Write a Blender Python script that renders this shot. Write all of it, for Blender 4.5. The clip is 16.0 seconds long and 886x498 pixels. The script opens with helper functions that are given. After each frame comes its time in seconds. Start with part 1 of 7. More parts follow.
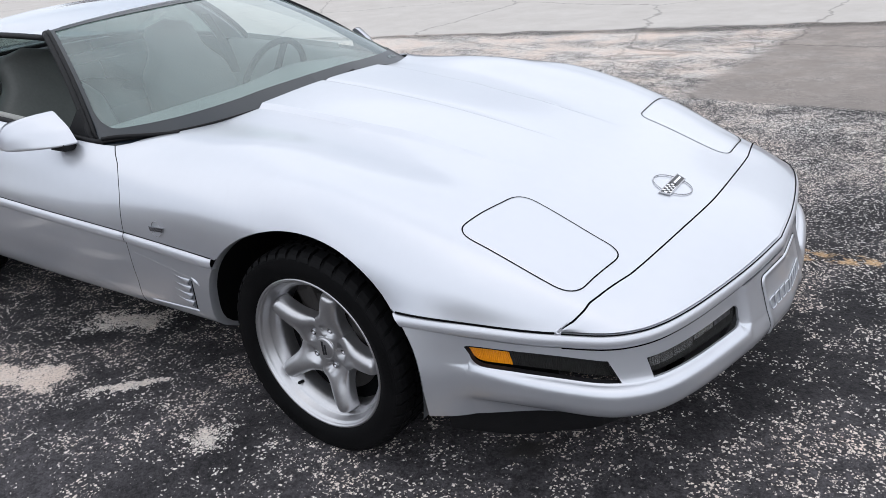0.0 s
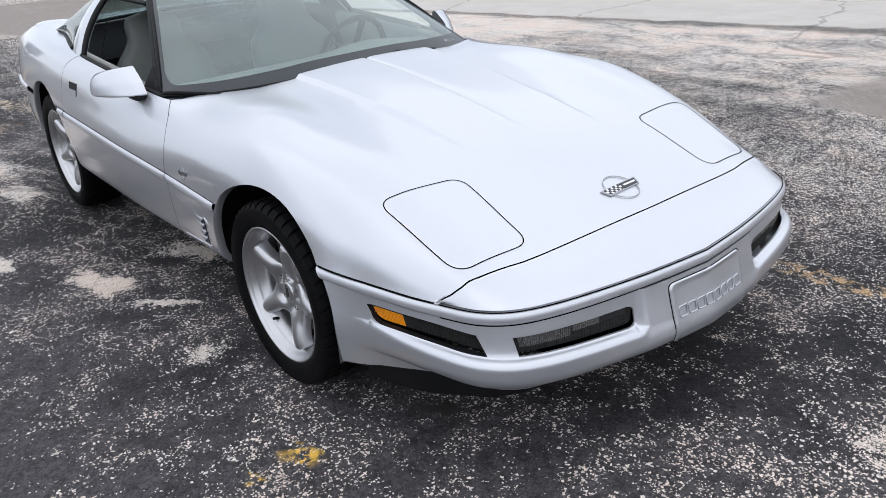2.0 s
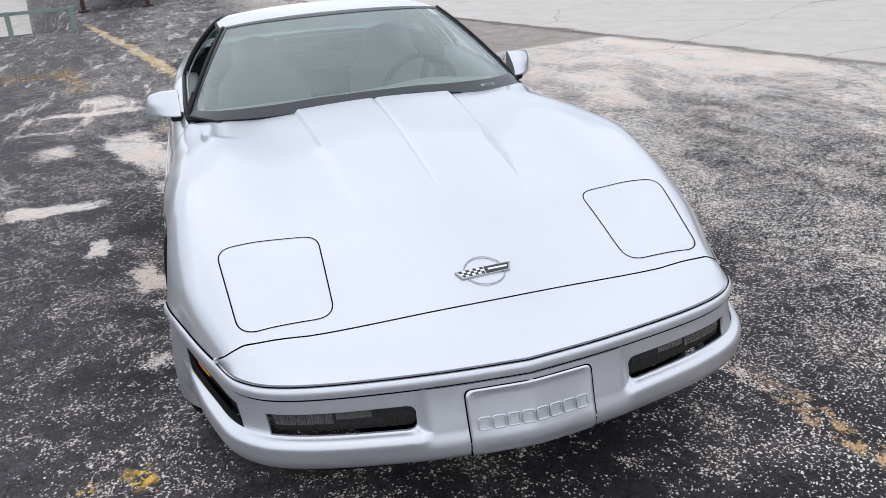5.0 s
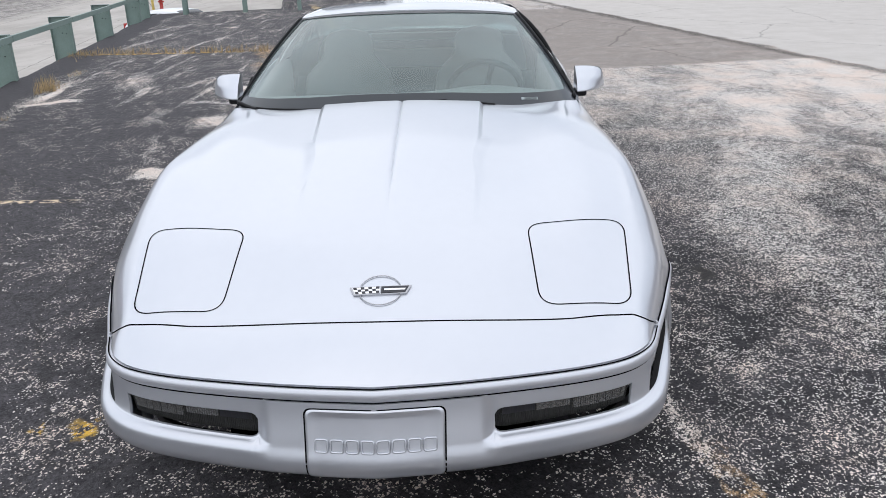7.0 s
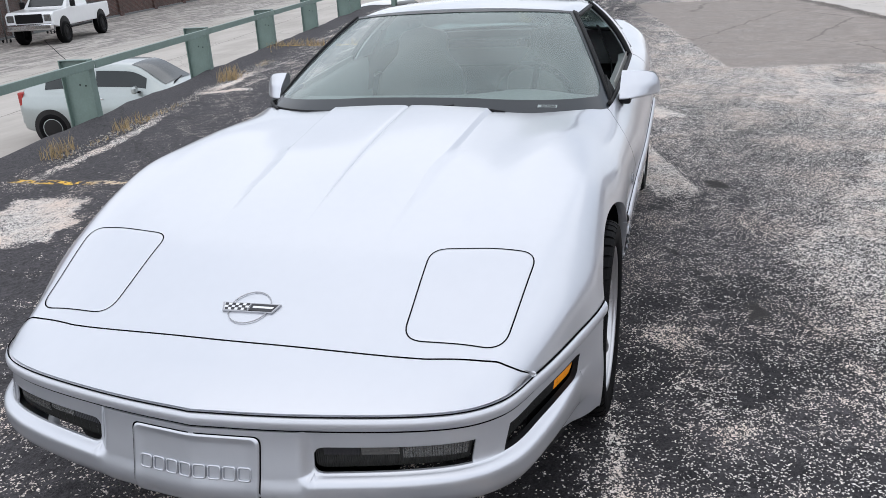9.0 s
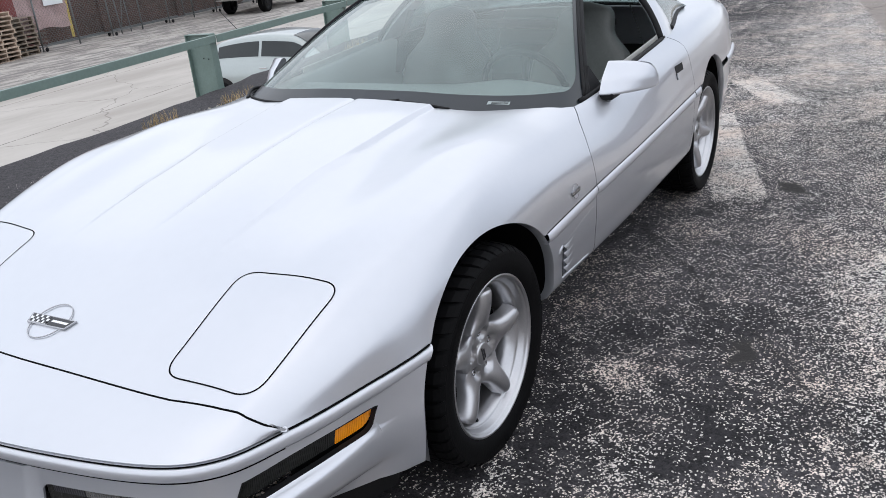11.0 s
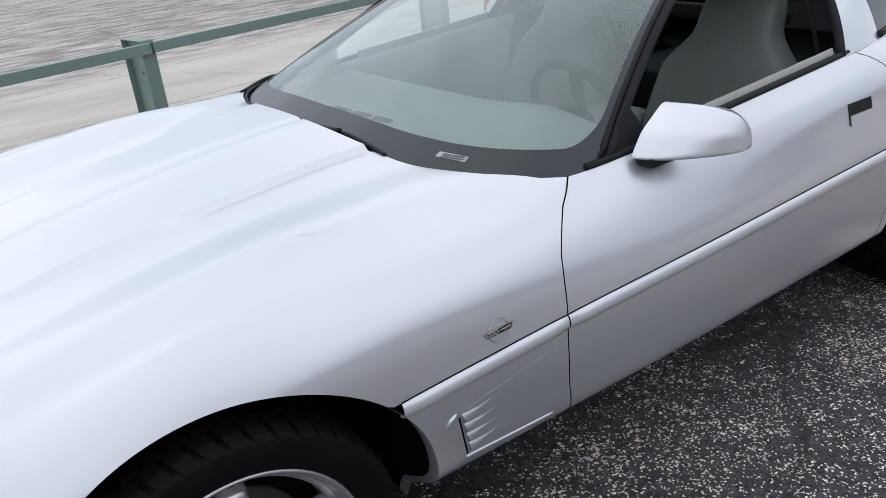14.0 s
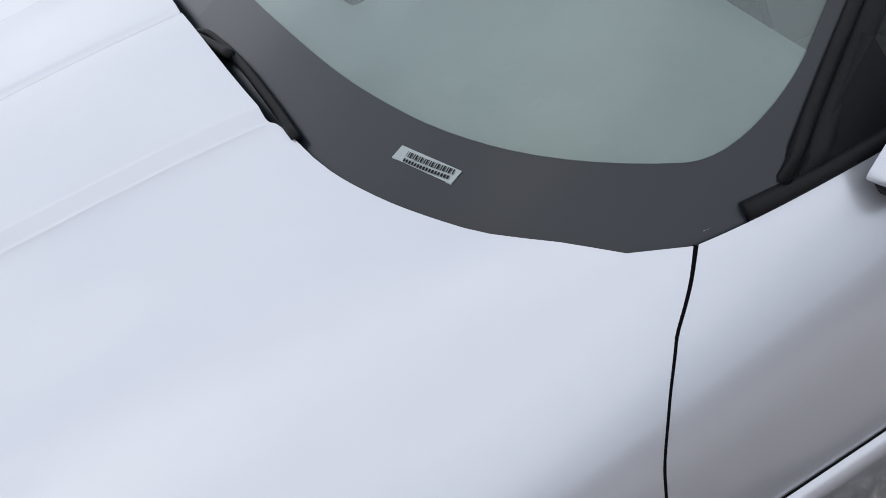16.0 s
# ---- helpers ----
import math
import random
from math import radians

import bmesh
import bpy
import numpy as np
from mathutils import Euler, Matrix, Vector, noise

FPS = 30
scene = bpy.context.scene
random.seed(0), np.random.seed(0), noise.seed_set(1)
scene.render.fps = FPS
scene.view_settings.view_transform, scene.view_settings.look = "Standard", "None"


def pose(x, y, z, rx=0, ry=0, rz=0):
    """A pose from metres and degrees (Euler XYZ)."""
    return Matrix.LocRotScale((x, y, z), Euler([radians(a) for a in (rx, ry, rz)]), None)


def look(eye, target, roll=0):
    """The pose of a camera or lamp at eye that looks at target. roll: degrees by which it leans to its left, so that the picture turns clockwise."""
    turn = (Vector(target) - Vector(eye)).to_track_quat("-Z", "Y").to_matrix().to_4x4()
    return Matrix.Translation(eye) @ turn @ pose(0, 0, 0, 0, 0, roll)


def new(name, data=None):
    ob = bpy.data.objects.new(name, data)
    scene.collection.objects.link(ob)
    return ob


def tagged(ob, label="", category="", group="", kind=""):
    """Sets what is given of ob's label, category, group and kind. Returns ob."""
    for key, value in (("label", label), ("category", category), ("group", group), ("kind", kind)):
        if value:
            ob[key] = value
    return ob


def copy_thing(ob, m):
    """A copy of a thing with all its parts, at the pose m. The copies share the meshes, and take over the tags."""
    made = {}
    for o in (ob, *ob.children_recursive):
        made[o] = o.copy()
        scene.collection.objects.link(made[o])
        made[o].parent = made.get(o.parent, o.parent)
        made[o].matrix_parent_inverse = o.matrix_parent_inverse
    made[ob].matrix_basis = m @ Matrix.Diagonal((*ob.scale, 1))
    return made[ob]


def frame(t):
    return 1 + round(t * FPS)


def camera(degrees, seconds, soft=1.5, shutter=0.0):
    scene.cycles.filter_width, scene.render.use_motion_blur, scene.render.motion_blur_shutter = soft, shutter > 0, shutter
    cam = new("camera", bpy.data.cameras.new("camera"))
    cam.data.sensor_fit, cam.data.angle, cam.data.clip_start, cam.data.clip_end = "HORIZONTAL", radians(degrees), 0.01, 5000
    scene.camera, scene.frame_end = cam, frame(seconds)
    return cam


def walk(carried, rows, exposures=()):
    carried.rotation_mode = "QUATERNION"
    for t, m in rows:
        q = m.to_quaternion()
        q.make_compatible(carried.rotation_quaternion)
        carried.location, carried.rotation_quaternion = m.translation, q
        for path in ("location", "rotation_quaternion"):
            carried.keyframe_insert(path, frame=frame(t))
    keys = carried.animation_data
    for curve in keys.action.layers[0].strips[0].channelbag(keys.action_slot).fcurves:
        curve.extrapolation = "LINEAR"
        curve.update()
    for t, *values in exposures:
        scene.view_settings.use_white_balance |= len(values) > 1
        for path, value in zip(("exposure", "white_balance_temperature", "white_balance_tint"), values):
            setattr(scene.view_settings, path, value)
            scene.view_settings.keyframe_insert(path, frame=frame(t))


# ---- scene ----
cam = camera(58.0, 16.0, soft=0.8)
PATH = [
    (0, (1.54, -2.175, 1.436), (0.426, -0.717, 0.64), -6.0),
    (0.5, (1.762, -2.119, 1.445), (0.557, -0.733, 0.654), -5.1),
    (1, (1.958, -2.091, 1.467), (0.663, -0.788, 0.678), -4.6),
    (1.5, (2.091, -1.994, 1.469), (0.714, -0.78, 0.677), -4.3),
    (2, (2.235, -1.843, 1.467), (0.785, -0.731, 0.654), -4.4),
    (2.5, (2.378, -1.664, 1.457), (0.861, -0.662, 0.623), -4.6),
    (3, (2.546, -1.478, 1.463), (0.967, -0.584, 0.622), -4.8),
    (3.5, (2.597, -1.295, 1.456), (0.961, -0.497, 0.628), -5.0),
    (4, (2.605, -1.054, 1.465), (0.909, -0.354, 0.669), -5.0),
    (4.5, (2.654, -0.837, 1.469), (0.9, -0.246, 0.712), -4.9),
    (7, (2.695, 0.193, 1.461), (0.826, 0.17, 0.749), -1.5),
    (7.5, (2.659, 0.372, 1.463), (0.799, 0.202, 0.748), -1.6),
    (8, (2.546, 0.593, 1.466), (0.703, 0.283, 0.754), -2.2),
    (8.5, (2.474, 0.817, 1.463), (0.655, 0.381, 0.753), -2.7),
    (11, (1.751, 1.796, 1.442), (0.184, 0.81, 0.684), -5.2),
    (11.5, (1.502, 1.866, 1.432), (-0.015, 0.804, 0.676), -5.5),
    (12, (1.267, 1.914, 1.444), (-0.197, 0.777, 0.693), -5.2),
    (12.5, (1.033, 2.029, 1.46), (-0.36, 0.805, 0.712), -4.8),
    (13, (0.818, 2.097, 1.47), (-0.48, 0.777, 0.712), -4.6),
    (13.5, (0.531, 2.044, 1.443), (-0.63, 0.617, 0.657), -5.0),
    (14, (0.281, 1.947, 1.405), (-0.72, 0.429, 0.572), -5.7),
    (14.5, (-0.021, 1.838, 1.376), (-0.848, 0.263, 0.461), -7.1),
    (15, (-0.235, 1.629, 1.348), (-0.892, 0.044, 0.32), -9.4),
    (15.5, (-0.361, 1.381, 1.309), (-0.927, -0.168, 0.178), -10.7),
    (16, (-0.473, 1.139, 1.296), (-0.994, -0.271, -0.023), -12.9),
]
EXPOSURES = ((0, 0.42), (4, 0.42), (8, 0.36), (11, 0.40), (13, 0.38), (14, 0.32), (14.5, 0.27), (15, 0.17), (16, 0.12))
walk(cam, [(t, look(eye, target, roll)) for t, eye, target, roll in PATH], EXPOSURES)

# ---- light ----
world = bpy.data.worlds.new("overcast")
scene.world = world
world.use_nodes = True
wn = world.node_tree
sky = wn.nodes.new("ShaderNodeTexSky")
sky.sky_type, sky.sun_disc = "NISHITA", False
sky.sun_elevation, sky.sun_rotation = radians(75), radians(100)
sky.air_density, sky.dust_density = 1.0, 3.0
dim = wn.nodes.new("ShaderNodeVectorMath")
dim.operation = "SCALE"
dim.inputs["Scale"].default_value = 0.10
wn.links.new(sky.outputs[0], dim.inputs[0])
# a closed, uneven cover of cloud
wco = wn.nodes.new("ShaderNodeTexCoord")
wsq = wn.nodes.new("ShaderNodeMapping")
wsq.inputs["Scale"].default_value = (1.0, 1.0, 2.2)
wn.links.new(wco.outputs["Generated"], wsq.inputs["Vector"])
cloud = wn.nodes.new("ShaderNodeTexNoise")
cloud.inputs["Scale"].default_value, cloud.inputs["Detail"].default_value, cloud.inputs["Roughness"].default_value = 2.4, 6, 0.55
wn.links.new(wsq.outputs[0], cloud.inputs["Vector"])
ramp = wn.nodes.new("ShaderNodeValToRGB")
ramp.color_ramp.elements[0].position, ramp.color_ramp.elements[0].color = 0.33, (0.58, 0.65, 0.77, 1)
ramp.color_ramp.elements[1].position, ramp.color_ramp.elements[1].color = 0.68, (0.96, 1.0, 1.08, 1)
wn.links.new(cloud.outputs["Fac"], ramp.inputs[0])
cover = wn.nodes.new("ShaderNodeMix")
cover.data_type = "RGBA"
cover.inputs["Factor"].default_value = 0.86
wn.links.new(dim.outputs[0], cover.inputs["A"])
wn.links.new(ramp.outputs[0], cover.inputs["B"])
bg = wn.nodes["Background"]
bg.inputs["Strength"].default_value = 1.0
wn.links.new(cover.outputs["Result"], bg.inputs["Color"])
sun_data = bpy.data.lights.new("sun", "SUN")
sun_data.energy, sun_data.angle, sun_data.color = 1.0, radians(150), (1.0, 0.985, 0.97)
sun = new("sun", sun_data)
sun.matrix_world = look((3, -0.5, 13), (0, 0, 0))
scene.view_settings.exposure = 0.40

# ---- materials ----
def material(name, colour, rough=0.5, metal=0.0, vary=0.08, scale=8.0, bump=0.0, bump_scale=60.0, coat=0.0, spec=0.5, rough_vary=0.0):
    """A principled surface whose colour and roughness wander at two scales, with fine relief."""
    m = bpy.data.materials.new(name)
    m.use_nodes = True
    nt = m.node_tree
    b = nt.nodes["Principled BSDF"]
    b.inputs["Roughness"].default_value = rough
    b.inputs["Metallic"].default_value = metal
    b.inputs["Coat Weight"].default_value = coat
    b.inputs["Coat Roughness"].default_value = 0.04 if name != "silver_paint" else 0.075
    b.inputs["Specular IOR Level"].default_value = spec
    co = nt.nodes.new("ShaderNodeTexCoord")
    n1 = nt.nodes.new("ShaderNodeTexNoise")
    n1.inputs["Scale"].default_value, n1.inputs["Detail"].default_value = scale, 6
    n2 = nt.nodes.new("ShaderNodeTexNoise")
    n2.inputs["Scale"].default_value, n2.inputs["Detail"].default_value = scale * 9, 4
    nt.links.new(co.outputs["Object"], n1.inputs["Vector"])
    nt.links.new(co.outputs["Object"], n2.inputs["Vector"])
    add = nt.nodes.new("ShaderNodeMath")
    add.operation = "ADD"
    nt.links.new(n1.outputs["Fac"], add.inputs[0])
    nt.links.new(n2.outputs["Fac"], add.inputs[1])
    mr = nt.nodes.new("ShaderNodeMapRange")
    mr.inputs["From Min"].default_value, mr.inputs["From Max"].default_value = 0.6, 1.4
    mr.inputs["To Min"].default_value, mr.inputs["To Max"].default_value = 1 - vary, 1 + vary
    nt.links.new(add.outputs[0], mr.inputs["Value"])
    mul = nt.nodes.new("ShaderNodeVectorMath")
    mul.operation = "MULTIPLY"
    mul.inputs[0].default_value = colour
    nt.links.new(mr.outputs[0], mul.inputs[1])
    nt.links.new(mul.outputs[0], b.inputs["Base Color"])
    if rough_vary:
        rr = nt.nodes.new("ShaderNodeMapRange")
        rr.inputs["From Min"].default_value, rr.inputs["From Max"].default_value = 0.6, 1.4
        rr.inputs["To Min"].default_value, rr.inputs["To Max"].default_value = rough - rough_vary, rough + rough_vary
        nt.links.new(add.outputs[0], rr.inputs["Value"])
        nt.links.new(rr.outputs[0], b.inputs["Roughness"])
    if bump:
        n3 = nt.nodes.new("ShaderNodeTexNoise")
        n3.inputs["Scale"].default_value, n3.inputs["Detail"].default_value = bump_scale, 5
        nt.links.new(co.outputs["Object"], n3.inputs["Vector"])
        bp = nt.nodes.new("ShaderNodeBump")
        bp.inputs["Strength"].default_value, bp.inputs["Distance"].default_value = bump, 0.004
        nt.links.new(n3.outputs["Fac"], bp.inputs["Height"])
        nt.links.new(bp.outputs[0], b.inputs["Normal"])
    return m


def glass(name, tint, gloss_rough=0.0, base=0.03, dust_veil=0.03, film_colour=(0.60, 0.68, 0.66), streaks=0.0):
    m = bpy.data.materials.new(name)
    m.use_nodes = True
    nt = m.node_tree
    nt.nodes.remove(nt.nodes["Principled BSDF"])
    out = nt.nodes["Material Output"]
    tr = nt.nodes.new("ShaderNodeBsdfTransparent")
    tr.inputs["Color"].default_value = (*tint, 1)
    gl = nt.nodes.new("ShaderNodeBsdfGlossy")
    gl.inputs["Roughness"].default_value = gloss_rough
    lw = nt.nodes.new("ShaderNodeLayerWeight")
    lw.inputs["Blend"].default_value = 0.5
    pw = nt.nodes.new("ShaderNodeMath")
    pw.operation, pw.inputs[1].default_value = "POWER", 4.0
    nt.links.new(lw.outputs["Facing"], pw.inputs[0])
    fr = nt.nodes.new("ShaderNodeMapRange")
    fr.inputs["To Min"].default_value, fr.inputs["To Max"].default_value = base, 1.0
    nt.links.new(pw.outputs[0], fr.inputs["Value"])
    mix = nt.nodes.new("ShaderNodeMixShader")
    nt.links.new(fr.outputs[0], mix.inputs[0])
    nt.links.new(tr.outputs[0], mix.inputs[1])
    nt.links.new(gl.outputs[0], mix.inputs[2])
    # pale film: dust, plus the sky's reflected veil and streaks put into colour
    film = nt.nodes.new("ShaderNodeBsdfDiffuse")
    film.inputs["Color"].default_value = (*film_colour, 1)
    veiled = nt.nodes.new("ShaderNodeMixShader")
    veiled.inputs[0].default_value = dust_veil
    if streaks:
        co = nt.nodes.new("ShaderNodeTexCoord")
        nz = nt.nodes.new("ShaderNodeTexNoise")
        nz.inputs["Scale"].default_value, nz.inputs["Detail"].default_value, nz.inputs["Distortion"].default_value = 2.2, 5, 1.2
        nt.links.new(co.outputs["Object"], nz.inputs["Vector"])
        rg = nt.nodes.new("ShaderNodeMapRange")
        rg.inputs["From Min"].default_value, rg.inputs["From Max"].default_value = 0.32, 0.68
        rg.inputs["To Min"].default_value, rg.inputs["To Max"].default_value = dust_veil - streaks, dust_veil + streaks
        nt.links.new(nz.outputs["Fac"], rg.inputs["Value"])
        nt.links.new(rg.outputs[0], veiled.inputs[0])
    nt.links.new(mix.outputs[0], veiled.inputs[1])
    nt.links.new(film.outputs[0], veiled.inputs[2])
    nt.links.new(veiled.outputs[0], out.inputs["Surface"])
    return m


SILVER = material("silver_paint", (0.549, 0.565, 0.606), 0.35, 0.74, 0.015, 3.0, coat=1.0)
SILVER_TRIM = material("silver_moulding", (0.56, 0.57, 0.61), 0.38, 0.6, 0.02, 5.0, coat=0.4)
ALLOY = material("wheel_alloy", (0.50, 0.50, 0.515), 0.33, 0.92, 0.06, 20, 0.03, 150)
CHROME = material("chrome", (0.75, 0.75, 0.76), 0.12, 1.0, 0.03, 30)
BADGE = material("badge_chrome", (0.40, 0.40, 0.415), 0.16, 1.0, 0.05, 30)
BLACK = material("black_plastic", (0.010, 0.010, 0.011), 0.55, 0, 0.2, 25, 0.1, 200, spec=0.15)
GAP = material("panel_gap", (0.003, 0.003, 0.0035), 0.95, 0, 0.1, spec=0.05)
RUBBER = material("tyre_rubber", (0.005, 0.005, 0.0055), 0.6, 0, 0.25, 14, 0.15, 120, spec=0.06)
FRIT = material("black_glass_border", (0.0055, 0.0095, 0.0145), 0.28, 0, 0.1, 12, coat=0.10)
AMBER = material("amber_lens", (0.85, 0.30, 0.01), 0.18, 0, 0.1, 40, 0.3, 120, coat=0.8)
SMOKE = material("smoked_lens", (0.026, 0.026, 0.025), 0.14, 0, 0.2, 40, 0.03, 120, coat=0.06, spec=0.16)
LAMP = material("lamp_reflector", (0.20, 0.20, 0.195), 0.25, 0.8, 0.2, 60, 0.4, 150)
DARKGREY = material("emblem_grey", (0.035, 0.035, 0.04), 0.3, 0.5, 0.1, 80)
LEATHER = material("grey_leather", (0.12, 0.125, 0.120), 0.5, 0, 0.10, 10, spec=0.3)
DASH = material("grey_vinyl", (0.24, 0.26, 0.255), 0.6, 0, 0.1, 12)
CARPET = material("dark_carpet", (0.035, 0.036, 0.038), 0.95, 0, 0.2, 30, spec=0.1)
BRAKE = material("dark_brake", (0.025, 0.022, 0.021), 0.6, 0.3, 0.3, 30)
GLASS = glass("windscreen_glass", (0.64, 0.72, 0.70), base=0.06, dust_veil=0.14, film_colour=(0.64, 0.79, 0.77), streaks=0.03)
SIDEGLASS = glass("tinted_glass", (0.55, 0.63, 0.62))
STICKER = material("plate_metal", (0.30, 0.34, 0.34), 0.35, 0.3, 0.08, 60)
DUSTY = material("greyish_glass_edge", (0.42, 0.42, 0.40), 0.3, 0, 0.1, 8, coat=0.5)

# ---- mesh helpers ----
def mesh_of(name, verts, faces, smooth=True):
    me = bpy.data.meshes.new(name)
    me.from_pydata([tuple(map(float, v)) for v in verts], [], faces)
    if smooth:
        me.polygons.foreach_set("use_smooth", [True] * len(me.polygons))
    me.update()
    return me


def part(name, bm, mat, parent, label=""):
    """Links a bmesh or mesh as one object under its thing."""
    if isinstance(bm, bmesh.types.BMesh):
        me = bpy.data.meshes.new(name)
        bm.to_mesh(me)
        bm.free()
    else:
        me = bm
    if mat is not None and not me.materials:
        me.materials.append(mat)
    ob = new(name, me)
    ob.parent = parent
    return tagged(ob, label)


def thing(name, label, category, at=None, group="", kind=""):
    ob = new(name)
    ob.empty_display_size = 0.1
    if at is not None:
        ob.matrix_world = at
    return tagged(ob, label, category, group, kind)


def grid_faces(n, m, flip=False, base=0):
    f = []
    for i in range(n - 1):
        for j in range(m - 1):
            q = (base + i * m + j, base + (i + 1) * m + j, base + (i + 1) * m + j + 1, base + i * m + j + 1)
            f.append(q[::-1] if flip else q)
    return f


def grid_mesh(name, pts, flip=False):
    n, m, _ = pts.shape
    return mesh_of(name, pts.reshape(-1, 3), grid_faces(n, m, flip))


def mirrored(pts):
    return pts * np.array([1, -1, 1])


def thick(ob, depth=0.006, offset=-1.0):
    me = ob.data
    # faces look away from the car's middle, so that the thickness grows inwards
    lean = sum(((f.center - Vector((-1.0, 0, 0.45))).dot(f.normal) * f.area for f in me.polygons))
    if lean < 0:
        me.flip_normals()
    mod = ob.modifiers.new("thickness", "SOLIDIFY")
    mod.thickness, mod.offset = depth, offset
    # a crisp edge between the outer face and the rim
    split = ob.modifiers.new("edges", "EDGE_SPLIT")
    split.split_angle, split.use_edge_sharp = radians(42), False
    return ob


def hermite(xs, ys, x):
    """Smooth curve through knots (xs rising), with no overshoot."""
    xs, ys, x = np.asarray(xs, float), np.asarray(ys, float), np.clip(np.asarray(x, float), xs[0], xs[-1])
    h, d = np.diff(xs), np.diff(ys) / np.diff(xs)
    m = np.zeros(len(xs))
    m[0], m[-1] = d[0], d[-1]
    for k in range(1, len(xs) - 1):
        if d[k - 1] * d[k] > 0:
            w1, w2 = 2 * h[k] + h[k - 1], h[k] + 2 * h[k - 1]
            m[k] = (w1 + w2) / (w1 / d[k - 1] + w2 / d[k])
    k = np.clip(np.searchsorted(xs, x, side="right") - 1, 0, len(xs) - 2)
    t = (x - xs[k]) / h[k]
    return ((2 * t**3 - 3 * t**2 + 1) * ys[k] + (t**3 - 2 * t**2 + t) * h[k] * m[k] + (3 * t**2 - 2 * t**3) * ys[k + 1] + (t**3 - t**2) * h[k] * m[k + 1])


def polyline(knots, n):
    """n points evenly along a smooth curve through the knots."""
    k = np.asarray(knots, float)
    s = np.r_[0, np.cumsum(np.linalg.norm(np.diff(k, axis=0), axis=1))]
    u = np.linspace(0, s[-1], 400)
    c = np.stack([hermite(s, k[:, a], u) for a in range(k.shape[1])], 1)
    s2 = np.r_[0, np.cumsum(np.linalg.norm(np.diff(c, axis=0), axis=1))]
    v = np.linspace(0, s2[-1], n)
    return np.stack([np.interp(v, s2, c[:, a]) for a in range(k.shape[1])], 1)


def tube(points, radius, sides=8, closed=False, flat=1.0):
    """A rod along points. Returns verts, faces."""
    p = np.asarray(points, float)
    n = len(p)
    t = np.roll(p, -1, 0) - np.roll(p, 1, 0) if closed else np.gradient(p, axis=0)
    t /= np.linalg.norm(t, axis=1)[:, None] + 1e-12
    up = np.array([0, 0, 1.0])
    verts, faces = [], []
    for k in range(n):
        a = np.cross(t[k], up)
        if np.linalg.norm(a) < 1e-3:
            a = np.array([1.0, 0, 0])
        a /= np.linalg.norm(a)
        b = np.cross(a, t[k])
        for q in range(sides):
            w = 2 * math.pi * q / sides
            verts.append(p[k] + radius * (math.cos(w) * a + flat * math.sin(w) * b))
    for k in range(n if closed else n - 1):
        for q in range(sides):
            k2, q2 = (k + 1) % n, (q + 1) % sides
            faces.append((k * sides + q, k * sides + q2, k2 * sides + q2, k2 * sides + q))
    if not closed:
        faces.append(tuple(range(sides))[::-1])
        faces.append(tuple((n - 1) * sides + q for q in range(sides)))
    return verts, faces


def rod(name, points, radius, mat, parent, sides=8, closed=False, label="", flat=1.0):
    return part(name, mesh_of(name, *tube(points, radius, sides, closed, flat)), mat, parent, label)


def box(cx, cy, cz, sx, sy, sz, bevel=0.0, bm=None, rot=None, segs=2):
    own = bmesh.new()
    bmesh.ops.create_cube(own, size=1)
    bmesh.ops.scale(own, vec=(sx, sy, sz), verts=own.verts)
    if bevel:
        bmesh.ops.bevel(own, geom=own.edges[:], offset=bevel, segments=segs, affect="EDGES", profile=0.5)
    m = Matrix.Translation((cx, cy, cz))
    if rot is not None:
        m = m @ Euler([radians(a) for a in rot]).to_matrix().to_4x4()
    bmesh.ops.transform(own, matrix=m, verts=own.verts)
    if bm is None:
        return own
    me = bpy.data.meshes.new("tmp")
    own.to_mesh(me)
    own.free()
    bm.from_mesh(me)
    bpy.data.meshes.remove(me)
    return bm


def lathe(profile, n=48, axis="y", closed=False):
    """Spins (radius, along) pairs about the axis through the origin. Returns verts, faces."""
    pr = np.asarray(profile, float)
    m = len(pr)
    verts, faces = [], []
    for k in range(n):
        w = 2 * math.pi * k / n
        c, s = math.cos(w), math.sin(w)
        for r, a in pr:
            verts.append((r * c, a, r * s) if axis == "y" else (r * c, r * s, a))
    for k in range(n):
        k2 = (k + 1) % n
        for j in range(m if closed else m - 1):
            j2 = (j + 1) % m
            faces.append((k * m + j, k * m + j2, k2 * m + j2, k2 * m + j))
    return verts, faces


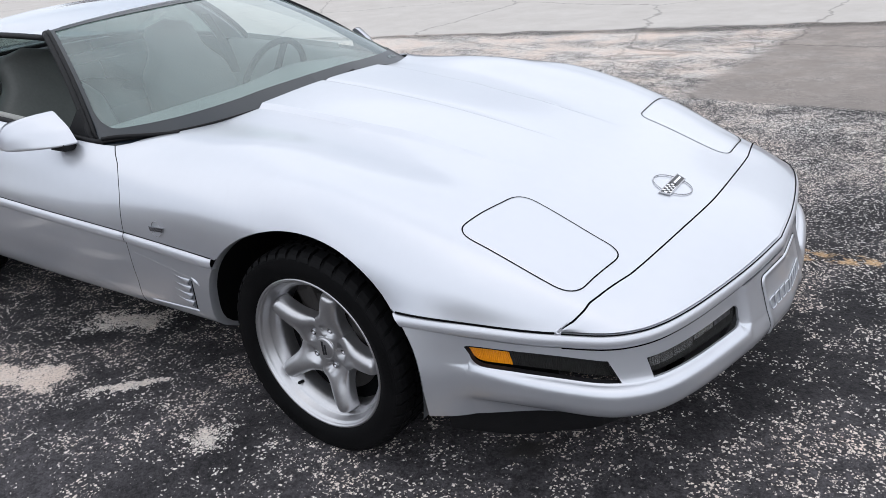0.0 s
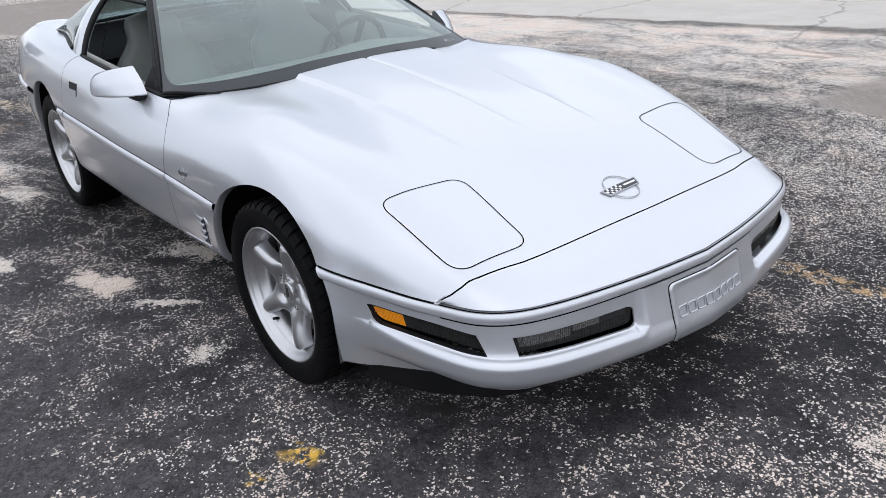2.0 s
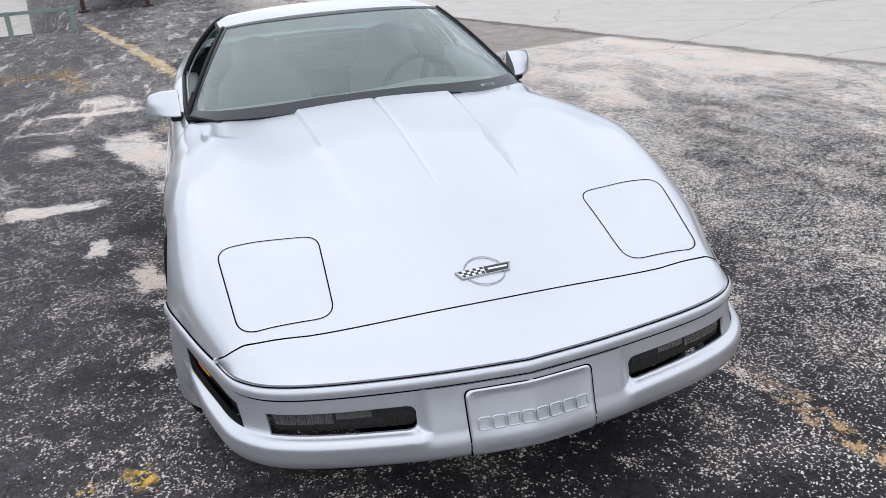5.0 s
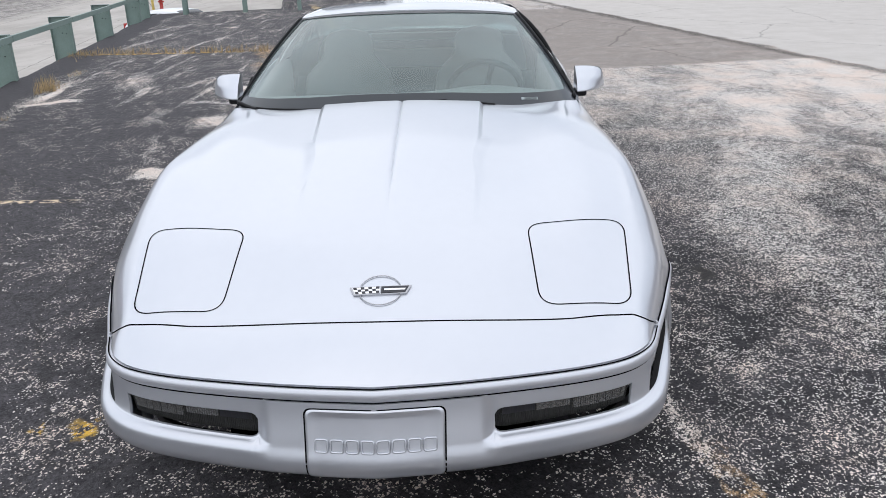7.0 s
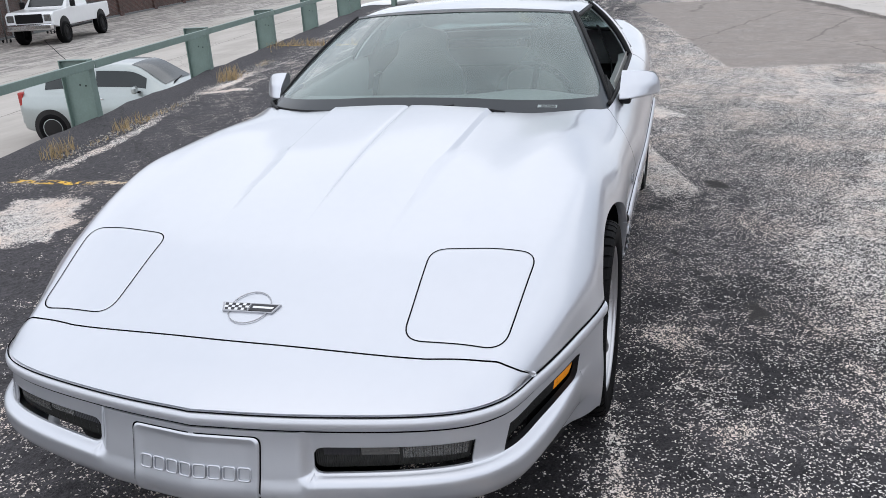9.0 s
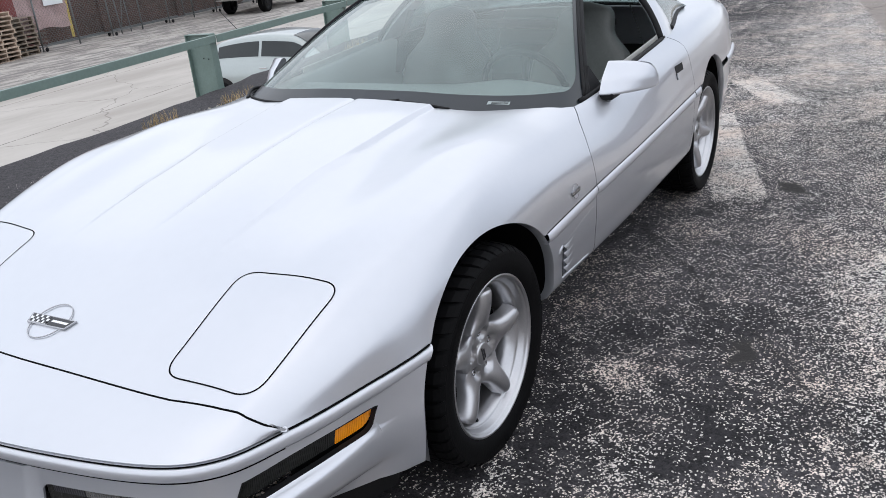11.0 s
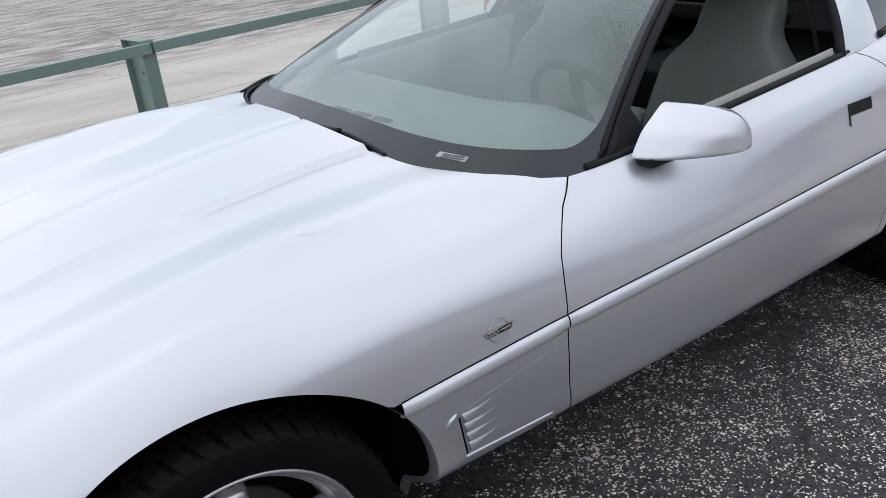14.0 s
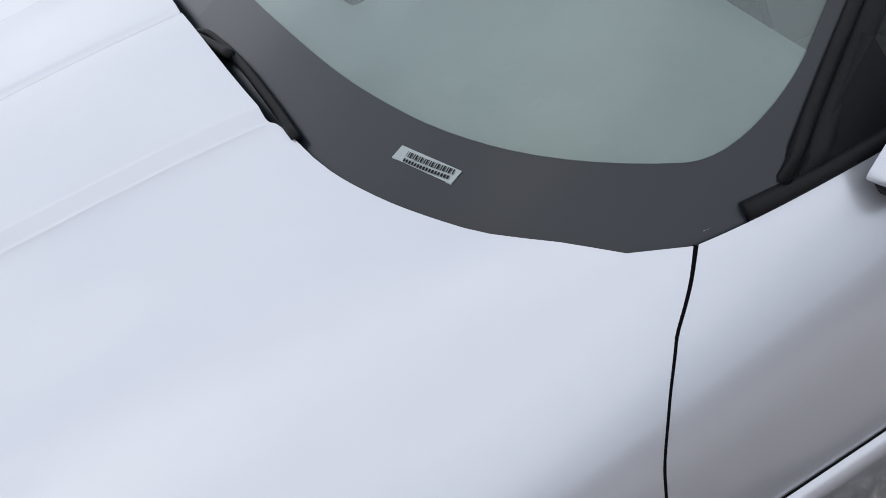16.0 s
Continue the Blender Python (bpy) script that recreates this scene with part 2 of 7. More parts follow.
# ---- the car's body lines: each is a row of (x, y, z), from nose to tail, for one half ----
LINES = [
    [(0.90, 0, 0.558), (0.865, 0, 0.570), (0.755, 0, 0.603), (0.47, 0, 0.694), (0.0, 0, 0.783), (-0.59, 0, 0.852), (-1.0, 0, 0.87), (-2.0, 0, 0.93), (-2.7, 0, 0.935), (-3.1, 0, 0.925), (-3.42, 0, 0.89)],
    [(0.90, 0.42, 0.530), (0.755, 0.43, 0.5785), (0.47, 0.44, 0.688), (0.0, 0.44, 0.778), (-0.3, 0.44, 0.812), (-0.6, 0.45, 0.833), (-0.84, 0.52, 0.82), (-2.0, 0.45, 0.92), (-2.7, 0.42, 0.928), (-3.1, 0.42, 0.922), (-3.42, 0.42, 0.885)],
    [(0.90, 0.60, 0.515), (0.755, 0.625, 0.564), (0.47, 0.63, 0.687), (0.2, 0.655, 0.763), (0.0, 0.665, 0.799), (-0.3, 0.67, 0.827), (-0.6, 0.70, 0.811), (-0.84, 0.757, 0.805), (-1.2, 0.775, 0.828), (-1.85, 0.778, 0.872), (-2.06, 0.752, 0.886), (-2.65, 0.648, 0.915), (-3.1, 0.65, 0.915), (-3.42, 0.62, 0.875)],
    [(0.90, 0.645, 0.509), (0.755, 0.688, 0.550), (0.47, 0.735, 0.667), (0.2, 0.765, 0.746), (0.0, 0.775, 0.782), (-0.3, 0.775, 0.782), (-0.6, 0.785, 0.768), (-0.84, 0.80, 0.763), (-1.2, 0.815, 0.780), (-1.85, 0.835, 0.815), (-2.06, 0.826, 0.832), (-2.45, 0.800, 0.862), (-2.9, 0.765, 0.868), (-3.42, 0.70, 0.835)],
    [(0.90, 0.67, 0.498), (0.755, 0.722, 0.517), (0.47, 0.812, 0.592), (0.2, 0.847, 0.642), (0.0, 0.856, 0.662), (-0.3, 0.858, 0.692), (-0.6, 0.855, 0.687), (-0.84, 0.856, 0.677), (-1.2, 0.862, 0.682), (-1.85, 0.870, 0.700), (-2.45, 0.853, 0.735), (-2.9, 0.825, 0.735), (-3.42, 0.745, 0.72)],
    [(0.90, 0.68, 0.488), (0.745, 0.742, 0.489), (0.56, 0.81, 0.503), (0.37, 0.866, 0.521), (0.0, 0.884, 0.535), (-0.32, 0.878, 0.551), (-0.715, 0.882, 0.571), (-1.2, 0.89, 0.589), (-1.95, 0.886, 0.612), (-2.45, 0.868, 0.622), (-2.9, 0.842, 0.628), (-3.42, 0.76, 0.63)],
]
STRIP = 0.036


def section_points(x):
    """The half section's knots at x: (knots, 2) of y and z, from the middle of the top down to the sill."""
    rows = []
    for line in LINES:
        k = np.array(line[::-1])
        # eased over a hand's width behind the headlights, so that the panels bow evenly
        wide = 0.10 * smooth(0.45, 0.15, x) * smooth(-3.3, -3.0, x)
        around = [(x + o * wide, q) for o, q in ((-1, 0.15), (-0.5, 0.22), (0, 0.26), (0.5, 0.22), (1, 0.15))]
        rows.append(np.stack([sum(q * hermite(k[:, 0], k[:, a], xo) for xo, q in around) for a in (1, 2)], -1))
    y5, z5 = rows[5][..., 0], rows[5][..., 1]
    rows.append(np.stack([y5 + 0.0, z5 - STRIP], -1))
    rows.append(np.stack([y5 - 0.010, z5 * 0 + 0.40], -1))
    rows.append(np.stack([y5 - 0.028, z5 * 0 + 0.312], -1))
    rows.append(np.stack([y5 - 0.13, z5 * 0 + 0.245], -1))
    return np.stack(rows)


def smooth(a, b, x):
    t = np.clip((x - a) / (b - a), 0, 1)
    return t * t * (3 - 2 * t)


def skin(x, v):
    """The body's surface: x along the car, v from 0 (middle) over 5 (side strip) to 9 (under the sill)."""
    x, v = np.broadcast_arrays(np.asarray(x, float), np.asarray(v, float))
    k = section_points(x)
    k = np.concatenate([k[1:2] * np.array([-1, 1]), k, 2 * k[-1:] - k[-2:-1]])
    i = np.clip(np.floor(v).astype(int), 0, 8)
    t = (v - i)[..., None]
    take = lambda o: np.take_along_axis(k, (i + o)[None, ..., None], 0)[0]  # noqa: E731
    p0, p1, p2, p3 = take(0), take(1), take(2), take(3)
    # ahead of the door the wing keeps its slope down to the strip
    edge = ((i == 4) * smooth(-0.30, 0.15, x))[..., None]
    p3 = p3 * (1 - edge) + (2 * p2 - p1) * edge
    d0, d1, d2 = (np.linalg.norm(q, axis=-1, keepdims=True) + 1e-6 for q in (p1 - p0, p2 - p1, p3 - p2))
    m1 = d1 * ((p1 - p0) / d0 * d1 + (p2 - p1) / d1 * d0) / (d0 + d1)
    m2 = d1 * ((p2 - p1) / d1 * d2 + (p3 - p2) / d2 * d1) / (d1 + d2)
    yz = (2 * t**3 - 3 * t**2 + 1) * p1 + (t**3 - 2 * t**2 + t) * m1 + (3 * t**2 - 2 * t**3) * p2 + (t**3 - t**2) * m2
    y, z = yz[..., 0], yz[..., 1]
    # the raised middle of the bonnet with its crease, fading forwards
    on = (v < 3) & (x > -1)
    rear = smooth(0.52, -0.15, x)
    side_y = np.interp(x, [-0.6, 0.45], [0.335, 0.275])
    z = z + on * 0.015 * rear * np.clip((side_y - np.abs(y)) / 0.016, 0, 1)
    z = z - on * 0.007 * smooth(0.45, 0.05, x) * np.exp(-np.abs(y) / 0.007)
    return np.stack([x, y, z], -1)


ARCHES = [(0.030, 0.318, 0.404, 0.357), (-2.435, 0.318, 0.398, 0.385)]


def arch_height(x):
    z = np.zeros_like(x)
    for cx, cz, r, up in ARCHES:
        inside = np.abs(x - cx) < r
        z = np.where(inside, cz + up / r * np.sqrt(np.maximum(r * r - (x - cx) ** 2, 0)), z)
    return z


def lowest(x, vmax, vmin=2.2):
    """The section parameter at which the skin meets the wheel arch, or vmax."""
    za = arch_height(x)
    lo, hi = np.full(x.shape, vmin), np.full(x.shape, vmax)
    free = skin(x, hi)[..., 2] >= za
    for _ in range(24):
        mid = (lo + hi) / 2
        above = skin(x, mid)[..., 2] > za
        lo, hi = np.where(above, mid, lo), np.where(above, hi, mid)
    return np.where(free, vmax, lo)


def stations(a, b, n):
    """x values from a to b (falling or rising), crowded at the ends of the wheel arches."""
    xs = list(np.linspace(a, b, n))
    for cx, cz, r, up in ARCHES:
        for w in np.linspace(0, math.pi, 40):
            for rr in (r, r - 1e-4):
                x = cx + rr * math.cos(w)
                if min(a, b) < x < max(a, b):
                    xs.append(x)
    xs = sorted(set(round(x, 5) for x in xs), reverse=bool(a > b))
    return np.array(xs)


# ---- bonnet ----
def bonnet_rear(v):
    side = hermite([2, 2.5, 3, 3.5, 4, 4.5, 5], [-0.844, -0.819, -0.787, -0.752, -0.726, -0.716, -0.713], np.maximum(v, 2))
    top = np.full(np.shape(v), -0.65)
    for _ in range(8):
        y = skin(top, np.minimum(v, 2.0))[..., 1]
        top = hermite([0, 0.33, 0.345, 0.44, 0.54, 0.60, 0.64, 0.695, 0.742, 0.76], [-0.592, -0.600, -0.608, -0.620, -0.648, -0.674, -0.697, -0.750, -0.803, -0.842], y)
    return np.where(v < 2, top, side)


def bonnet_front(v):
    y = skin(np.full(np.shape(v), 0.82), np.minimum(v, 2.8))[..., 1]
    # straight out from the middle, then an arc back to the side strip
    straight = 0.866 - 0.0600 * (np.sqrt(np.minimum(np.abs(y), 0.655) ** 2 + 0.0144) - 0.12) / 0.62 - 0.10 * np.maximum(np.minimum(np.abs(y), 0.655) - 0.50, 0)
    drop_ = hermite([2.6, 3.1, 3.7, 4.3, 5], [0.0, 0.05, 0.24, 0.56, 1.0], np.maximum(v, 2.6))
    return straight - drop_ * (straight - 0.745)


GAPW = 0.0018
car = thing("car", "silver metallic sports coupe parked on worn asphalt, windows down", "car")


def both_sides(pts, axis=1):
    """Joins a half's points with their mirror image across the middle."""
    return np.concatenate([mirrored(np.flip(pts, axis)), np.take(pts, range(1, pts.shape[axis]), axis)], axis)


xs5 = stations(-0.715 + GAPW, 0.745 - GAPW, 110)
s5 = (xs5 - xs5[0]) / (xs5[-1] - xs5[0])
w = np.unique(np.r_[np.linspace(0, 1, 76), np.linspace(0.110, 0.157, 46), np.linspace(0, 0.010, 12)].round(5))
W, S = np.meshgrid(w, s5)
Xg = (1 - S) * (bonnet_rear(W * 5) + GAPW) + S * (bonnet_front(W * 5) - GAPW)
V = W * lowest(Xg, 5.0)
top = skin(Xg, V)
bonnet = part("bonnet", grid_mesh("bonnet", both_sides(top), True), SILVER, car)
thick(bonnet)
bonnet_edge = top[-1]

# ---- front panel and bumper ----
PLAN = polyline([(1.060, 0), (1.043, 0.17), (1.012, 0.36), (0.965, 0.55), (0.925, 0.635), (0.86, 0.697), (0.745, 0.742), (0.56, 0.81), (0.375, 0.865)], 120)


def strip_top(xy):
    return hermite([0.37, 0.56, 0.745, 1.05], [0.521, 0.503, 0.489, 0.489], xy[..., 0])


def plan_normals(c):
    t = np.gradient(c, axis=0)
    n = np.stack([t[:, 1], -t[:, 0]], 1)
    return n / np.linalg.norm(n, axis=1)[:, None]


NORM = plan_normals(PLAN)
NORM[0] = (1, 0.0)
front_end = int(np.argmin(np.abs(PLAN[:, 0] - 0.742)))
m = front_end + 1
seam_v = np.linspace(0, 5, 200)
seam = skin(bonnet_front(seam_v), seam_v)
ss = np.r_[0, np.cumsum(np.linalg.norm(np.diff(seam, axis=0), axis=1))]
pp = np.r_[0, np.cumsum(np.linalg.norm(np.diff(PLAN[:m], axis=0), axis=1))]
rear_edge = np.stack([np.interp(pp / pp[-1], ss / ss[-1], seam[:, a]) for a in range(3)], 1)
front_edge = np.c_[PLAN[:m] - 0.004 * NORM[:m], strip_top(PLAN[:m]) + 0.004]
u = np.linspace(0, 1, 26)[:, None, None]
nose = rear_edge[None] * (1 - u) + front_edge[None] * u
nose[..., 2] += (4 * u * (1 - u))[..., 0] * 0.0075 * np.linspace(1, 0.3, m)[None]
nose[..., 0] += (4 * u * (1 - u))[..., 0] * 0.004
nose[0, :, 0] += GAPW
nose_panel = part("nose_panel", grid_mesh("nose_panel", both_sides(nose)), SILVER, car)
thick(nose_panel)

NU = 181
PLAN2 = polyline(PLAN, NU)
NRM2 = plan_normals(PLAN2)
NRM2[0] = (1, 0.0)


def arch_front_x(z):
    cx, cz, r, up = ARCHES[0]
    return np.where(z > cz, cx + r / up * np.sqrt(np.maximum(up * up - (z - cz) ** 2, 0)), cx + r + 0.1 * (cz - z))


def bulge(i, z, k):
    """How far the bumper stands out from its plan line at place i and height z; k runs from 1 in front to 0 at the wheel.
    In the middle it is one smooth bow; beside it a shelf juts out under the lamps."""
    bow = hermite([0.19, 0.245, 0.255, 0.275, 0.30, 0.345, 0.43, 0.53], [-0.05, -0.02, 0.018, 0.040, 0.046, 0.034, 0.014, 0.0], z)
    h = z - np.interp(i, arc, shelf_line)
    shelf = hermite([-0.16, -0.105, -0.095, -0.075, -0.05, -0.026, -0.014, -0.006, -0.001, 0.012, 0.10], [-0.05, -0.02, 0.016, 0.038, 0.046, 0.046, 0.042, 0.032, 0.018, 0.0135, 0.0], h)
    mid = smooth(FOG[0] + 0.0, FOG[0] - 5.0, i)
    side = hermite([0.15, 0.19, 0.26, 0.34, 0.43, 0.53], [-0.012, -0.006, 0.006, 0.010, 0.004, 0.0], z)
    return k * (mid * bow + (1 - mid) * shelf) + (1 - k) * side


def fascia(i, z, proud=0.0):
    """A point of the bumper at place i along its plan (0 in the middle, NU-1 at the wheel) and height z."""
    i, z = np.broadcast_arrays(np.asarray(i, float), np.asarray(z, float))
    idx = np.arange(NU)
    px, py = np.interp(i, idx, PLAN2[:, 0]), np.interp(i, idx, PLAN2[:, 1])
    nx, ny = np.interp(i, idx, NRM2[:, 0]), np.interp(i, idx, NRM2[:, 1])
    d = bulge(i, z, smooth(0.44, 0.78, px)) + proud
    x, y = px + nx * d, py + ny * d
    # the rear end follows the wheel arch
    t = np.clip((0.55 - px) / 0.175, 0, 1)
    x2 = x + t * (arch_front_x(z) - 0.375)
    return np.stack([x2, y, z], -1)


def slanted(i, z, proud=0.0):
    """Like fascia, but leaning the columns at the lamps' ends, lower edge forward."""
    i, z = np.broadcast_arrays(np.asarray(i, float), np.asarray(z, float))
    top_, low_ = np.interp(i, arc, lamp_top), np.interp(i, arc, lamp_low)
    h = (z - low_) / (top_ - low_) - 0.5
    fade = np.exp(-(np.maximum(np.abs(h) - 0.5, 0) / 0.8) ** 2)
    lean = sum(k * np.exp(-(((i - e) / 5.0) ** 2)) for e, k in LEANS)
    return fascia(i + lean * np.clip(h, -0.5, 0.5) * fade, z, proud)


def plan_at(axis, value):
    return float(np.interp(value, PLAN2[:, 1], np.arange(NU))) if axis == "y" else float(np.interp(-value, -PLAN2[:, 0], np.arange(NU)))


FOG = (round(plan_at("y", 0.285)), round(plan_at("y", 0.632)))
MARK = (round(plan_at("x", 0.868)), round(plan_at("x", 0.545)))
arc = np.arange(NU)
LEANS = ((FOG[1], 2.0), (MARK[0], 4.0), (MARK[0] + 0.70 * (MARK[1] - MARK[0]), 1.6), (MARK[1], 2.4))
lamp_top = np.interp(arc, [0, FOG[0], FOG[1], MARK[0], MARK[1], NU - 1], [0.414, 0.414, 0.418, 0.422, 0.446, 0.458])
lamp_low = np.interp(arc, [0, FOG[0], FOG[1], MARK[0], MARK[1], NU - 1], [0.350, 0.350, 0.364, 0.368, 0.396, 0.400])
shelf_line = lamp_low.copy()
# rounded corners: both at the fog lamp's inner end, and the marker's lower rear one
for end, way, reach, up_, down_ in ((FOG[0], 1, 4, 0.016, 0.014), (MARK[1], -1, 6, 0.004, 0.024)):
    u_ = np.clip(1 - way * (arc - end) / reach, 0, 1) * (way * (arc - end) >= 0) + np.clip(1 + way * (arc - end) / 4, 0, 1) * (way * (arc - end) < 0)
    lamp_top = lamp_top - up_ * (1 - np.sqrt(1 - u_**2))
    lamp_low = lamp_low + down_ * (1 - np.sqrt(1 - u_**2))
fascia_top = strip_top(PLAN2) - STRIP
fascia_low = np.interp(PLAN2[:, 0], [0.375, 0.56, 0.70, 0.85, 0.95], [0.238, 0.241, 0.246, 0.238, 0.224])
rows = [fascia_top * (1 - a) + lamp_top * a for a in np.linspace(0, 1, 5)]
rows += [lamp_top * (1 - a) + lamp_low * a for a in np.linspace(0, 1, 6)[1:]]
rows += [lamp_low * (1 - a) + fascia_low * a for a in np.r_[0.012, 0.03, 0.05, 0.075, 0.105, 0.14, 0.18, np.linspace(0.24, 1, 14)]]
Z = np.stack(rows)
pts = slanted(arc[None] + 0 * Z, Z)
under = pts[-1:].copy()
under[..., :2] -= 0.035 * NRM2[None]
under[..., 2] -= 0.004
pts = np.concatenate([pts, under])


def lamp_hole(r, c):
    return 4 <= r < 9 and (FOG[0] <= c < FOG[1] or MARK[0] <= c < MARK[1])


def half_grid(pts, skip):
    n, m, _ = pts.shape
    verts = np.concatenate([pts.reshape(-1, 3), mirrored(pts).reshape(-1, 3)])
    faces = []
    for i in range(n - 1):
        for j in range(m - 1):
            if skip(i, j):
                continue
            q = (i * m + j, i * m + j + 1, (i + 1) * m + j + 1, (i + 1) * m + j)
            faces.append(q[::-1])
            faces.append(tuple(n * m + k for k in q))
    return verts, faces


verts, faces = half_grid(pts, lamp_hole)
bm = bmesh.new()
bm.from_mesh(mesh_of("bumper", verts, faces))
bmesh.ops.remove_doubles(bm, verts=[v for v in bm.verts if abs(v.co.y) < 1e-4], dist=1e-4)
bumper = part("bumper", bm, SILVER, car)
thick(bumper, 0.008)


def recess(name, span, depth, mats, sign, cut=None):
    """A lamp set into the bumper: its dark frame, and a lens with upright flutes."""
    a, b = span
    ii = np.arange(a, b + 1)
    lip = np.concatenate([slanted(ii, lamp_top[ii]), slanted(np.full(5, b), np.linspace(lamp_top[b], lamp_low[b], 5)), slanted(ii[::-1], lamp_low[ii[::-1]]), slanted(np.full(5, a), np.linspace(lamp_low[a], lamp_top[a], 5))])
    nn = np.r_[ii, np.full(5, b), ii[::-1], np.full(5, a)]
    back = lip.copy()
    back[:, :2] -= depth * 1.25 * NRM2[nn]
    ring = np.stack([lip, back])
    ring = np.concatenate([ring, ring[:, :1]], 1)
    if sign < 0:
        ring = mirrored(ring)
    frame_ob = part(name, grid_mesh(name, ring, sign > 0), mats[0], car)
    thick(frame_ob, 0.003, 0.0)
    spans = [(a + 0.3, b - 0.3)] if cut is None else [(a + 0.3, cut - 0.15), (cut + 0.15, b - 0.3)]
    for (p, q), mat, lens_name in zip(spans, mats[1:], ("lens", "lens")):
        cols = np.linspace(p, q, max(40, int((q - p) * 6)))
        tops, lows = np.interp(cols, arc, lamp_top) - 0.003, np.interp(cols, arc, lamp_low) + 0.003
        zz = tops[None] * (1 - np.linspace(0, 1, 9)[:, None]) + lows[None] * np.linspace(0, 1, 9)[:, None]
        ripple = 0.0008 * np.sin(cols * 9.0)[None] + 0 * zz
        lens = slanted(cols[None] + 0 * zz, zz, -depth + ripple - bulge(cols[None] + 0 * zz, zz, smooth(0.44, 0.78, np.interp(cols, arc, PLAN2[:, 0]))[None]))
        if sign < 0:
            lens = mirrored(lens)
        thick(part(lens_name, grid_mesh(lens_name, lens, sign > 0), mat, frame_ob, "amber turn lens" if mat is AMBER else ""), 0.006)
    return frame_ob


for sign in (1, -1):
    f = recess("fog_lamp", FOG, 0.004, (SILVER, SMOKE), sign)
    # reflectors under the upper half of the smoked cover, the outer one ribbed
    i0, i1 = FOG
    for p, q, rib, mat in ((0.56, 0.97, 0.0010, LAMP), (0.30, 0.54, 0.0003, LAMP), (0.06, 0.29, 0.0002, DARKGREY)):
        cols = np.linspace(i0 + p * (i1 - i0), i0 + q * (i1 - i0), 120)
        tops = np.interp(cols, arc, lamp_top) - 0.006
        zz = tops[None] - np.linspace(0, 0.030 if rib > 0.0005 else 0.020, 7)[:, None]
        bowl = -0.004 + 0.0012 + rib * np.sin(cols * 7)[None] + 0 * zz
        lens = slanted(cols[None] + 0 * zz, zz, bowl - bulge(cols[None] + 0 * zz, zz, 1.0))
        thick(part("reflector", grid_mesh("reflector", mirrored(lens) if sign < 0 else lens, sign > 0), mat, f), 0.002)
    cut = MARK[0] + 0.70 * (MARK[1] - MARK[0])
    recess("side_marker", MARK, 0.012, (BLACK, SMOKE, AMBER), sign, cut)

# rub strip round the nose, with a groove above and below
prof = [(0.0, -0.012), (0.0, 0.004), (0.004, 0.009), (0.011, 0.012), (0.018, 0.0125), (0.025, 0.012), (0.032, 0.009), (0.036, 0.004), (0.036, -0.012)]
rp = []
for dz, d in prof:
    z = strip_top(PLAN2) - 0.0015 - dz * 0.92
    p = fascia(arc, z)
    p[:, :2] += NRM2 * (d - bulge(arc, z, smooth(0.44, 0.78, PLAN2[:, 0])))[:, None]
    rp.append(p)
rp = np.stack(rp)
part("rub_strip", grid_mesh("rub_strip", both_sides(rp)), SILVER_TRIM, car)
# dark inner wall behind the gaps of the nose
iw = np.stack([np.c_[PLAN2 - 0.012 * NRM2, strip_top(PLAN2) + 0.006], np.c_[PLAN2 - 0.010 * NRM2, strip_top(PLAN2) - 0.05]])
part("nose_core", grid_mesh("nose_core", both_sides(iw)), GAP, car)

# black air dam below
dam_c = PLAN2[:-12]
dam_n = NRM2[:-12]
back = (0.035 + 0.075 * smooth(0.60, 0.92, dam_c[:, 0]))[:, None]
dam = np.stack([np.c_[dam_c - back * dam_n, np.full(len(dam_c), 0.26)], np.c_[dam_c - (back + 0.02) * dam_n, np.full(len(dam_c), 0.19)], np.c_[dam_c - (back + 0.04) * dam_n, np.full(len(dam_c), 0.135)]])
thick(part("air_dam", grid_mesh("air_dam", both_sides(dam)), BLACK, car, "black rubber air dam"), 0.01)


# ---- sides ----
def side_patch(name, front, rear, v0, v1, sign, n=60, rows=30, mat=None, parent=None, clip=True):
    """A panel of the side between two seam lines x = front(v) and rear(v)."""
    xs = stations(rear(np.array(v1 * 1.0)) , front(np.array(v1 * 1.0)), n)
    s = (xs - xs[0]) / (xs[-1] - xs[0])
    Wg, Sg = np.meshgrid(np.linspace(0, 1, rows), s)
    v = v0 + Wg * (v1 - v0)
    x = rear(v) * (1 - Sg) + front(v) * Sg
    lim = lowest(x, v1, v0) if clip else np.full(x.shape, v1)
    v = v0 + Wg * (lim - v0)
    p = skin(x, v)
    if sign < 0:
        p = mirrored(p)
    return thick(part(name, grid_mesh(name, p, sign > 0), mat or SILVER, parent or car), 0.005)


def door_front(v):
    return np.where(v < 5, bonnet_rear(np.maximum(v, 2)), hermite([5, 6, 7, 8, 9], [-0.713, -0.713, -0.722, -0.737, -0.75], np.maximum(v, 5))) - GAPW


def door_rear(v):
    return hermite([2, 2.5, 3, 4, 5, 6, 7, 8, 9], [-1.905, -1.955, -1.985, -2.005, -2.008, -2.008, -2.003, -1.985, -1.95], v)


def arch_end(which, v, way):
    """Where the wheel arch crosses the section line v, ahead of (1) or behind (-1) the wheel."""
    cx, cz, r, up = ARCHES[which]
    z = skin(np.full(np.shape(v), cx + way * r * 0.9), v)[..., 2]
    return cx + way * r * np.sqrt(np.maximum(1 - (np.maximum(z - cz, 0) / up) ** 2, 0.02))


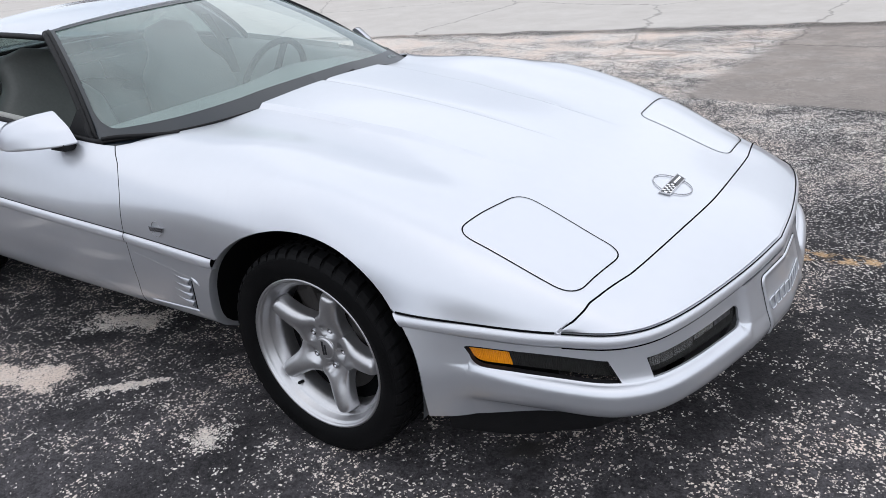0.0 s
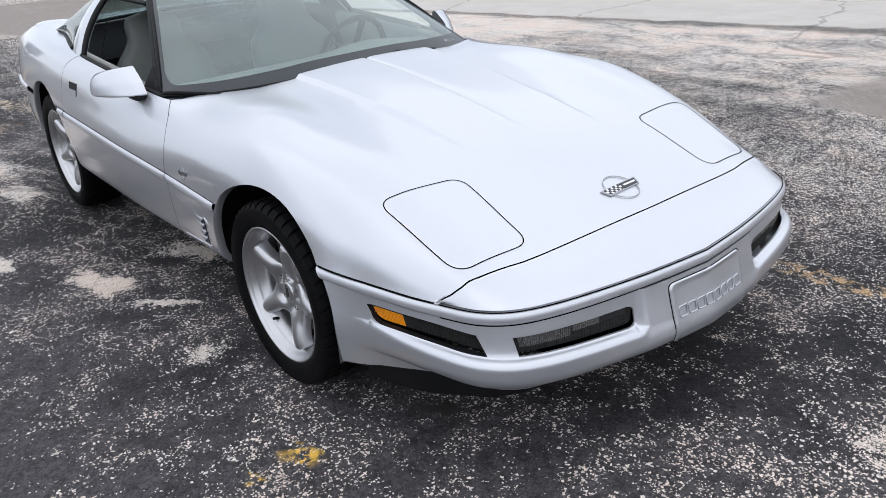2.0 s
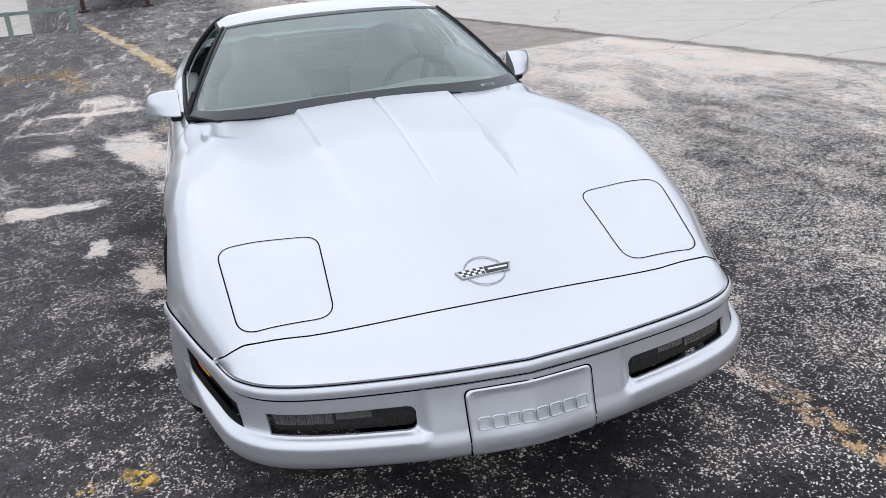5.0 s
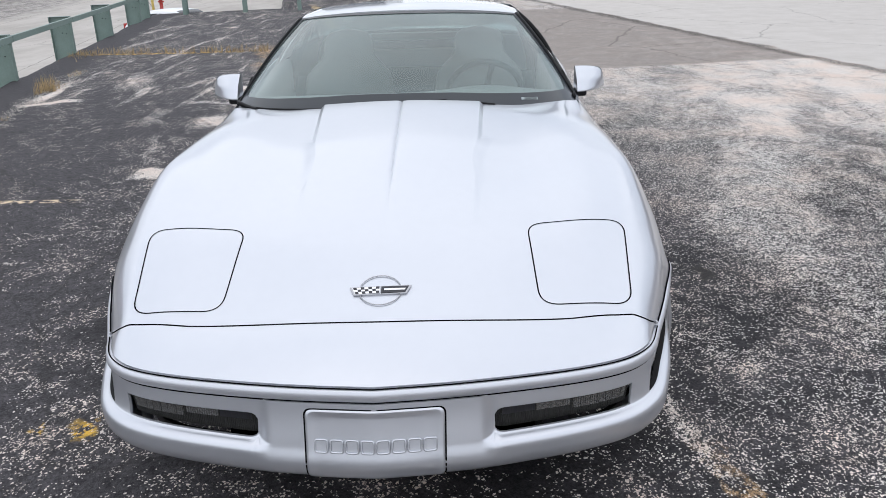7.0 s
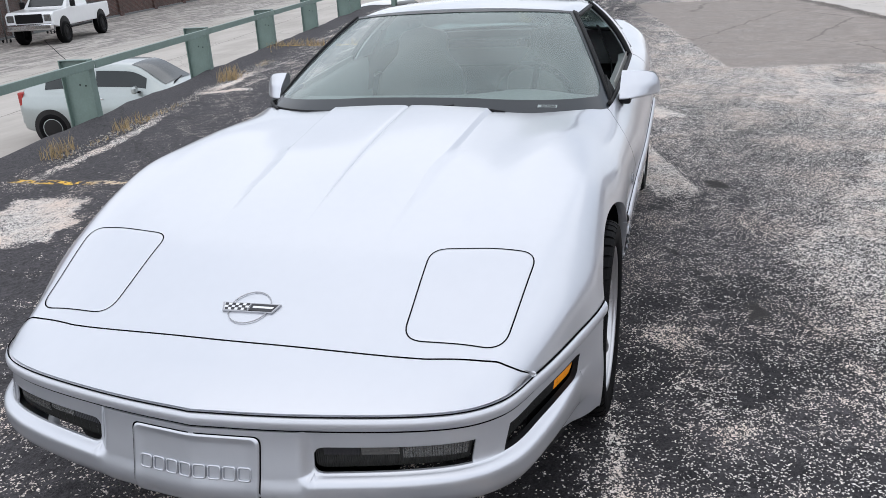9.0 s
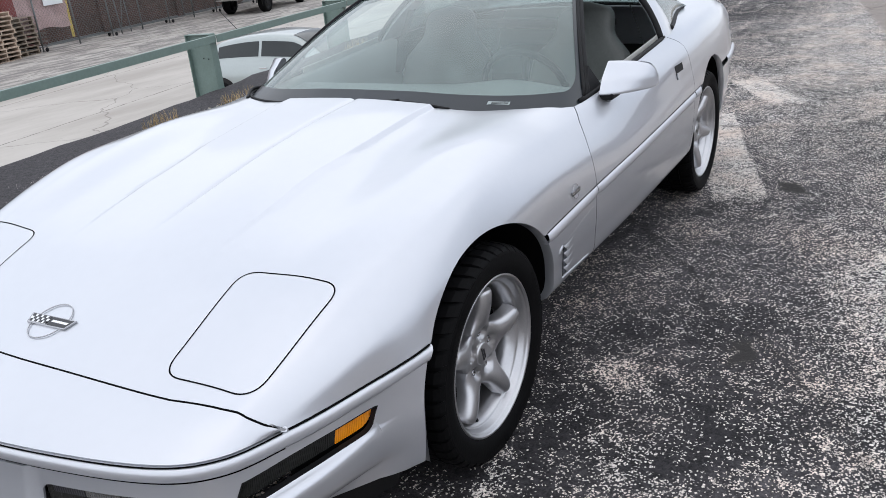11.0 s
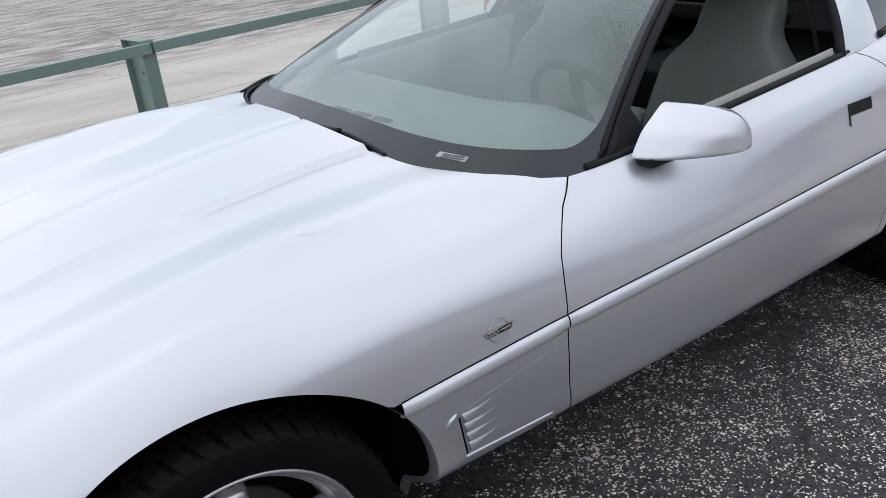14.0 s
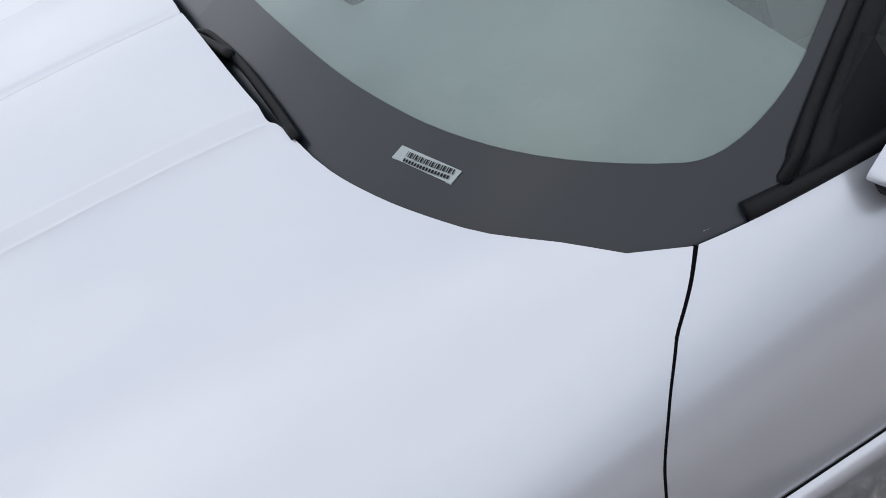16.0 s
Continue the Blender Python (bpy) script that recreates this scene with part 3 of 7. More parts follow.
side_parts = {}
for sign in (1, -1):
    door = side_patch("door", lambda v: door_front(v), lambda v: door_rear(v), 2.0, 5.0, sign)
    side_patch("lower_door", lambda v: door_front(v), lambda v: door_rear(v), 6.0, 8.85, sign, parent=door)
    side_patch("front_wing", lambda v: arch_end(0, v, -1), lambda v: door_front(v) + 2 * GAPW, 6.0, 8.85, sign, n=50, clip=False)
    side_patch("rear_wing", lambda v: door_rear(v) - 2 * GAPW, lambda v: np.full(np.shape(v), -3.31), 2.0, 5.0, sign, n=80)
    side_patch("rear_sill", lambda v: door_rear(v) - 2 * GAPW, lambda v: arch_end(1, v, 1), 6.0, 8.85, sign, n=20, clip=False)
    side_patch("rear_bumper_side", lambda v: arch_end(1, v, -1), lambda v: np.full(np.shape(v), -3.31), 6.0, 8.85, sign, n=40, clip=False)
    side_parts[sign] = door
    # side strips
    for x0, x1, parent in ((-0.300, -0.7115, car), (-0.7150, -2.003, door), (-2.013, -2.125, car), (-2.845, -3.31, car)):
        xx = np.linspace(x0, x1, max(6, int(abs(x1 - x0) * 30)))
        base = skin(xx, np.full(len(xx), 5.0))
        pr = []
        for dz, d in [(0.0, -0.008), (0.001, 0.004), (0.005, 0.009), (0.012, 0.012), (0.019, 0.0125), (0.026, 0.012), (0.032, 0.009), (0.035, 0.004), (0.036, -0.008)]:
            q = base.copy()
            q[:, 1] += d
            q[:, 2] -= dz
            pr.append(q)
        pr = np.stack(pr)
        pr[:, [0, -1], 1] -= 0.006
        part("side_strip", grid_mesh("side_strip", mirrored(pr) if sign < 0 else pr, sign > 0), SILVER_TRIM, parent)
    # wheel arches: lip and dark liner
    for cx, cz, r, up in ARCHES:
        ang = np.linspace(-0.30, math.pi + 0.30, 70)
        rr = r - 1e-4
        x, z = cx + rr * np.cos(ang), cz + (up - 1e-4) * np.sin(ang)
        lo, hi = np.full(len(x), 2.2), np.full(len(x), 9.0)
        for _ in range(26):
            mid = (lo + hi) / 2
            above = skin(x, mid)[:, 2] > z
            lo, hi = np.where(above, mid, lo), np.where(above, hi, mid)
        y = skin(x, lo)[:, 1]
        if cx > -1:
            # ahead of the wheel the bumper gives the lip
            ahead = (x > 0.3) & (z < 0.49)
            y = np.where(ahead, fascia(np.full(len(x), NU - 1.0), z)[:, 1], y)
        edge = np.stack([x, y, z], 1)
        inward = lambda d, k: np.stack([cx + (x - cx) * k, y - d, cz + (z - cz) * k], 1)  # noqa: E731
        lip = np.stack([edge, inward(0.004, 0.994), inward(0.030, 0.994)])
        part("arch_lip", grid_mesh("arch_lip", mirrored(lip) if sign < 0 else lip, sign < 0), SILVER, car)
        core = np.stack([inward(0.030, 0.994), np.stack([x, np.full(len(x), 0.46), z], 1), np.stack([cx + 0 * x, np.full(len(x), 0.45), cz + 0 * z], 1)])
        part("wheel_liner", grid_mesh("wheel_liner", mirrored(core) if sign < 0 else core, sign < 0), GAP, car, "black wheel arch liner")

# dark shell just under the outer panels
for sign in (1, -1):
    X, Vv = np.meshgrid(np.linspace(-3.30, 0.74, 130), np.linspace(2.05, 7.8, 50), indexing="ij")
    keep_v = lowest(X, 7.8, 2.05) - 0.12
    p = skin(X, np.minimum(Vv, keep_v))
    p[..., 1] -= 0.010
    p[..., 2] -= 0.006
    part("inner_shell", grid_mesh("inner_shell", mirrored(p) if sign < 0 else p, sign < 0), GAP, car)
X, Vv = np.meshgrid(np.linspace(-0.58, 0.88, 60), np.linspace(0, 2.1, 30), indexing="ij")
p = skin(X, Vv)
p[..., 2] -= 0.014
part("engine_cover", grid_mesh("engine_cover", both_sides(p)), GAP, car)

# rear deck and tail
X, Vv = np.meshgrid(np.linspace(-2.66, -3.31, 40), np.linspace(0, 2.0, 24), indexing="ij")
p = skin(X, Vv)
p[..., 2] += 0.004 * smooth(-3.02, -3.28, p[..., 0])
thick(part("rear_deck", grid_mesh("rear_deck", both_sides(p)), SILVER, car), 0.006)
vv = np.linspace(0, 9, 50)
a = skin(np.full(50, -3.31), vv)
tail = np.stack([a, a * [1, 0.97, 1] + [-0.03, 0, -0.005], a * [1, 0.6, 0.8] + [-0.05, 0, 0.06], a * [1, 0.0, 0.0] + [-0.055, 0, 0.5]])
part("tail_panel", grid_mesh("tail_panel", both_sides(tail), True), SILVER, car)

# ---- glass and roof ----
WB = polyline([(-0.602, 0, 0.838), (-0.606, 0.20, 0.836), (-0.618, 0.36, 0.827), (-0.645, 0.50, 0.820), (-0.688, 0.60, 0.814), (-0.765, 0.69, 0.808), (-0.850, 0.74, 0.803), (-0.930, 0.757, 0.806)], 49)
WT = polyline([(-1.365, 0, 1.158), (-1.375, 0.20, 1.155), (-1.405, 0.38, 1.147), (-1.450, 0.533, 1.131)], 49)


def screen(u, v, off=0.0):
    """The windscreen: u from the middle (0) to the pillar (1), v from the bonnet (0) to the roof (1)."""
    u, v = np.broadcast_arrays(np.asarray(u, float), np.asarray(v, float))
    k = np.linspace(0, 1, 49)
    b = np.stack([np.interp(u, k, WB[:, a]) for a in range(3)], -1)
    t = np.stack([np.interp(u, k, WT[:, a]) for a in range(3)], -1)
    p = b * (1 - v[..., None]) + t * v[..., None]
    arch = 4 * v * (1 - v)
    return p + np.stack([arch * 0.012 + 0.55 * off, 0.25 * off * u, arch * 0.020 + 0.8 * off], -1)


uu, vv = np.meshgrid(np.linspace(0, 1, 36), np.linspace(0, 1, 28), indexing="ij")
windscreen = part("windscreen", grid_mesh("windscreen", np.swapaxes(both_sides(np.swapaxes(screen(uu, vv), 0, 1)), 0, 1)), GLASS, car, "pale green tinted windscreen")
windscreen.visible_shadow = False


def frit_ring():
    """The dark border printed on the screen, wider along the bonnet, round at its lower corners."""
    n = 61
    u_in, v_lo, v_hi, rad = 0.966, 0.103, 0.972, 0.09
    path_in = [(a * (u_in - rad), v_lo + 0.0) for a in np.linspace(0, 1, 30)]
    path_in += [(u_in - rad + rad * math.sin(w), v_lo + 0.14 - 0.14 * math.cos(w)) for w in np.linspace(0, math.pi / 2, 12)[1:]]
    path_in += [(u_in, v_lo + 0.14 + a * (v_hi - v_lo - 0.14)) for a in np.linspace(0, 1, 14)[1:]]
    path_in += [(u_in * (1 - a), v_hi) for a in np.linspace(0, 1, 24)[1:]]
    path_out = [(a, -0.05) for a in np.linspace(0, 0.93, 33)] + [(0.965, -0.035), (1.0, 0.0), (1.0, 0.04)] + [(1.0, a) for a in np.linspace(0.09, 0.96, 18)] + [(1.0, 1.0)]
    path_out += [(1 - a, 1.0) for a in np.linspace(0, 1, len(path_in) - len(path_out) + 1)[1:]]
    pi, po = np.array(path_in), np.array(path_out)[: len(path_in)]
    r = np.linspace(0, 1, 6)[:, None, None]
    g = po[None] * (1 - r) + pi[None] * r
    return screen(g[..., 0], g[..., 1], 0.0035)


fr = frit_ring()
me_v = np.concatenate([fr.reshape(-1, 3), mirrored(fr).reshape(-1, 3)])
me_f = grid_faces(*fr.shape[:2]) + grid_faces(*fr.shape[:2], True, fr.shape[0] * fr.shape[1])
thick(part("screen_border", mesh_of("screen_border", me_v, me_f), FRIT, windscreen, "dark printed border of the windscreen"), 0.0015)

# roof panel with a slight crown
rx = np.linspace(0, 1, 22)
ru = np.linspace(0, 1, 26)
R_, U_ = np.meshgrid(rx, ru, indexing="ij")
hy = 0.545 + 0.012 * np.sin(R_ * math.pi)
front_x = np.interp(U_, np.linspace(0, 1, 49), WT[:, 0]) - 0.012
roof_y = U_ * hy
roof_x = front_x * (1 - R_) + (-2.09 + 0.05 * U_**2) * R_
crown = 1.166 + 0.018 * np.sin(np.minimum(R_ * 1.2, 1) * math.pi * 0.6) - 0.012 * R_
roof_z = crown - 0.034 * U_**2.2 - 0.012 * np.maximum(U_ - 0.9, 0) / 0.1
roof = np.stack([roof_x, roof_y, roof_z], -1)
thick(part("roof", grid_mesh("roof", np.swapaxes(both_sides(np.swapaxes(roof, 0, 1), 0), 0, 1)), SILVER, car), 0.012)

for sign in (1, -1):
    g = np.array([1, sign, 1])
    # windscreen pillar
    a = screen(np.full(24, 1.0), np.linspace(0.0, 1.0, 24))
    a[0] += [-0.03, -0.05, -0.05]
    rod("pillar", (a + [-0.016, 0.004, -0.010]) * g, 0.016, BLACK, car, 8, label="black windscreen pillar")
    rod("pillar_trim", (a + [0.004, 0.004, 0.002]) * g, 0.007, BLACK, car, 6)
    # seal along the roof edge and the door's waist
    edge = roof[:, -1]
    rod("roof_seal", (edge + [0, 0.004, -0.012]) * g, 0.010, BLACK, car, 6)
    xx = np.linspace(-0.90, -1.89, 24)
    belt = skin(xx, np.full(24, 2.0))
    rod("waist_seal", (belt + [0, -0.008, 0.004]) * g, 0.010, BLACK, car, 6)
    # broad pillar behind the door
    f0, f1 = np.array([-1.865, 0.778, 0.872]), np.array([-2.005, 0.552, 1.128])
    b0, b1 = np.array([-2.075, 0.752, 0.884]), np.array([-2.105, 0.545, 1.130])
    tt = np.linspace(0, 1, 16)[:, None, None]
    ww = np.linspace(0, 1, 8)[None, :, None]
    q = (f0 * (1 - ww) + b0 * ww) * (1 - tt) + (f1 * (1 - ww) + b1 * ww) * tt
    q = q + np.array([0, 0.022, 0.010]) * (4 * tt * (1 - tt)) + np.array([0, 0.008, 0.0]) * (4 * ww * (1 - ww))
    thick(part("rear_pillar", grid_mesh("rear_pillar", q * g, sign < 0), SILVER, car), 0.03)
    rod("pillar_seal", (q[:, 0] + [0.006, -0.012, 0]) * g, 0.014, BLACK, car, 6)

# rear hatch glass
HB = [(-2.10, 0.545, 1.128), (-2.66, 0.640, 0.918)]
hu, hv = np.meshgrid(np.linspace(0, 1, 24), np.linspace(0, 1, 20), indexing="ij")
hx = -2.10 * (1 - hv) + (-2.68 + 0.03 * hu**3) * hv + 0.03 * hu**2 * (1 - hv)
hy = hu * (0.548 + 0.10 * hv)
hz = (1.168 - 0.034 * hu**2.2) * (1 - hv) + (0.945 - 0.03 * hu**2) * hv + 0.035 * 4 * hv * (1 - hv) * (1 - 0.6 * hu)
hatch = np.stack([hx, hy, hz], -1)
hatch_glass = thick(part("rear_window", grid_mesh("rear_window", np.swapaxes(both_sides(np.swapaxes(hatch, 0, 1)), 0, 1)), SIDEGLASS, car, "tinted wraparound rear window"), 0.003)
hatch_glass.visible_shadow = False
for sign in (1, -1):
    g = np.array([1, sign, 1])
    top_e, low_e = hatch[-1], skin(np.linspace(-2.075, -2.65, 20), np.full(20, 2.0))
    tt = np.linspace(0, 1, 8)[:, None, None]
    q = top_e[None] * (1 - tt) + low_e[None] * tt + np.array([0, 0.02, 0.01]) * (4 * tt * (1 - tt))
    sg = thick(part("quarter_window", grid_mesh("quarter_window", q * g, sign > 0), SIDEGLASS, car), 0.003)
    sg.visible_shadow = False
    rod("window_seal", (low_e + [0, 0, 0.003]) * g, 0.011, BLACK, car, 6)
rod("hatch_seal", both_sides(hatch[:, -1][None])[0], 0.012, BLACK, car, 6)

# ---- cabin ----
def lining(name, corners, mat):
    return part(name, mesh_of(name, corners, [(0, 1, 2, 3)], False), mat, car)


bm = bmesh.new()
box(-1.50, 0, 0.285, 1.7, 1.36, 0.02, 0, bm)
box(-0.80, 0, 0.51, 0.02, 1.5, 0.45, 0, bm)
box(-2.25, 0, 0.46, 0.02, 1.5, 0.34, 0, bm)
box(-2.75, 0, 0.62, 1.0, 1.3, 0.02, 0, bm)
part("cabin_floor", bm, CARPET, car, "dark carpet")
for sign in (1, -1):
    xx = np.linspace(-0.86, -1.95, 24)
    t_ = skin(xx, np.full(24, 2.0))
    q = np.stack([t_ + [0, -0.012, 0.0], t_ + [0, -0.065, -0.01], t_ * [1, 0, 0] + [0, 0.69, 0.62], t_ * [1, 0, 0] + [0, 0.69, 0.29]]) * np.array([1, sign, 1])
    part("door_lining", grid_mesh("door_lining", q, sign > 0), DASH, side_parts[sign])
# dashboard
du, dv = np.meshgrid(np.linspace(-1, 1, 40), np.linspace(0, 1, 14), indexing="ij")
dyy = du * 0.70
front_d = np.stack([np.interp(np.abs(dyy), WB[:, 1], WB[:, 0]) - 0.03, dyy, np.interp(np.abs(dyy), WB[:, 1], WB[:, 2]) - 0.025], -1)
rear_d = np.stack([np.full(dyy.shape, -1.16) + 0.02 * np.abs(du), dyy, 0.80 + 0.03 * np.exp(-(((dyy - 0.37) / 0.2) ** 2))], -1)
dk = smooth(0, 0.8, dv)[..., None]
dash = front_d * (1 - dv[..., None]) + rear_d * dv[..., None]
low = np.stack([rear_d[:, -1] + [-0.03, 0, -0.03], rear_d[:, -1] + [-0.035, 0, -0.12], rear_d[:, -1] + [0.08, 0, -0.35]], 1)
dash = np.concatenate([dash, low], 1)
dash[..., 2] = np.maximum(dash[..., 2], 0.3)
part("dashboard", grid_mesh("dashboard", dash), DASH, car, "grey vinyl dashboard")
for yv in (-0.17, -0.07, 0.03):
    part("defroster_slot", box(-0.815 - 0.08 * (yv + 0.07), yv, 0.811, 0.020, 0.074, 0.010, 0.002, rot=(0, 0, 5)), BLACK, car)
bm = box(-1.50, 0, 0.42, 0.75, 0.22, 0.40, 0.03)
part("centre_console", bm, DASH, car)


def rounded_seat(sign):
    """A leather bucket seat: cushion, bolsters, tall tapered back with a fixed headrest."""
    seat = part("seat", box(-1.62, 0.37 * sign, 0.38, 0.50, 0.46, 0.18, 0.06, segs=4), LEATHER, car, "grey leather bucket seat")
    hh, aa = np.meshgrid(np.linspace(0, 1, 26), np.linspace(0, 2 * math.pi, 28), indexing="ij")
    half = 0.245 - 0.01 * hh + 0.015 * np.sin(hh * 5) - 0.085 * smooth(0.58, 0.80, hh)
    deep = 0.085 - 0.03 * hh
    cap = np.sqrt(np.clip(1 - np.clip((hh - 0.86) / 0.14, 0, 1) ** 3, 0.0, 1))
    ca, sa = np.cos(aa), np.sin(aa)
    sq = lambda w: np.sign(w) * np.abs(w) ** 0.6  # noqa: E731
    x = -1.80 - 0.20 * hh + deep * sq(ca) * cap + 0.035 * np.abs(sq(sa)) ** 2 * (1 - hh) * (ca > -0.2)
    y = 0.37 * sign + half * sq(sa) * cap
    z = 0.40 + 0.63 * hh
    part("backrest", grid_mesh("backrest", np.stack([x, y, z], -1)), LEATHER, seat)
    return seat


for sign in (1, -1):
    rounded_seat(sign)
# belts hanging from the rear pillars, and the lowered panes' edges
for sign in (1, -1):
    g = np.array([1, sign, 1])
    part("seat_belt", grid_mesh("seat_belt", np.array([[(-1.93, 0.60, 1.02), (-1.90, 0.675, 0.84), (-1.88, 0.69, 0.70)], [(-1.97, 0.58, 1.02), (-1.95, 0.66, 0.84), (-1.93, 0.68, 0.70)]]) * g), CARPET, car)
    xx = np.linspace(-1.20, -1.84, 12)
    lowp = skin(xx, np.full(12, 2.0)) + [0, -0.020, -0.004]
    pane_ = thick(part("window_glass", grid_mesh("window_glass", np.stack([lowp, lowp + [0, -0.005, 0.030]]) * g), DUSTY, side_parts[sign], "edge of the lowered door glass"), 0.004)
# steering wheel
cw = np.array([-1.27, 0.37, 0.76])
ang = np.linspace(0, 2 * math.pi, 40, endpoint=False)
tilt = Matrix.Rotation(radians(-68), 3, "Y")
ringp = [np.array(tilt @ Vector((0.185 * math.cos(w), 0.185 * math.sin(w), 0))) + cw for w in ang]
sw = rod("steering_wheel", ringp, 0.015, BLACK, car, 8, True, "black leather steering wheel")
for w in (0.2, 2.9, -1.57):
    rod("spoke", [cw, np.array(tilt @ Vector((0.18 * math.cos(w), 0.18 * math.sin(w), 0))) + cw], 0.016, BLACK, sw, 6)
bm = box(*(cw + [0.03, 0, -0.01]), 0.06, 0.13, 0.12, 0.025, rot=(0, 22, 0))
part("airbag_cover", bm, BLACK, sw)
rod("steering_column", [cw + [0.02, 0, -0.01], cw + [0.25, 0, -0.08]], 0.04, BLACK, sw, 10)
bm = box(-2.02, 0, 0.93, 0.05, 1.0, 0.05, 0.015)
part("roll_bar", bm, BLACK, car)


# ---- wheels ----
def build_wheel():
    """A five-spoke alloy wheel with a stepped rim, nuts sunk in pockets, and a grooved tyre."""
    rim = [(0.245, -0.095), (0.232, -0.10), (0.206, -0.085), (0.196, -0.02), (0.195, 0.030), (0.1965, 0.034), (0.1965, 0.050), (0.200, 0.053), (0.2005, 0.068), (0.2075, 0.071), (0.2085, 0.0735), (0.2105, 0.0735), (0.2120, 0.0775), (0.2200, 0.0895), (0.2215, 0.0965), (0.2245, 0.0970), (0.2255, 0.1010), (0.2285, 0.1070), (0.2325, 0.1080), (0.2360, 0.104), (0.2368, 0.097), (0.234, 0.09)]
    wheel = part("wheel", mesh_of("wheel", *lathe(rim, 72)), ALLOY, car, "silver five-spoke alloy wheel")
    tp = [(0.229, 0.097), (0.238, 0.109), (0.243, 0.1105), (0.246, 0.113), (0.262, 0.117), (0.285, 0.1185), (0.292, 0.1165), (0.294, 0.1170), (0.296, 0.1155), (0.301, 0.112), (0.306, 0.100), (0.308, 0.06), (0.3085, 0.0), (0.308, -0.06), (0.306, -0.094), (0.295, -0.118), (0.27, -0.12), (0.24, -0.105)]
    tyre = part("tyre", mesh_of("tyre", *lathe(tp, 72)), RUBBER, wheel, "black rubber tyre")
    # tread blocks, joined; the shoulder ones wrap over the edge
    verts, faces = [], []
    for row, line in enumerate([[(0.060, 0.3175), (0.092, 0.3160), (0.108, 0.3090), (0.1160, 0.2990)], [(0.012, 0.318), (0.052, 0.318)], [(-0.052, 0.318), (-0.012, 0.318)], [(-0.1160, 0.2990), (-0.108, 0.3090), (-0.092, 0.3160), (-0.060, 0.3175)]]):
        n = 46
        for k in range(n):
            a0 = 2 * math.pi * (k + 0.10 + 0.25 * (row % 2)) / n
            a1 = 2 * math.pi * (k + 0.84 + 0.25 * (row % 2)) / n
            skew = 0.018 if row < 2 else -0.018
            b, c = len(verts), len(line)
            for depth in (0.0, -0.014):
                for j, (y_, r_) in enumerate(line):
                    for aa in (a0, a1):
                        verts.append(((r_ + depth) * math.cos(aa + skew * j), y_, (r_ + depth) * math.sin(aa + skew * j)))
            for j in range(c - 1):
                q = b + 2 * j
                faces += [(q, q + 1, q + 3, q + 2), (q, q + 2, q + 2 + 2 * c, q + 2 * c), (q + 1, q + 1 + 2 * c, q + 3 + 2 * c, q + 3)]
            faces += [(b, b + 2 * c, b + 2 * c + 1, b + 1), (b + 2 * c - 2, b + 2 * c - 1, b + 4 * c - 1, b + 4 * c - 2)]
    tread = part("tread", mesh_of("tread", verts, faces, False), RUBBER, tyre)
    tread["kind"] = "stuff"
    # raised bars in place of the lettering on the sidewall
    sv, sf = [], []
    for a_0, count in ((0.35, 5), (2.45, 5), (4.55, 5)):
        for k in range(count):
            a = a_0 + 0.105 * k
            for d0, d1, r0, r1 in ((0.0, 0.02, 0.262, 0.286), (0.055, 0.07, 0.262, 0.286), (0.0, 0.07, 0.281, 0.286)):
                b = len(sv)
                for rr_ in (r0, r1):
                    for da in (d0, d1):
                        sv.append((rr_ * math.cos(a + da), 0.1200 if rr_ > 0.27 else 0.1185, rr_ * math.sin(a + da)))
                sf.append((b, b + 1, b + 3, b + 2))
    marks = part("sidewall_mark", mesh_of("sidewall_mark", sv, sf, False), RUBBER, tyre)
    marks["kind"] = "stuff"
    # spokes: broad and flat-topped with rounded shoulders, growing out of the hub and stepping down at the rim
    rr = np.r_[np.linspace(0.020, 0.185, 20), 0.191, 0.196, 0.199, 0.2005]
    cross = np.array([-1.0, -0.985, -0.95, -0.89, -0.80, -0.6, -0.3, 0, 0.3, 0.6, 0.80, 0.89, 0.95, 0.985, 1.0])
    Rr, Cc = np.meshgrid(rr, cross, indexing="ij")
    halfw = hermite([0.02, 0.05, 0.075, 0.095, 0.12, 0.16, 0.19, 0.2005], [0.024, 0.050, 0.0535, 0.0430, 0.0345, 0.0300, 0.0265, 0.0180], Rr)
    front_y = hermite([0.02, 0.05, 0.075, 0.10, 0.14, 0.18, 0.191, 0.196, 0.2005], [0.0620, 0.0630, 0.0670, 0.0780, 0.0900, 0.0945, 0.0930, 0.0890, 0.0740], Rr)
    yy = front_y - (0.006 + 0.022 * smooth(0.065, 0.11, Rr)) * (1 - np.sqrt(np.maximum(1 - np.abs(Cc) ** 2.4, 0)))
    # conical pockets for the nuts
    rad = np.hypot(Rr - 0.060, halfw * Cc)
    yy = yy - 0.020 * (1 - smooth(0.0150, 0.0190, rad))
    spoke_front = np.stack([Rr, yy, halfw * Cc], -1)
    spoke_back = np.stack([Rr, front_y - 0.050, halfw * 1.05 * Cc], -1)
    sp = np.concatenate([spoke_back[:, :1], spoke_front, spoke_back[:, -1:]], 1)
    for k in range(5):
        w = 2 * math.pi * k / 5 + math.pi / 2
        c, s = math.cos(w), math.sin(w)
        q = np.stack([sp[..., 0] * c - sp[..., 2] * s, sp[..., 1], sp[..., 0] * s + sp[..., 2] * c], -1)
        part("spoke", grid_mesh("spoke", q, False), ALLOY, wheel)
        nut = part("wheel_nut", mesh_of("wheel_nut", *lathe([(0.0, 0.0025), (0.005, 0.0025), (0.0065, 0.008), (0.0095, 0.008), (0.0112, 0.005), (0.0116, -0.008)], 6)), BADGE, wheel)
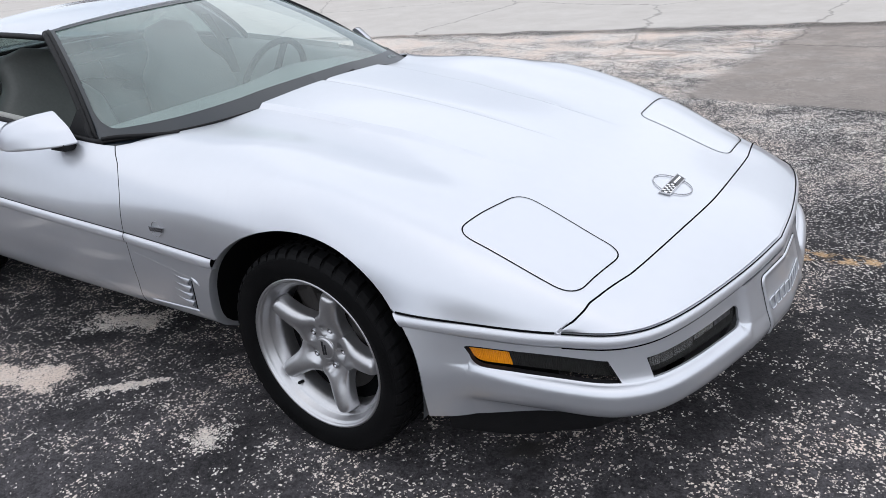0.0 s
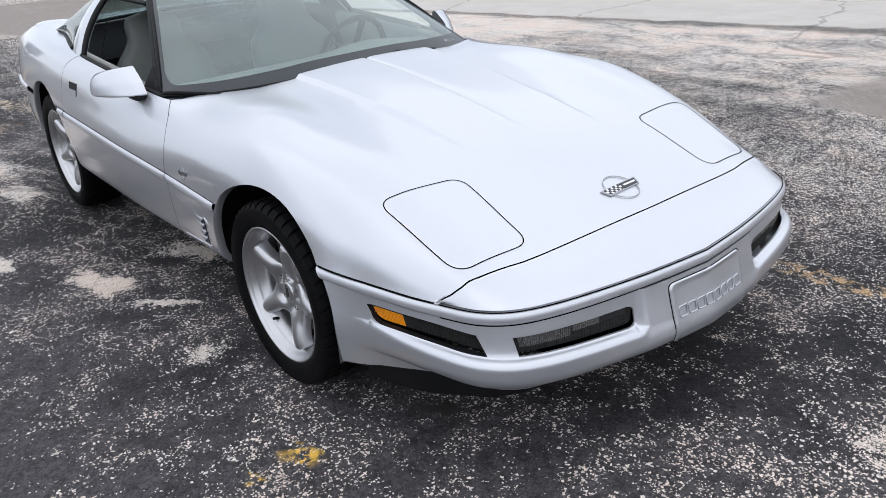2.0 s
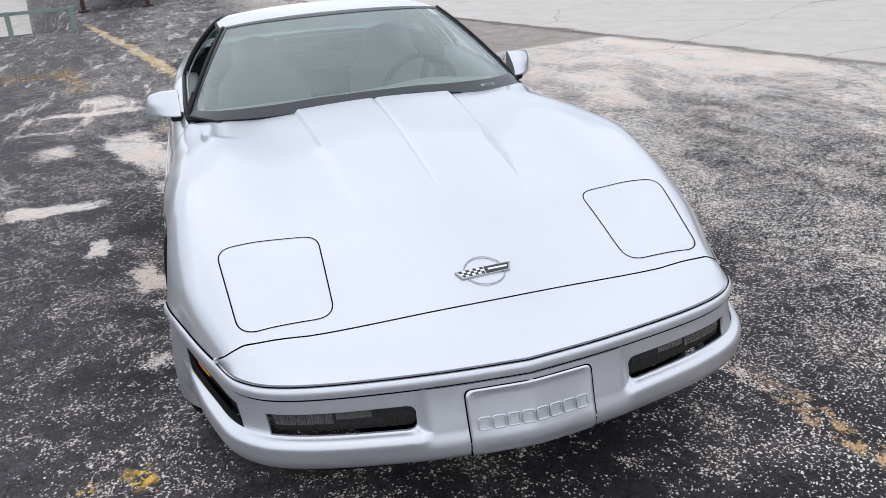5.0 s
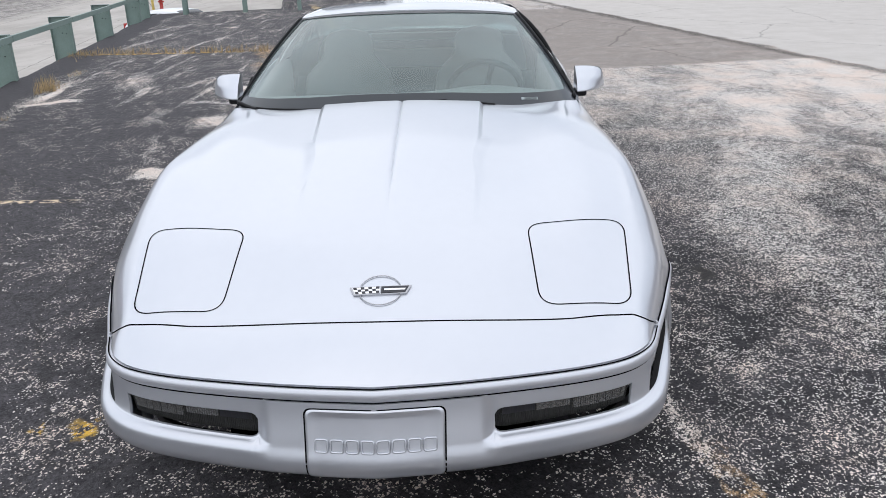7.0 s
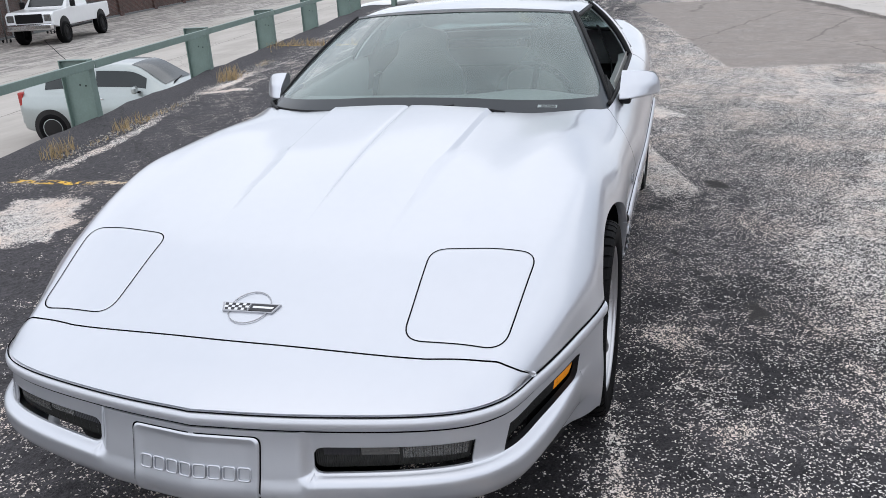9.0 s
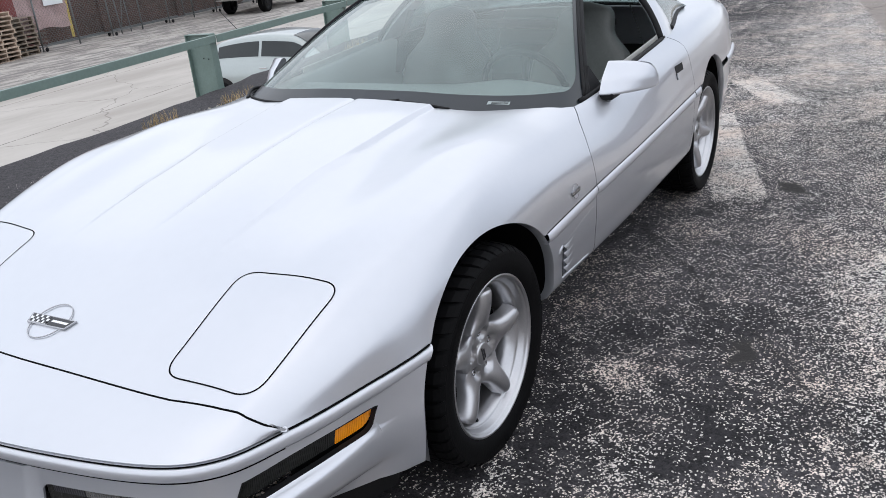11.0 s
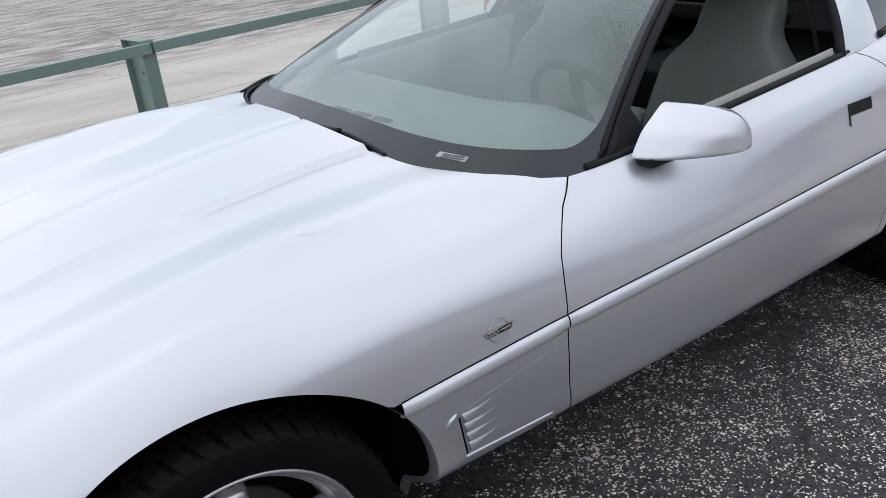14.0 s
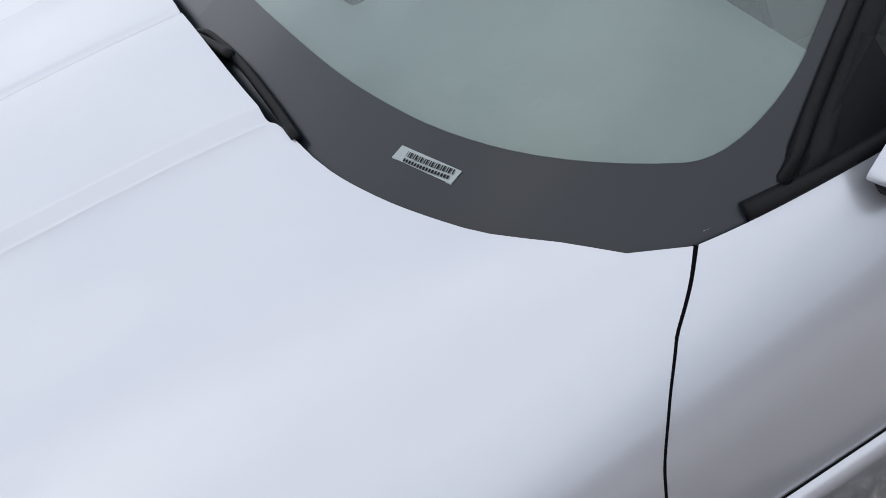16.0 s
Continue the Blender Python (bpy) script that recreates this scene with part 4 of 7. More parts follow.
        nut.location = (0.060 * c, 0.0470, 0.060 * s)
    hub = part("hub", mesh_of("hub", *lathe([(0.0, 0.0630), (0.036, 0.0630), (0.0385, 0.0615), (0.040, 0.056), (0.062, 0.045), (0.080, 0.037), (0.084, 0.01)], 60)), ALLOY, wheel)
    part("centre_cap", mesh_of("centre_cap", *lathe([(0.0, 0.0685), (0.029, 0.0680), (0.0325, 0.0665), (0.034, 0.061)], 40)), ALLOY, hub, "round cap with dark embossed bars")
    bm = bmesh.new()
    for k in range(2):
        box(0.005 - 0.010 * k, 0.0686, 0.0, 0.007, 0.0012, 0.044 - 0.012 * k, 0, bm, rot=(0, 20, 0))
    part("badge", bm, DARKGREY, hub)
    part("brake_disc", mesh_of("brake_disc", *lathe([(0.05, 0.020), (0.150, 0.020), (0.153, 0.014), (0.150, 0.004), (0.05, 0.004)], 48)), BRAKE, wheel)
    bm = box(0.11, 0.005, 0.09, 0.08, 0.05, 0.11, 0.02, rot=(0, 40, 0))
    part("caliper", bm, BRAKE, wheel)
    part("wheel_back", mesh_of("wheel_back", *lathe([(0.0, 0.002), (0.194, 0.002)], 48)), GAP, wheel)
    w = -1.2
    rod("valve", [(0.198 * math.cos(w), 0.058, 0.198 * math.sin(w)), (0.186 * math.cos(w), 0.080, 0.186 * math.sin(w))], 0.005, BLACK, wheel, 6)
    return wheel


first_wheel = build_wheel()
first_wheel.matrix_basis = pose(0.036, 0.752, 0.306, 0, -5, 0)
copy_thing(first_wheel, pose(-2.443, 0.728, 0.306, 0, 40, 0))
copy_thing(first_wheel, pose(0.045, -0.752, 0.306, 0, -19, 180))
copy_thing(first_wheel, pose(-2.443, -0.728, 0.306, 0, 40, 180))

# floor pan and underside
bm = bmesh.new()
box(-1.2, 0, 0.265, 1.9, 1.30, 0.03, 0, bm)
box(-1.2, 0, 0.26, 4.2, 0.80, 0.10, 0, bm)
part("floor_pan", bm, GAP, car, "dark underside")


# ---- small parts of the car ----
def solve_skin(x, want, axis, v0, v1, rising):
    lo, hi = np.full(x.shape, v0), np.full(x.shape, v1)
    for _ in range(26):
        mid = (lo + hi) / 2
        low_side = (skin(x, mid)[..., axis] < want) == rising
        lo, hi = np.where(low_side, mid, lo), np.where(low_side, hi, mid)
    return skin(x, lo)


BX, BY = np.linspace(-0.86, 0.90, 177), np.linspace(0, 0.76, 153)
SX, SZ = np.linspace(-2.10, 0.10, 111), np.linspace(0.25, 0.80, 111)
BZ = solve_skin(*np.meshgrid(BX, BY, indexing="ij"), 1, 0.0, 4.2, True)[..., 2]
SY = solve_skin(*np.meshgrid(SX, SZ, indexing="ij"), 2, 2.2, 9.0, False)[..., 1]


def table(ax, ay, values, x, y):
    fx = np.clip((x - ax[0]) / (ax[1] - ax[0]), 0, len(ax) - 1.001)
    fy = np.clip((y - ay[0]) / (ay[1] - ay[0]), 0, len(ay) - 1.001)
    i, j = np.floor(fx).astype(int), np.floor(fy).astype(int)
    s, t = fx - i, fy - j
    return (values[i, j] * (1 - s) + values[i + 1, j] * s) * (1 - t) + (values[i, j + 1] * (1 - s) + values[i + 1, j + 1] * s) * t


def bonnet_at(x, y):
    """The bonnet's surface above (x, y)."""
    x, y = np.broadcast_arrays(np.asarray(x, float), np.asarray(y, float))
    return np.stack([x, y, table(BX, BY, BZ, x, np.abs(y))], -1)


def side_at(x, z):
    """The car's side at height z, on the +y half."""
    x, z = np.broadcast_arrays(np.asarray(x, float), np.asarray(z, float))
    return np.stack([x, table(SX, SZ, SY, x, z), z], -1)


def normals_of(fun, a, b, e=0.004):
    p, pa, pb = fun(a, b), fun(a + e, b), fun(a, b + e)
    n = np.cross(pa - p, pb - p)
    return p, n / (np.linalg.norm(n, axis=-1, keepdims=True) + 1e-12)


def rounded_loop(corners, radius, per=9):
    """A closed loop round a polygon's corners, each rounded."""
    c = np.asarray(corners, float)
    out = []
    for k in range(len(c)):
        p, a, b = c[k], c[k - 1], c[(k + 1) % len(c)]
        da, db = (a - p) / np.linalg.norm(a - p), (b - p) / np.linalg.norm(b - p)
        s, e = p + da * radius, p + db * radius
        for t in np.linspace(0, 1, per):
            out.append((1 - t) ** 2 * s + 2 * t * (1 - t) * p + t * t * e)
        nxt_start = c[(k + 1) % len(c)] - (c[(k + 1) % len(c)] - p) / np.linalg.norm(c[(k + 1) % len(c)] - p) * radius
        for t in np.linspace(0, 1, 10)[1:-1]:
            out.append(e * (1 - t) + nxt_start * t)
    return np.array(out)


def fitted_panel(name, fun, loop, gap, mat, parent, lift=0.0012, flip=False, label=""):
    """A panel lying in a surface, with a dark groove round it."""
    mid = loop.mean(0)
    tang = np.roll(loop, -1, 0) - np.roll(loop, 1, 0)
    out = np.stack([tang[:, 1], -tang[:, 0]], 1)
    out /= np.linalg.norm(out, axis=1)[:, None]
    if ((loop - mid) * out).sum() < 0:
        out = -out
    ks = np.r_[0.001, np.linspace(0.06, 0.94, 14), 0.985, 1.0]
    rings = []
    for k in ks:
        q = mid + (loop - mid) * k
        p, n = normals_of(fun, q[:, 0], q[:, 1])
        n = n * np.sign(n[:, 2:3] + 1e-9) if not flip else n
        drop = lift if k < 0.99 else -0.001
        rings.append(p + n * drop)
    pts = np.stack(rings)
    pts = np.concatenate([pts, pts[:, :1]], 1)
    ob = part(name, grid_mesh(name, pts), mat, parent, label)
    g = []
    for d, h in ((-0.0008, 0.0004), (gap, 0.0006)):
        q = loop + out * d
        p, n = normals_of(fun, q[:, 0], q[:, 1])
        n = n * np.sign(n[:, 2:3] + 1e-9) if not flip else n
        g.append(p + n * h)
    g = np.stack(g)
    g = np.concatenate([g, g[:, :1]], 1)
    part("groove", grid_mesh("groove", g), GAP, ob)
    return ob


for sign in (1, -1):
    corners = np.array([(0.473, 0.414), (0.455, 0.699), (0.761, 0.668), (0.781, 0.424)]) * [1, sign]
    fitted_panel("headlight_cover", bonnet_at, rounded_loop(corners, 0.052), 0.0029, SILVER, car, label="closed flush headlight cover")


# number-plate panel in the nose, with raised bars for its lettering
def nose_face(y, z):
    y, z = np.broadcast_arrays(np.asarray(y, float), np.asarray(z, float))
    i = np.interp(np.abs(y), PLAN2[:, 1], np.arange(NU))
    p = fascia(i, z)
    return np.stack([p[..., 0], y, z], -1)


loop = rounded_loop(np.array([(-0.168, 0.438), (0.168, 0.438), (0.166, 0.262), (-0.166, 0.262)]), 0.020)
mid = loop.mean(0)
rings = []
for k in np.r_[0.001, np.linspace(0.06, 0.95, 15), 0.985, 1.0]:
    q = mid + (loop - mid) * k
    p = nose_face(q[:, 0], q[:, 1])
    p[:, 0] += 0.002 + 0.004 * smooth(0.80, 0.98, k) if k < 0.99 else -0.002
    rings.append(p)
pts = np.stack(rings)
plate = part("plate_panel", grid_mesh("plate_panel", np.concatenate([pts, pts[:, :1]], 1)), SILVER, bumper)
g = []
for k, h in ((0.996, 0.001), (1.018, 0.0012)):
    q = mid + (loop - mid) * [k, 1 + (k - 1) * 1.6]
    p = nose_face(q[:, 0], q[:, 1])
    p[:, 0] += h
    g.append(p)
g = np.stack(g)
part("groove", grid_mesh("groove", np.concatenate([g, g[:, :1]], 1)), GAP, plate)
for k in range(8):
    yc, w_ = -0.129 + 0.0372 * k, 0.0150
    lp = rounded_loop(np.array([(yc - w_, 0.367), (yc + w_, 0.367), (yc + w_, 0.337), (yc - w_, 0.337)]), 0.006, 4)
    p = nose_face(lp[:, 0], lp[:, 1])
    p[:, 0] += 0.0045
    part("raised_bar", mesh_of("raised_bar", *tube(p, 0.0024, 6, True)), SILVER, plate)


# badges: a ring crossed by a slanted bar, chequered at one end
def badge(name, fun, centre, across, up, size, parent, outward=1):
    c = np.array(centre)
    a, b = np.array(across, float), np.array(up, float)

    def at(u, v, h):
        q = c + a * u * size + b * v * size
        p, n = normals_of(fun, q[..., 0], q[..., 1])
        n = n * (np.sign(n[..., 2:3]) if fun is bonnet_at else outward * np.sign(n[..., 1:2]))
        return p + n * h

    w = np.linspace(0, 2 * math.pi, 36, endpoint=False)
    pts = np.array([at(np.array(math.cos(k)), np.array(math.sin(k)), 0.003) for k in w])
    ob = part(name, mesh_of(name, *tube(pts, max(0.0016 * size / 0.06, 0.0010), 6, True)), BADGE, parent, "round chrome badge with a chequered bar")

    def slab(u0, u1, v0, v1, h0, h1, mat, nm, lean=0.0):
        """A low block on the surface; lean widens it towards the top edge."""
        flare = lambda p, q: p * (1 + lean * q)  # noqa: E731
        cs = [(flare(u0, v0), v0), (flare(u1, v0), v0), (flare(u1, v1), v1), (flare(u0, v1), v1)]
        lowv = [at(np.array(p), np.array(q + 0.04 * p), h0) for p, q in cs]
        topv = [at(np.array(p), np.array(q + 0.04 * p), h1) for p, q in cs]
        part(nm, mesh_of(nm, lowv + topv, [(4, 5, 6, 7), (0, 4, 5, 1)[::-1], (1, 5, 6, 2)[::-1], (2, 6, 7, 3)[::-1], (3, 7, 4, 0)[::-1]], False), mat, ob)

    slab(-1.36, 1.36, -0.29, 0.27, 0.001, 0.0050, BADGE, "bar", 0.30)
    slab(0.04, 1.27, -0.23, 0.21, 0.0045, 0.0054, DARKGREY, "field", 0.30)
    slab(-1.27, -0.02, -0.23, 0.21, 0.0045, 0.0056, CHROME, "field", 0.30)
    for i in range(7):
        for j in range(3):
            if (i + j) % 2 == 0:
                u0, v0 = -1.24 + 0.172 * i, -0.215 + 0.142 * j
                slab(u0, u0 + 0.165, v0, v0 + 0.136, 0.005, 0.0062, DARKGREY, "square", 0.30)
    slab(0.18, 1.18, -0.06, 0.06, 0.0045, 0.0056, CHROME, "script_bar", 0.30)
    return ob


badge("badge", bonnet_at, (0.750, 0.0), (0, 1), (-1, 0), 0.056, bonnet)
badge("badge", side_at, (-0.533, 0.607), (-1, 0), (0, 1), 0.024, car)
badge("badge", lambda x, z: mirrored(side_at(x, z)), (-0.533, 0.607), (1, 0), (0, 1), 0.024, car, -1)

for sign in (1, -1):
    gs = np.array([1, sign, 1])
    # gills in the front wing
    gill_x, gill_z = (lambda t: -0.425 - 0.022 * t), (lambda t: 0.458 - 0.112 * t)
    slot = np.array([side_at(np.array(gill_x(t)), np.array(gill_z(t))) for t in np.linspace(0.05, 1, 12)])
    rod("gill_slot", (slot + [0.002, -0.0008, 0]) * gs, 0.0025, GAP, car, 6)
    crease = np.array([side_at(np.array(-0.425 - 0.262 * t), np.array(0.463 + 0.044 * t)) for t in np.linspace(0, 1, 12)])
    rod("gill_crease", (crease - [0, 0.0003, 0]) * gs, 0.0006, ALLOY, car, 6)
    drop = np.array([side_at(np.array(-0.392 - 0.028 * t), np.array(0.440 + 0.026 * t)) for t in np.linspace(0, 1, 8)])
    vs_, fs_ = [], []
    for i, p_ in enumerate(drop):
        wid = 0.009 * math.sin(0.25 + 0.42 * i)
        for q_, h_ in ((-1, -0.001), (-0.5, 0.0035), (0, 0.005), (0.5, 0.0035), (1, -0.001)):
            vs_.append((p_ + [0.7 * wid * q_, h_ * math.sin(0.2 + 0.40 * i), 0.7 * wid * q_]) * gs)
    part("gill_drop", mesh_of("gill_drop", vs_, grid_faces(8, 5, sign < 0)), SILVER, car)
    for k in range(4):
        t = (k + 0.40) / 4.0
        x_, z_ = gill_x(t) - 0.004, gill_z(t)
        lows = [side_at(np.array(x_ - 0.088 * u), np.array(z_ - 0.013 + 0.032 * u)) for u in np.linspace(0, 1, 7)]
        tops_ = [side_at(np.array(x_ - 0.088 * u), np.array(z_ - 0.013 + 0.032 * u + 0.025 * (1 - u) ** 1.7)) for u in np.linspace(0, 1, 7)]
        mids = [(p_ * 0.55 + q_ * 0.45) + [0, 0.012 * (1 - u) ** 1.7, 0] for p_, q_, u in zip(lows, tops_, np.linspace(0, 1, 7))]
        g_ = np.stack([np.array(lows) - [0, 0.001, 0], np.array(mids), np.array(tops_) - [0, 0.001, 0]])
        part("gill", grid_mesh("gill", g_ * gs, sign > 0), SILVER, car)
    xx = np.linspace(-0.442, -0.68, 20)
    lowl = side_at(xx, 0.338 - 0.010 * (xx + 0.442) / -0.24)
    rod("gill_ledge", (lowl + np.array([0, -0.002, 0])) * gs, 0.0055, SILVER, car, 8)
    # door handle recess
    for (x0, x1, z0, z1), mat, dep, nm in (((-1.765, -1.875, 0.715, 0.772), BLACK, 0.0015, "door_handle"), ((-1.768, -1.872, 0.715, 0.742), SILVER, 0.006, "handle_flap")):
        X, Zg = np.meshgrid(np.linspace(x0, x1, 8), np.linspace(z0, z1, 6), indexing="ij")
        q = side_at(X, Zg)
        q[..., 1] += dep
        ob = part(nm, grid_mesh(nm, q * gs, sign > 0), mat, side_parts[sign])
        thick(ob, 0.006)
    # door mirror: a wedge with its nose low by the door, raked back to the top and swept back to a rounded tip
    rings = []
    for k in np.r_[0.0, np.linspace(0.02, 0.80, 14), 0.86, 0.91, 0.95, 0.98, 1.0]:
        xn, xr = -1.002 - 0.190 * k**1.8, -1.132 - 0.086 * k
        close = math.sqrt(max(1 - (max(k - 0.80, 0) / 0.205) ** 2, 0.0))
        zb, zt = 0.809 - 0.004 * k, 0.916 - 0.010 * k - 0.020 * k**3
        zm = 0.12 * zt + 0.88 * zb
        zb, zt = zm + (zb - zm) * (0.12 + 0.88 * close), zm + (zt - zm) * (0.12 + 0.88 * close)
        deep_, high = xn - xr, zt - zb
        rake = min(0.112, 0.80 * deep_)
        loop_ = rounded_loop(np.array([(xn, zb), (xn - 0.40 * rake + 0.006 * close, zb + 0.52 * high), (xn - rake, zt), (xr, zt - 0.03 * high), (xr, zb + 0.04 * high)]), min(0.014, 0.22 * deep_, 0.24 * high), 6)
        rings.append(np.c_[loop_[:, 0], np.full(len(loop_), 0.786 + 0.156 * k), loop_[:, 1]])
    rings = [rings[0].mean(0) + (rings[0] - rings[0].mean(0)) * 0.001] + rings + [rings[-1].mean(0) + (rings[-1] - rings[-1].mean(0)) * 0.001 + [0, 0.002, 0]]
    housing = np.stack(rings)
    housing = np.concatenate([housing, housing[:, :1]], 1)
    mirror = part("door_mirror", grid_mesh("door_mirror", housing * gs, sign > 0), SILVER, car)
    split = mirror.modifiers.new("edges", "EDGE_SPLIT")
    split.split_angle, split.use_edge_sharp = radians(50), False
    pane_loop = rounded_loop(np.array([(0.796, 0.820), (0.798, 0.898), (0.915, 0.890), (0.926, 0.825)]), 0.016, 5)
    glass_ring = np.stack([np.c_[-1.1345 - 0.551 * (q_[:, 0] - 0.786), q_] for q_ in (pane_loop, pane_loop.mean(0) + (pane_loop - pane_loop.mean(0)) * 0.001)])
    part("mirror_glass", grid_mesh("mirror_glass", np.concatenate([glass_ring, glass_ring[:, :1]], 1) * gs, sign < 0), CHROME, mirror)
    # small foot, black to carry the shadow under the mirror in its colour
    bm = box(-1.068, 0.806 * sign, 0.803, 0.095, 0.052, 0.030, 0.010)
    part("shaded_mirror_foot", bm, BLACK, mirror)
    # sail of black trim at the window's front corner
    tri_ = np.array([(-0.945, 0.758, 0.812), (-1.10, 0.764, 0.826), (-1.065, 0.725, 0.905)])
    part("corner_trim", mesh_of("corner_trim", np.concatenate([tri_, tri_ - [0, 0.02, 0]]) * gs, [(0, 1, 2), (5, 4, 3), (0, 3, 4, 1), (1, 4, 5, 2), (2, 5, 3, 0)], False), BLACK, side_parts[sign])

# cowl, wipers and number plate on the dashboard edge
wp = [screen(np.array(u_), np.array(v_), 0.012) for u_, v_ in ((0.02, -0.02), (0.10, 0.015), (0.22, 0.02), (0.34, 0.012), (0.42, 0.0))]
blade = rod("wiper", polyline(wp, 24), 0.006, BLACK, car, 6, label="black wiper blade")
rod("wiper_arm", polyline([np.array(screen(np.array(0.0), np.array(-0.05), 0.004)), np.array(screen(np.array(0.06), np.array(-0.01), 0.02)), np.array(screen(np.array(0.20), np.array(0.02), 0.020))], 16), 0.007, BLACK, blade, 6)
wp2 = [mirrored(screen(np.array(u_), np.array(v_), 0.012)) for u_, v_ in ((0.98, 0.0), (0.90, 0.02), (0.70, 0.012), (0.52, 0.0), (0.36, -0.01))]
blade2 = rod("wiper", polyline(wp2, 24), 0.006, BLACK, car, 6)
rod("wiper_arm", polyline([wp2[2] + [0.03, 0, 0.0], wp2[1] + [0.01, 0, 0.012], wp2[0] + [0, 0, 0.01]], 12), 0.007, BLACK, blade2, 6)
# cowl tray
ct = np.stack([WB + [0.02, 0, -0.02], WB + [0.012, 0, -0.035], WB + [-0.05, 0, -0.06]])
part("cowl", grid_mesh("cowl", both_sides(ct)), GAP, car)
pc = screen(np.array([0.565, 0.652, 0.648, 0.561]), np.array([0.066, 0.063, 0.044, 0.047]), 0.0046)
vp = part("serial_plate", mesh_of("serial_plate", np.concatenate([pc, pc - [0, 0, 0.001]]), [(0, 1, 2, 3), (7, 6, 5, 4)], False), STICKER, windscreen, "small metal plate with unreadable marks")
for k in range(26):
    a0, wd = 0.578 + 0.0026 * k, 0.0007 + 0.0007 * ((k * 7) % 3)
    q = screen(np.array([a0, a0 + wd, a0 + wd, a0]), np.array([0.0625, 0.0625, 0.0555, 0.0555]), 0.0054)
    part("bar", mesh_of("bar", q, [(0, 1, 2, 3)], False), BLACK, vp)
for k in range(16):
    a0 = 0.578 + 0.0041 * k
    q = screen(np.array([a0, a0 + 0.0026, a0 + 0.0026, a0]), np.array([0.0530, 0.0530, 0.0485, 0.0485]), 0.0054)
    part("bar", mesh_of("bar", q, [(0, 1, 2, 3)], False), BLACK, vp)

# dark joints between the panels
jv = np.linspace(0, 4.88, 90)
j = skin(bonnet_front(jv), jv)
j[:, 2] -= 0.0006
rod("panel_joint", both_sides(j[None])[0], 0.0028, GAP, bonnet, 6)
for sign in (1, -1):
    gs = np.array([1, sign, 1])
    for lo, hi in ((2.02, 5.0), (6.0, 8.6)):
        jv = np.linspace(lo, hi, 40)
        j = skin(door_front(jv) + GAPW, jv) - np.array([0, 0.0022, 0.0005])
        rod("panel_joint", j * gs, 0.0026, GAP, side_parts[sign], 6)
        j = skin(door_rear(jv) - GAPW, jv) - np.array([0, 0.0022, 0.0005])
        rod("panel_joint", j * gs, 0.0024, GAP, side_parts[sign], 6)
    xx = np.linspace(-0.30, -2.12, 60)
    rod("strip_joint", (skin(xx, np.full(60, 5.0)) + [0, 0.0008, 0.0003]) * gs, 0.0012, GAP, car, 6)
    xx = np.linspace(0.372, 0.745, 24)
    rod("strip_joint", (skin(xx, np.full(24, 5.0)) + [0, 0.001, 0.001]) * gs, 0.0026, GAP, car, 6)
for dz, r in ((0.0008, 0.0017), (-0.0368, 0.0018)):
    q = np.c_[PLAN2[: (front_end * NU) // 120] + 0.003 * NRM2[: (front_end * NU) // 120], (strip_top(PLAN2) + dz)[: (front_end * NU) // 120]]
    rod("strip_joint", both_sides(q[None])[0], r, GAP, car, 6)

# ---- ground: one sheet, an upper yard of asphalt that drops to a lower yard of concrete ----
RAIL_DIR = Vector((-0.984, -0.176, 0))
EDGE_NORMAL = Vector((0.176, -0.984, 0))
LOWER = -1.75


def node(nt, kind, **values):
    n = nt.nodes.new(kind)
    for k, v in values.items():
        n.inputs[k.replace("_", " ")].default_value = v
    return n


def math_node(nt, op, a, b=None, clamp=False):
    n = nt.nodes.new("ShaderNodeMath")
    n.operation, n.use_clamp = op, clamp
    for k, v in enumerate((a, b)):
        if v is None:
            continue
        if isinstance(v, (int, float)):
            n.inputs[k].default_value = v
        else:
            nt.links.new(v, n.inputs[k])
    return n.outputs[0]


def span(nt, v, a, b, lo=0.0, hi=1.0):
    n = nt.nodes.new("ShaderNodeMapRange")
    n.interpolation_type = "SMOOTHSTEP"
    for k, w in (("From Min", a), ("From Max", b), ("To Min", lo), ("To Max", hi)):
        n.inputs[k].default_value = w
    nt.links.new(v, n.inputs["Value"])
    return n.outputs[0]


def mix_colour(nt, fac, a, b):
    n = nt.nodes.new("ShaderNodeMix")
    n.data_type = "RGBA"
    for key, v in (("Factor", fac), ("A", a), ("B", b)):
        if isinstance(v, (int, float)):
            n.inputs[key].default_value = v
        elif isinstance(v, tuple):
            n.inputs[key].default_value = (*v, 1)
        else:
            nt.links.new(v, n.inputs[key])
    return n.outputs["Result"]


def noise_of(nt, vec, scale, detail=4, rough=0.5):
    n = node(nt, "ShaderNodeTexNoise", Scale=scale, Detail=detail, Roughness=rough)
    nt.links.new(vec, n.inputs["Vector"])
    return n.outputs["Fac"]


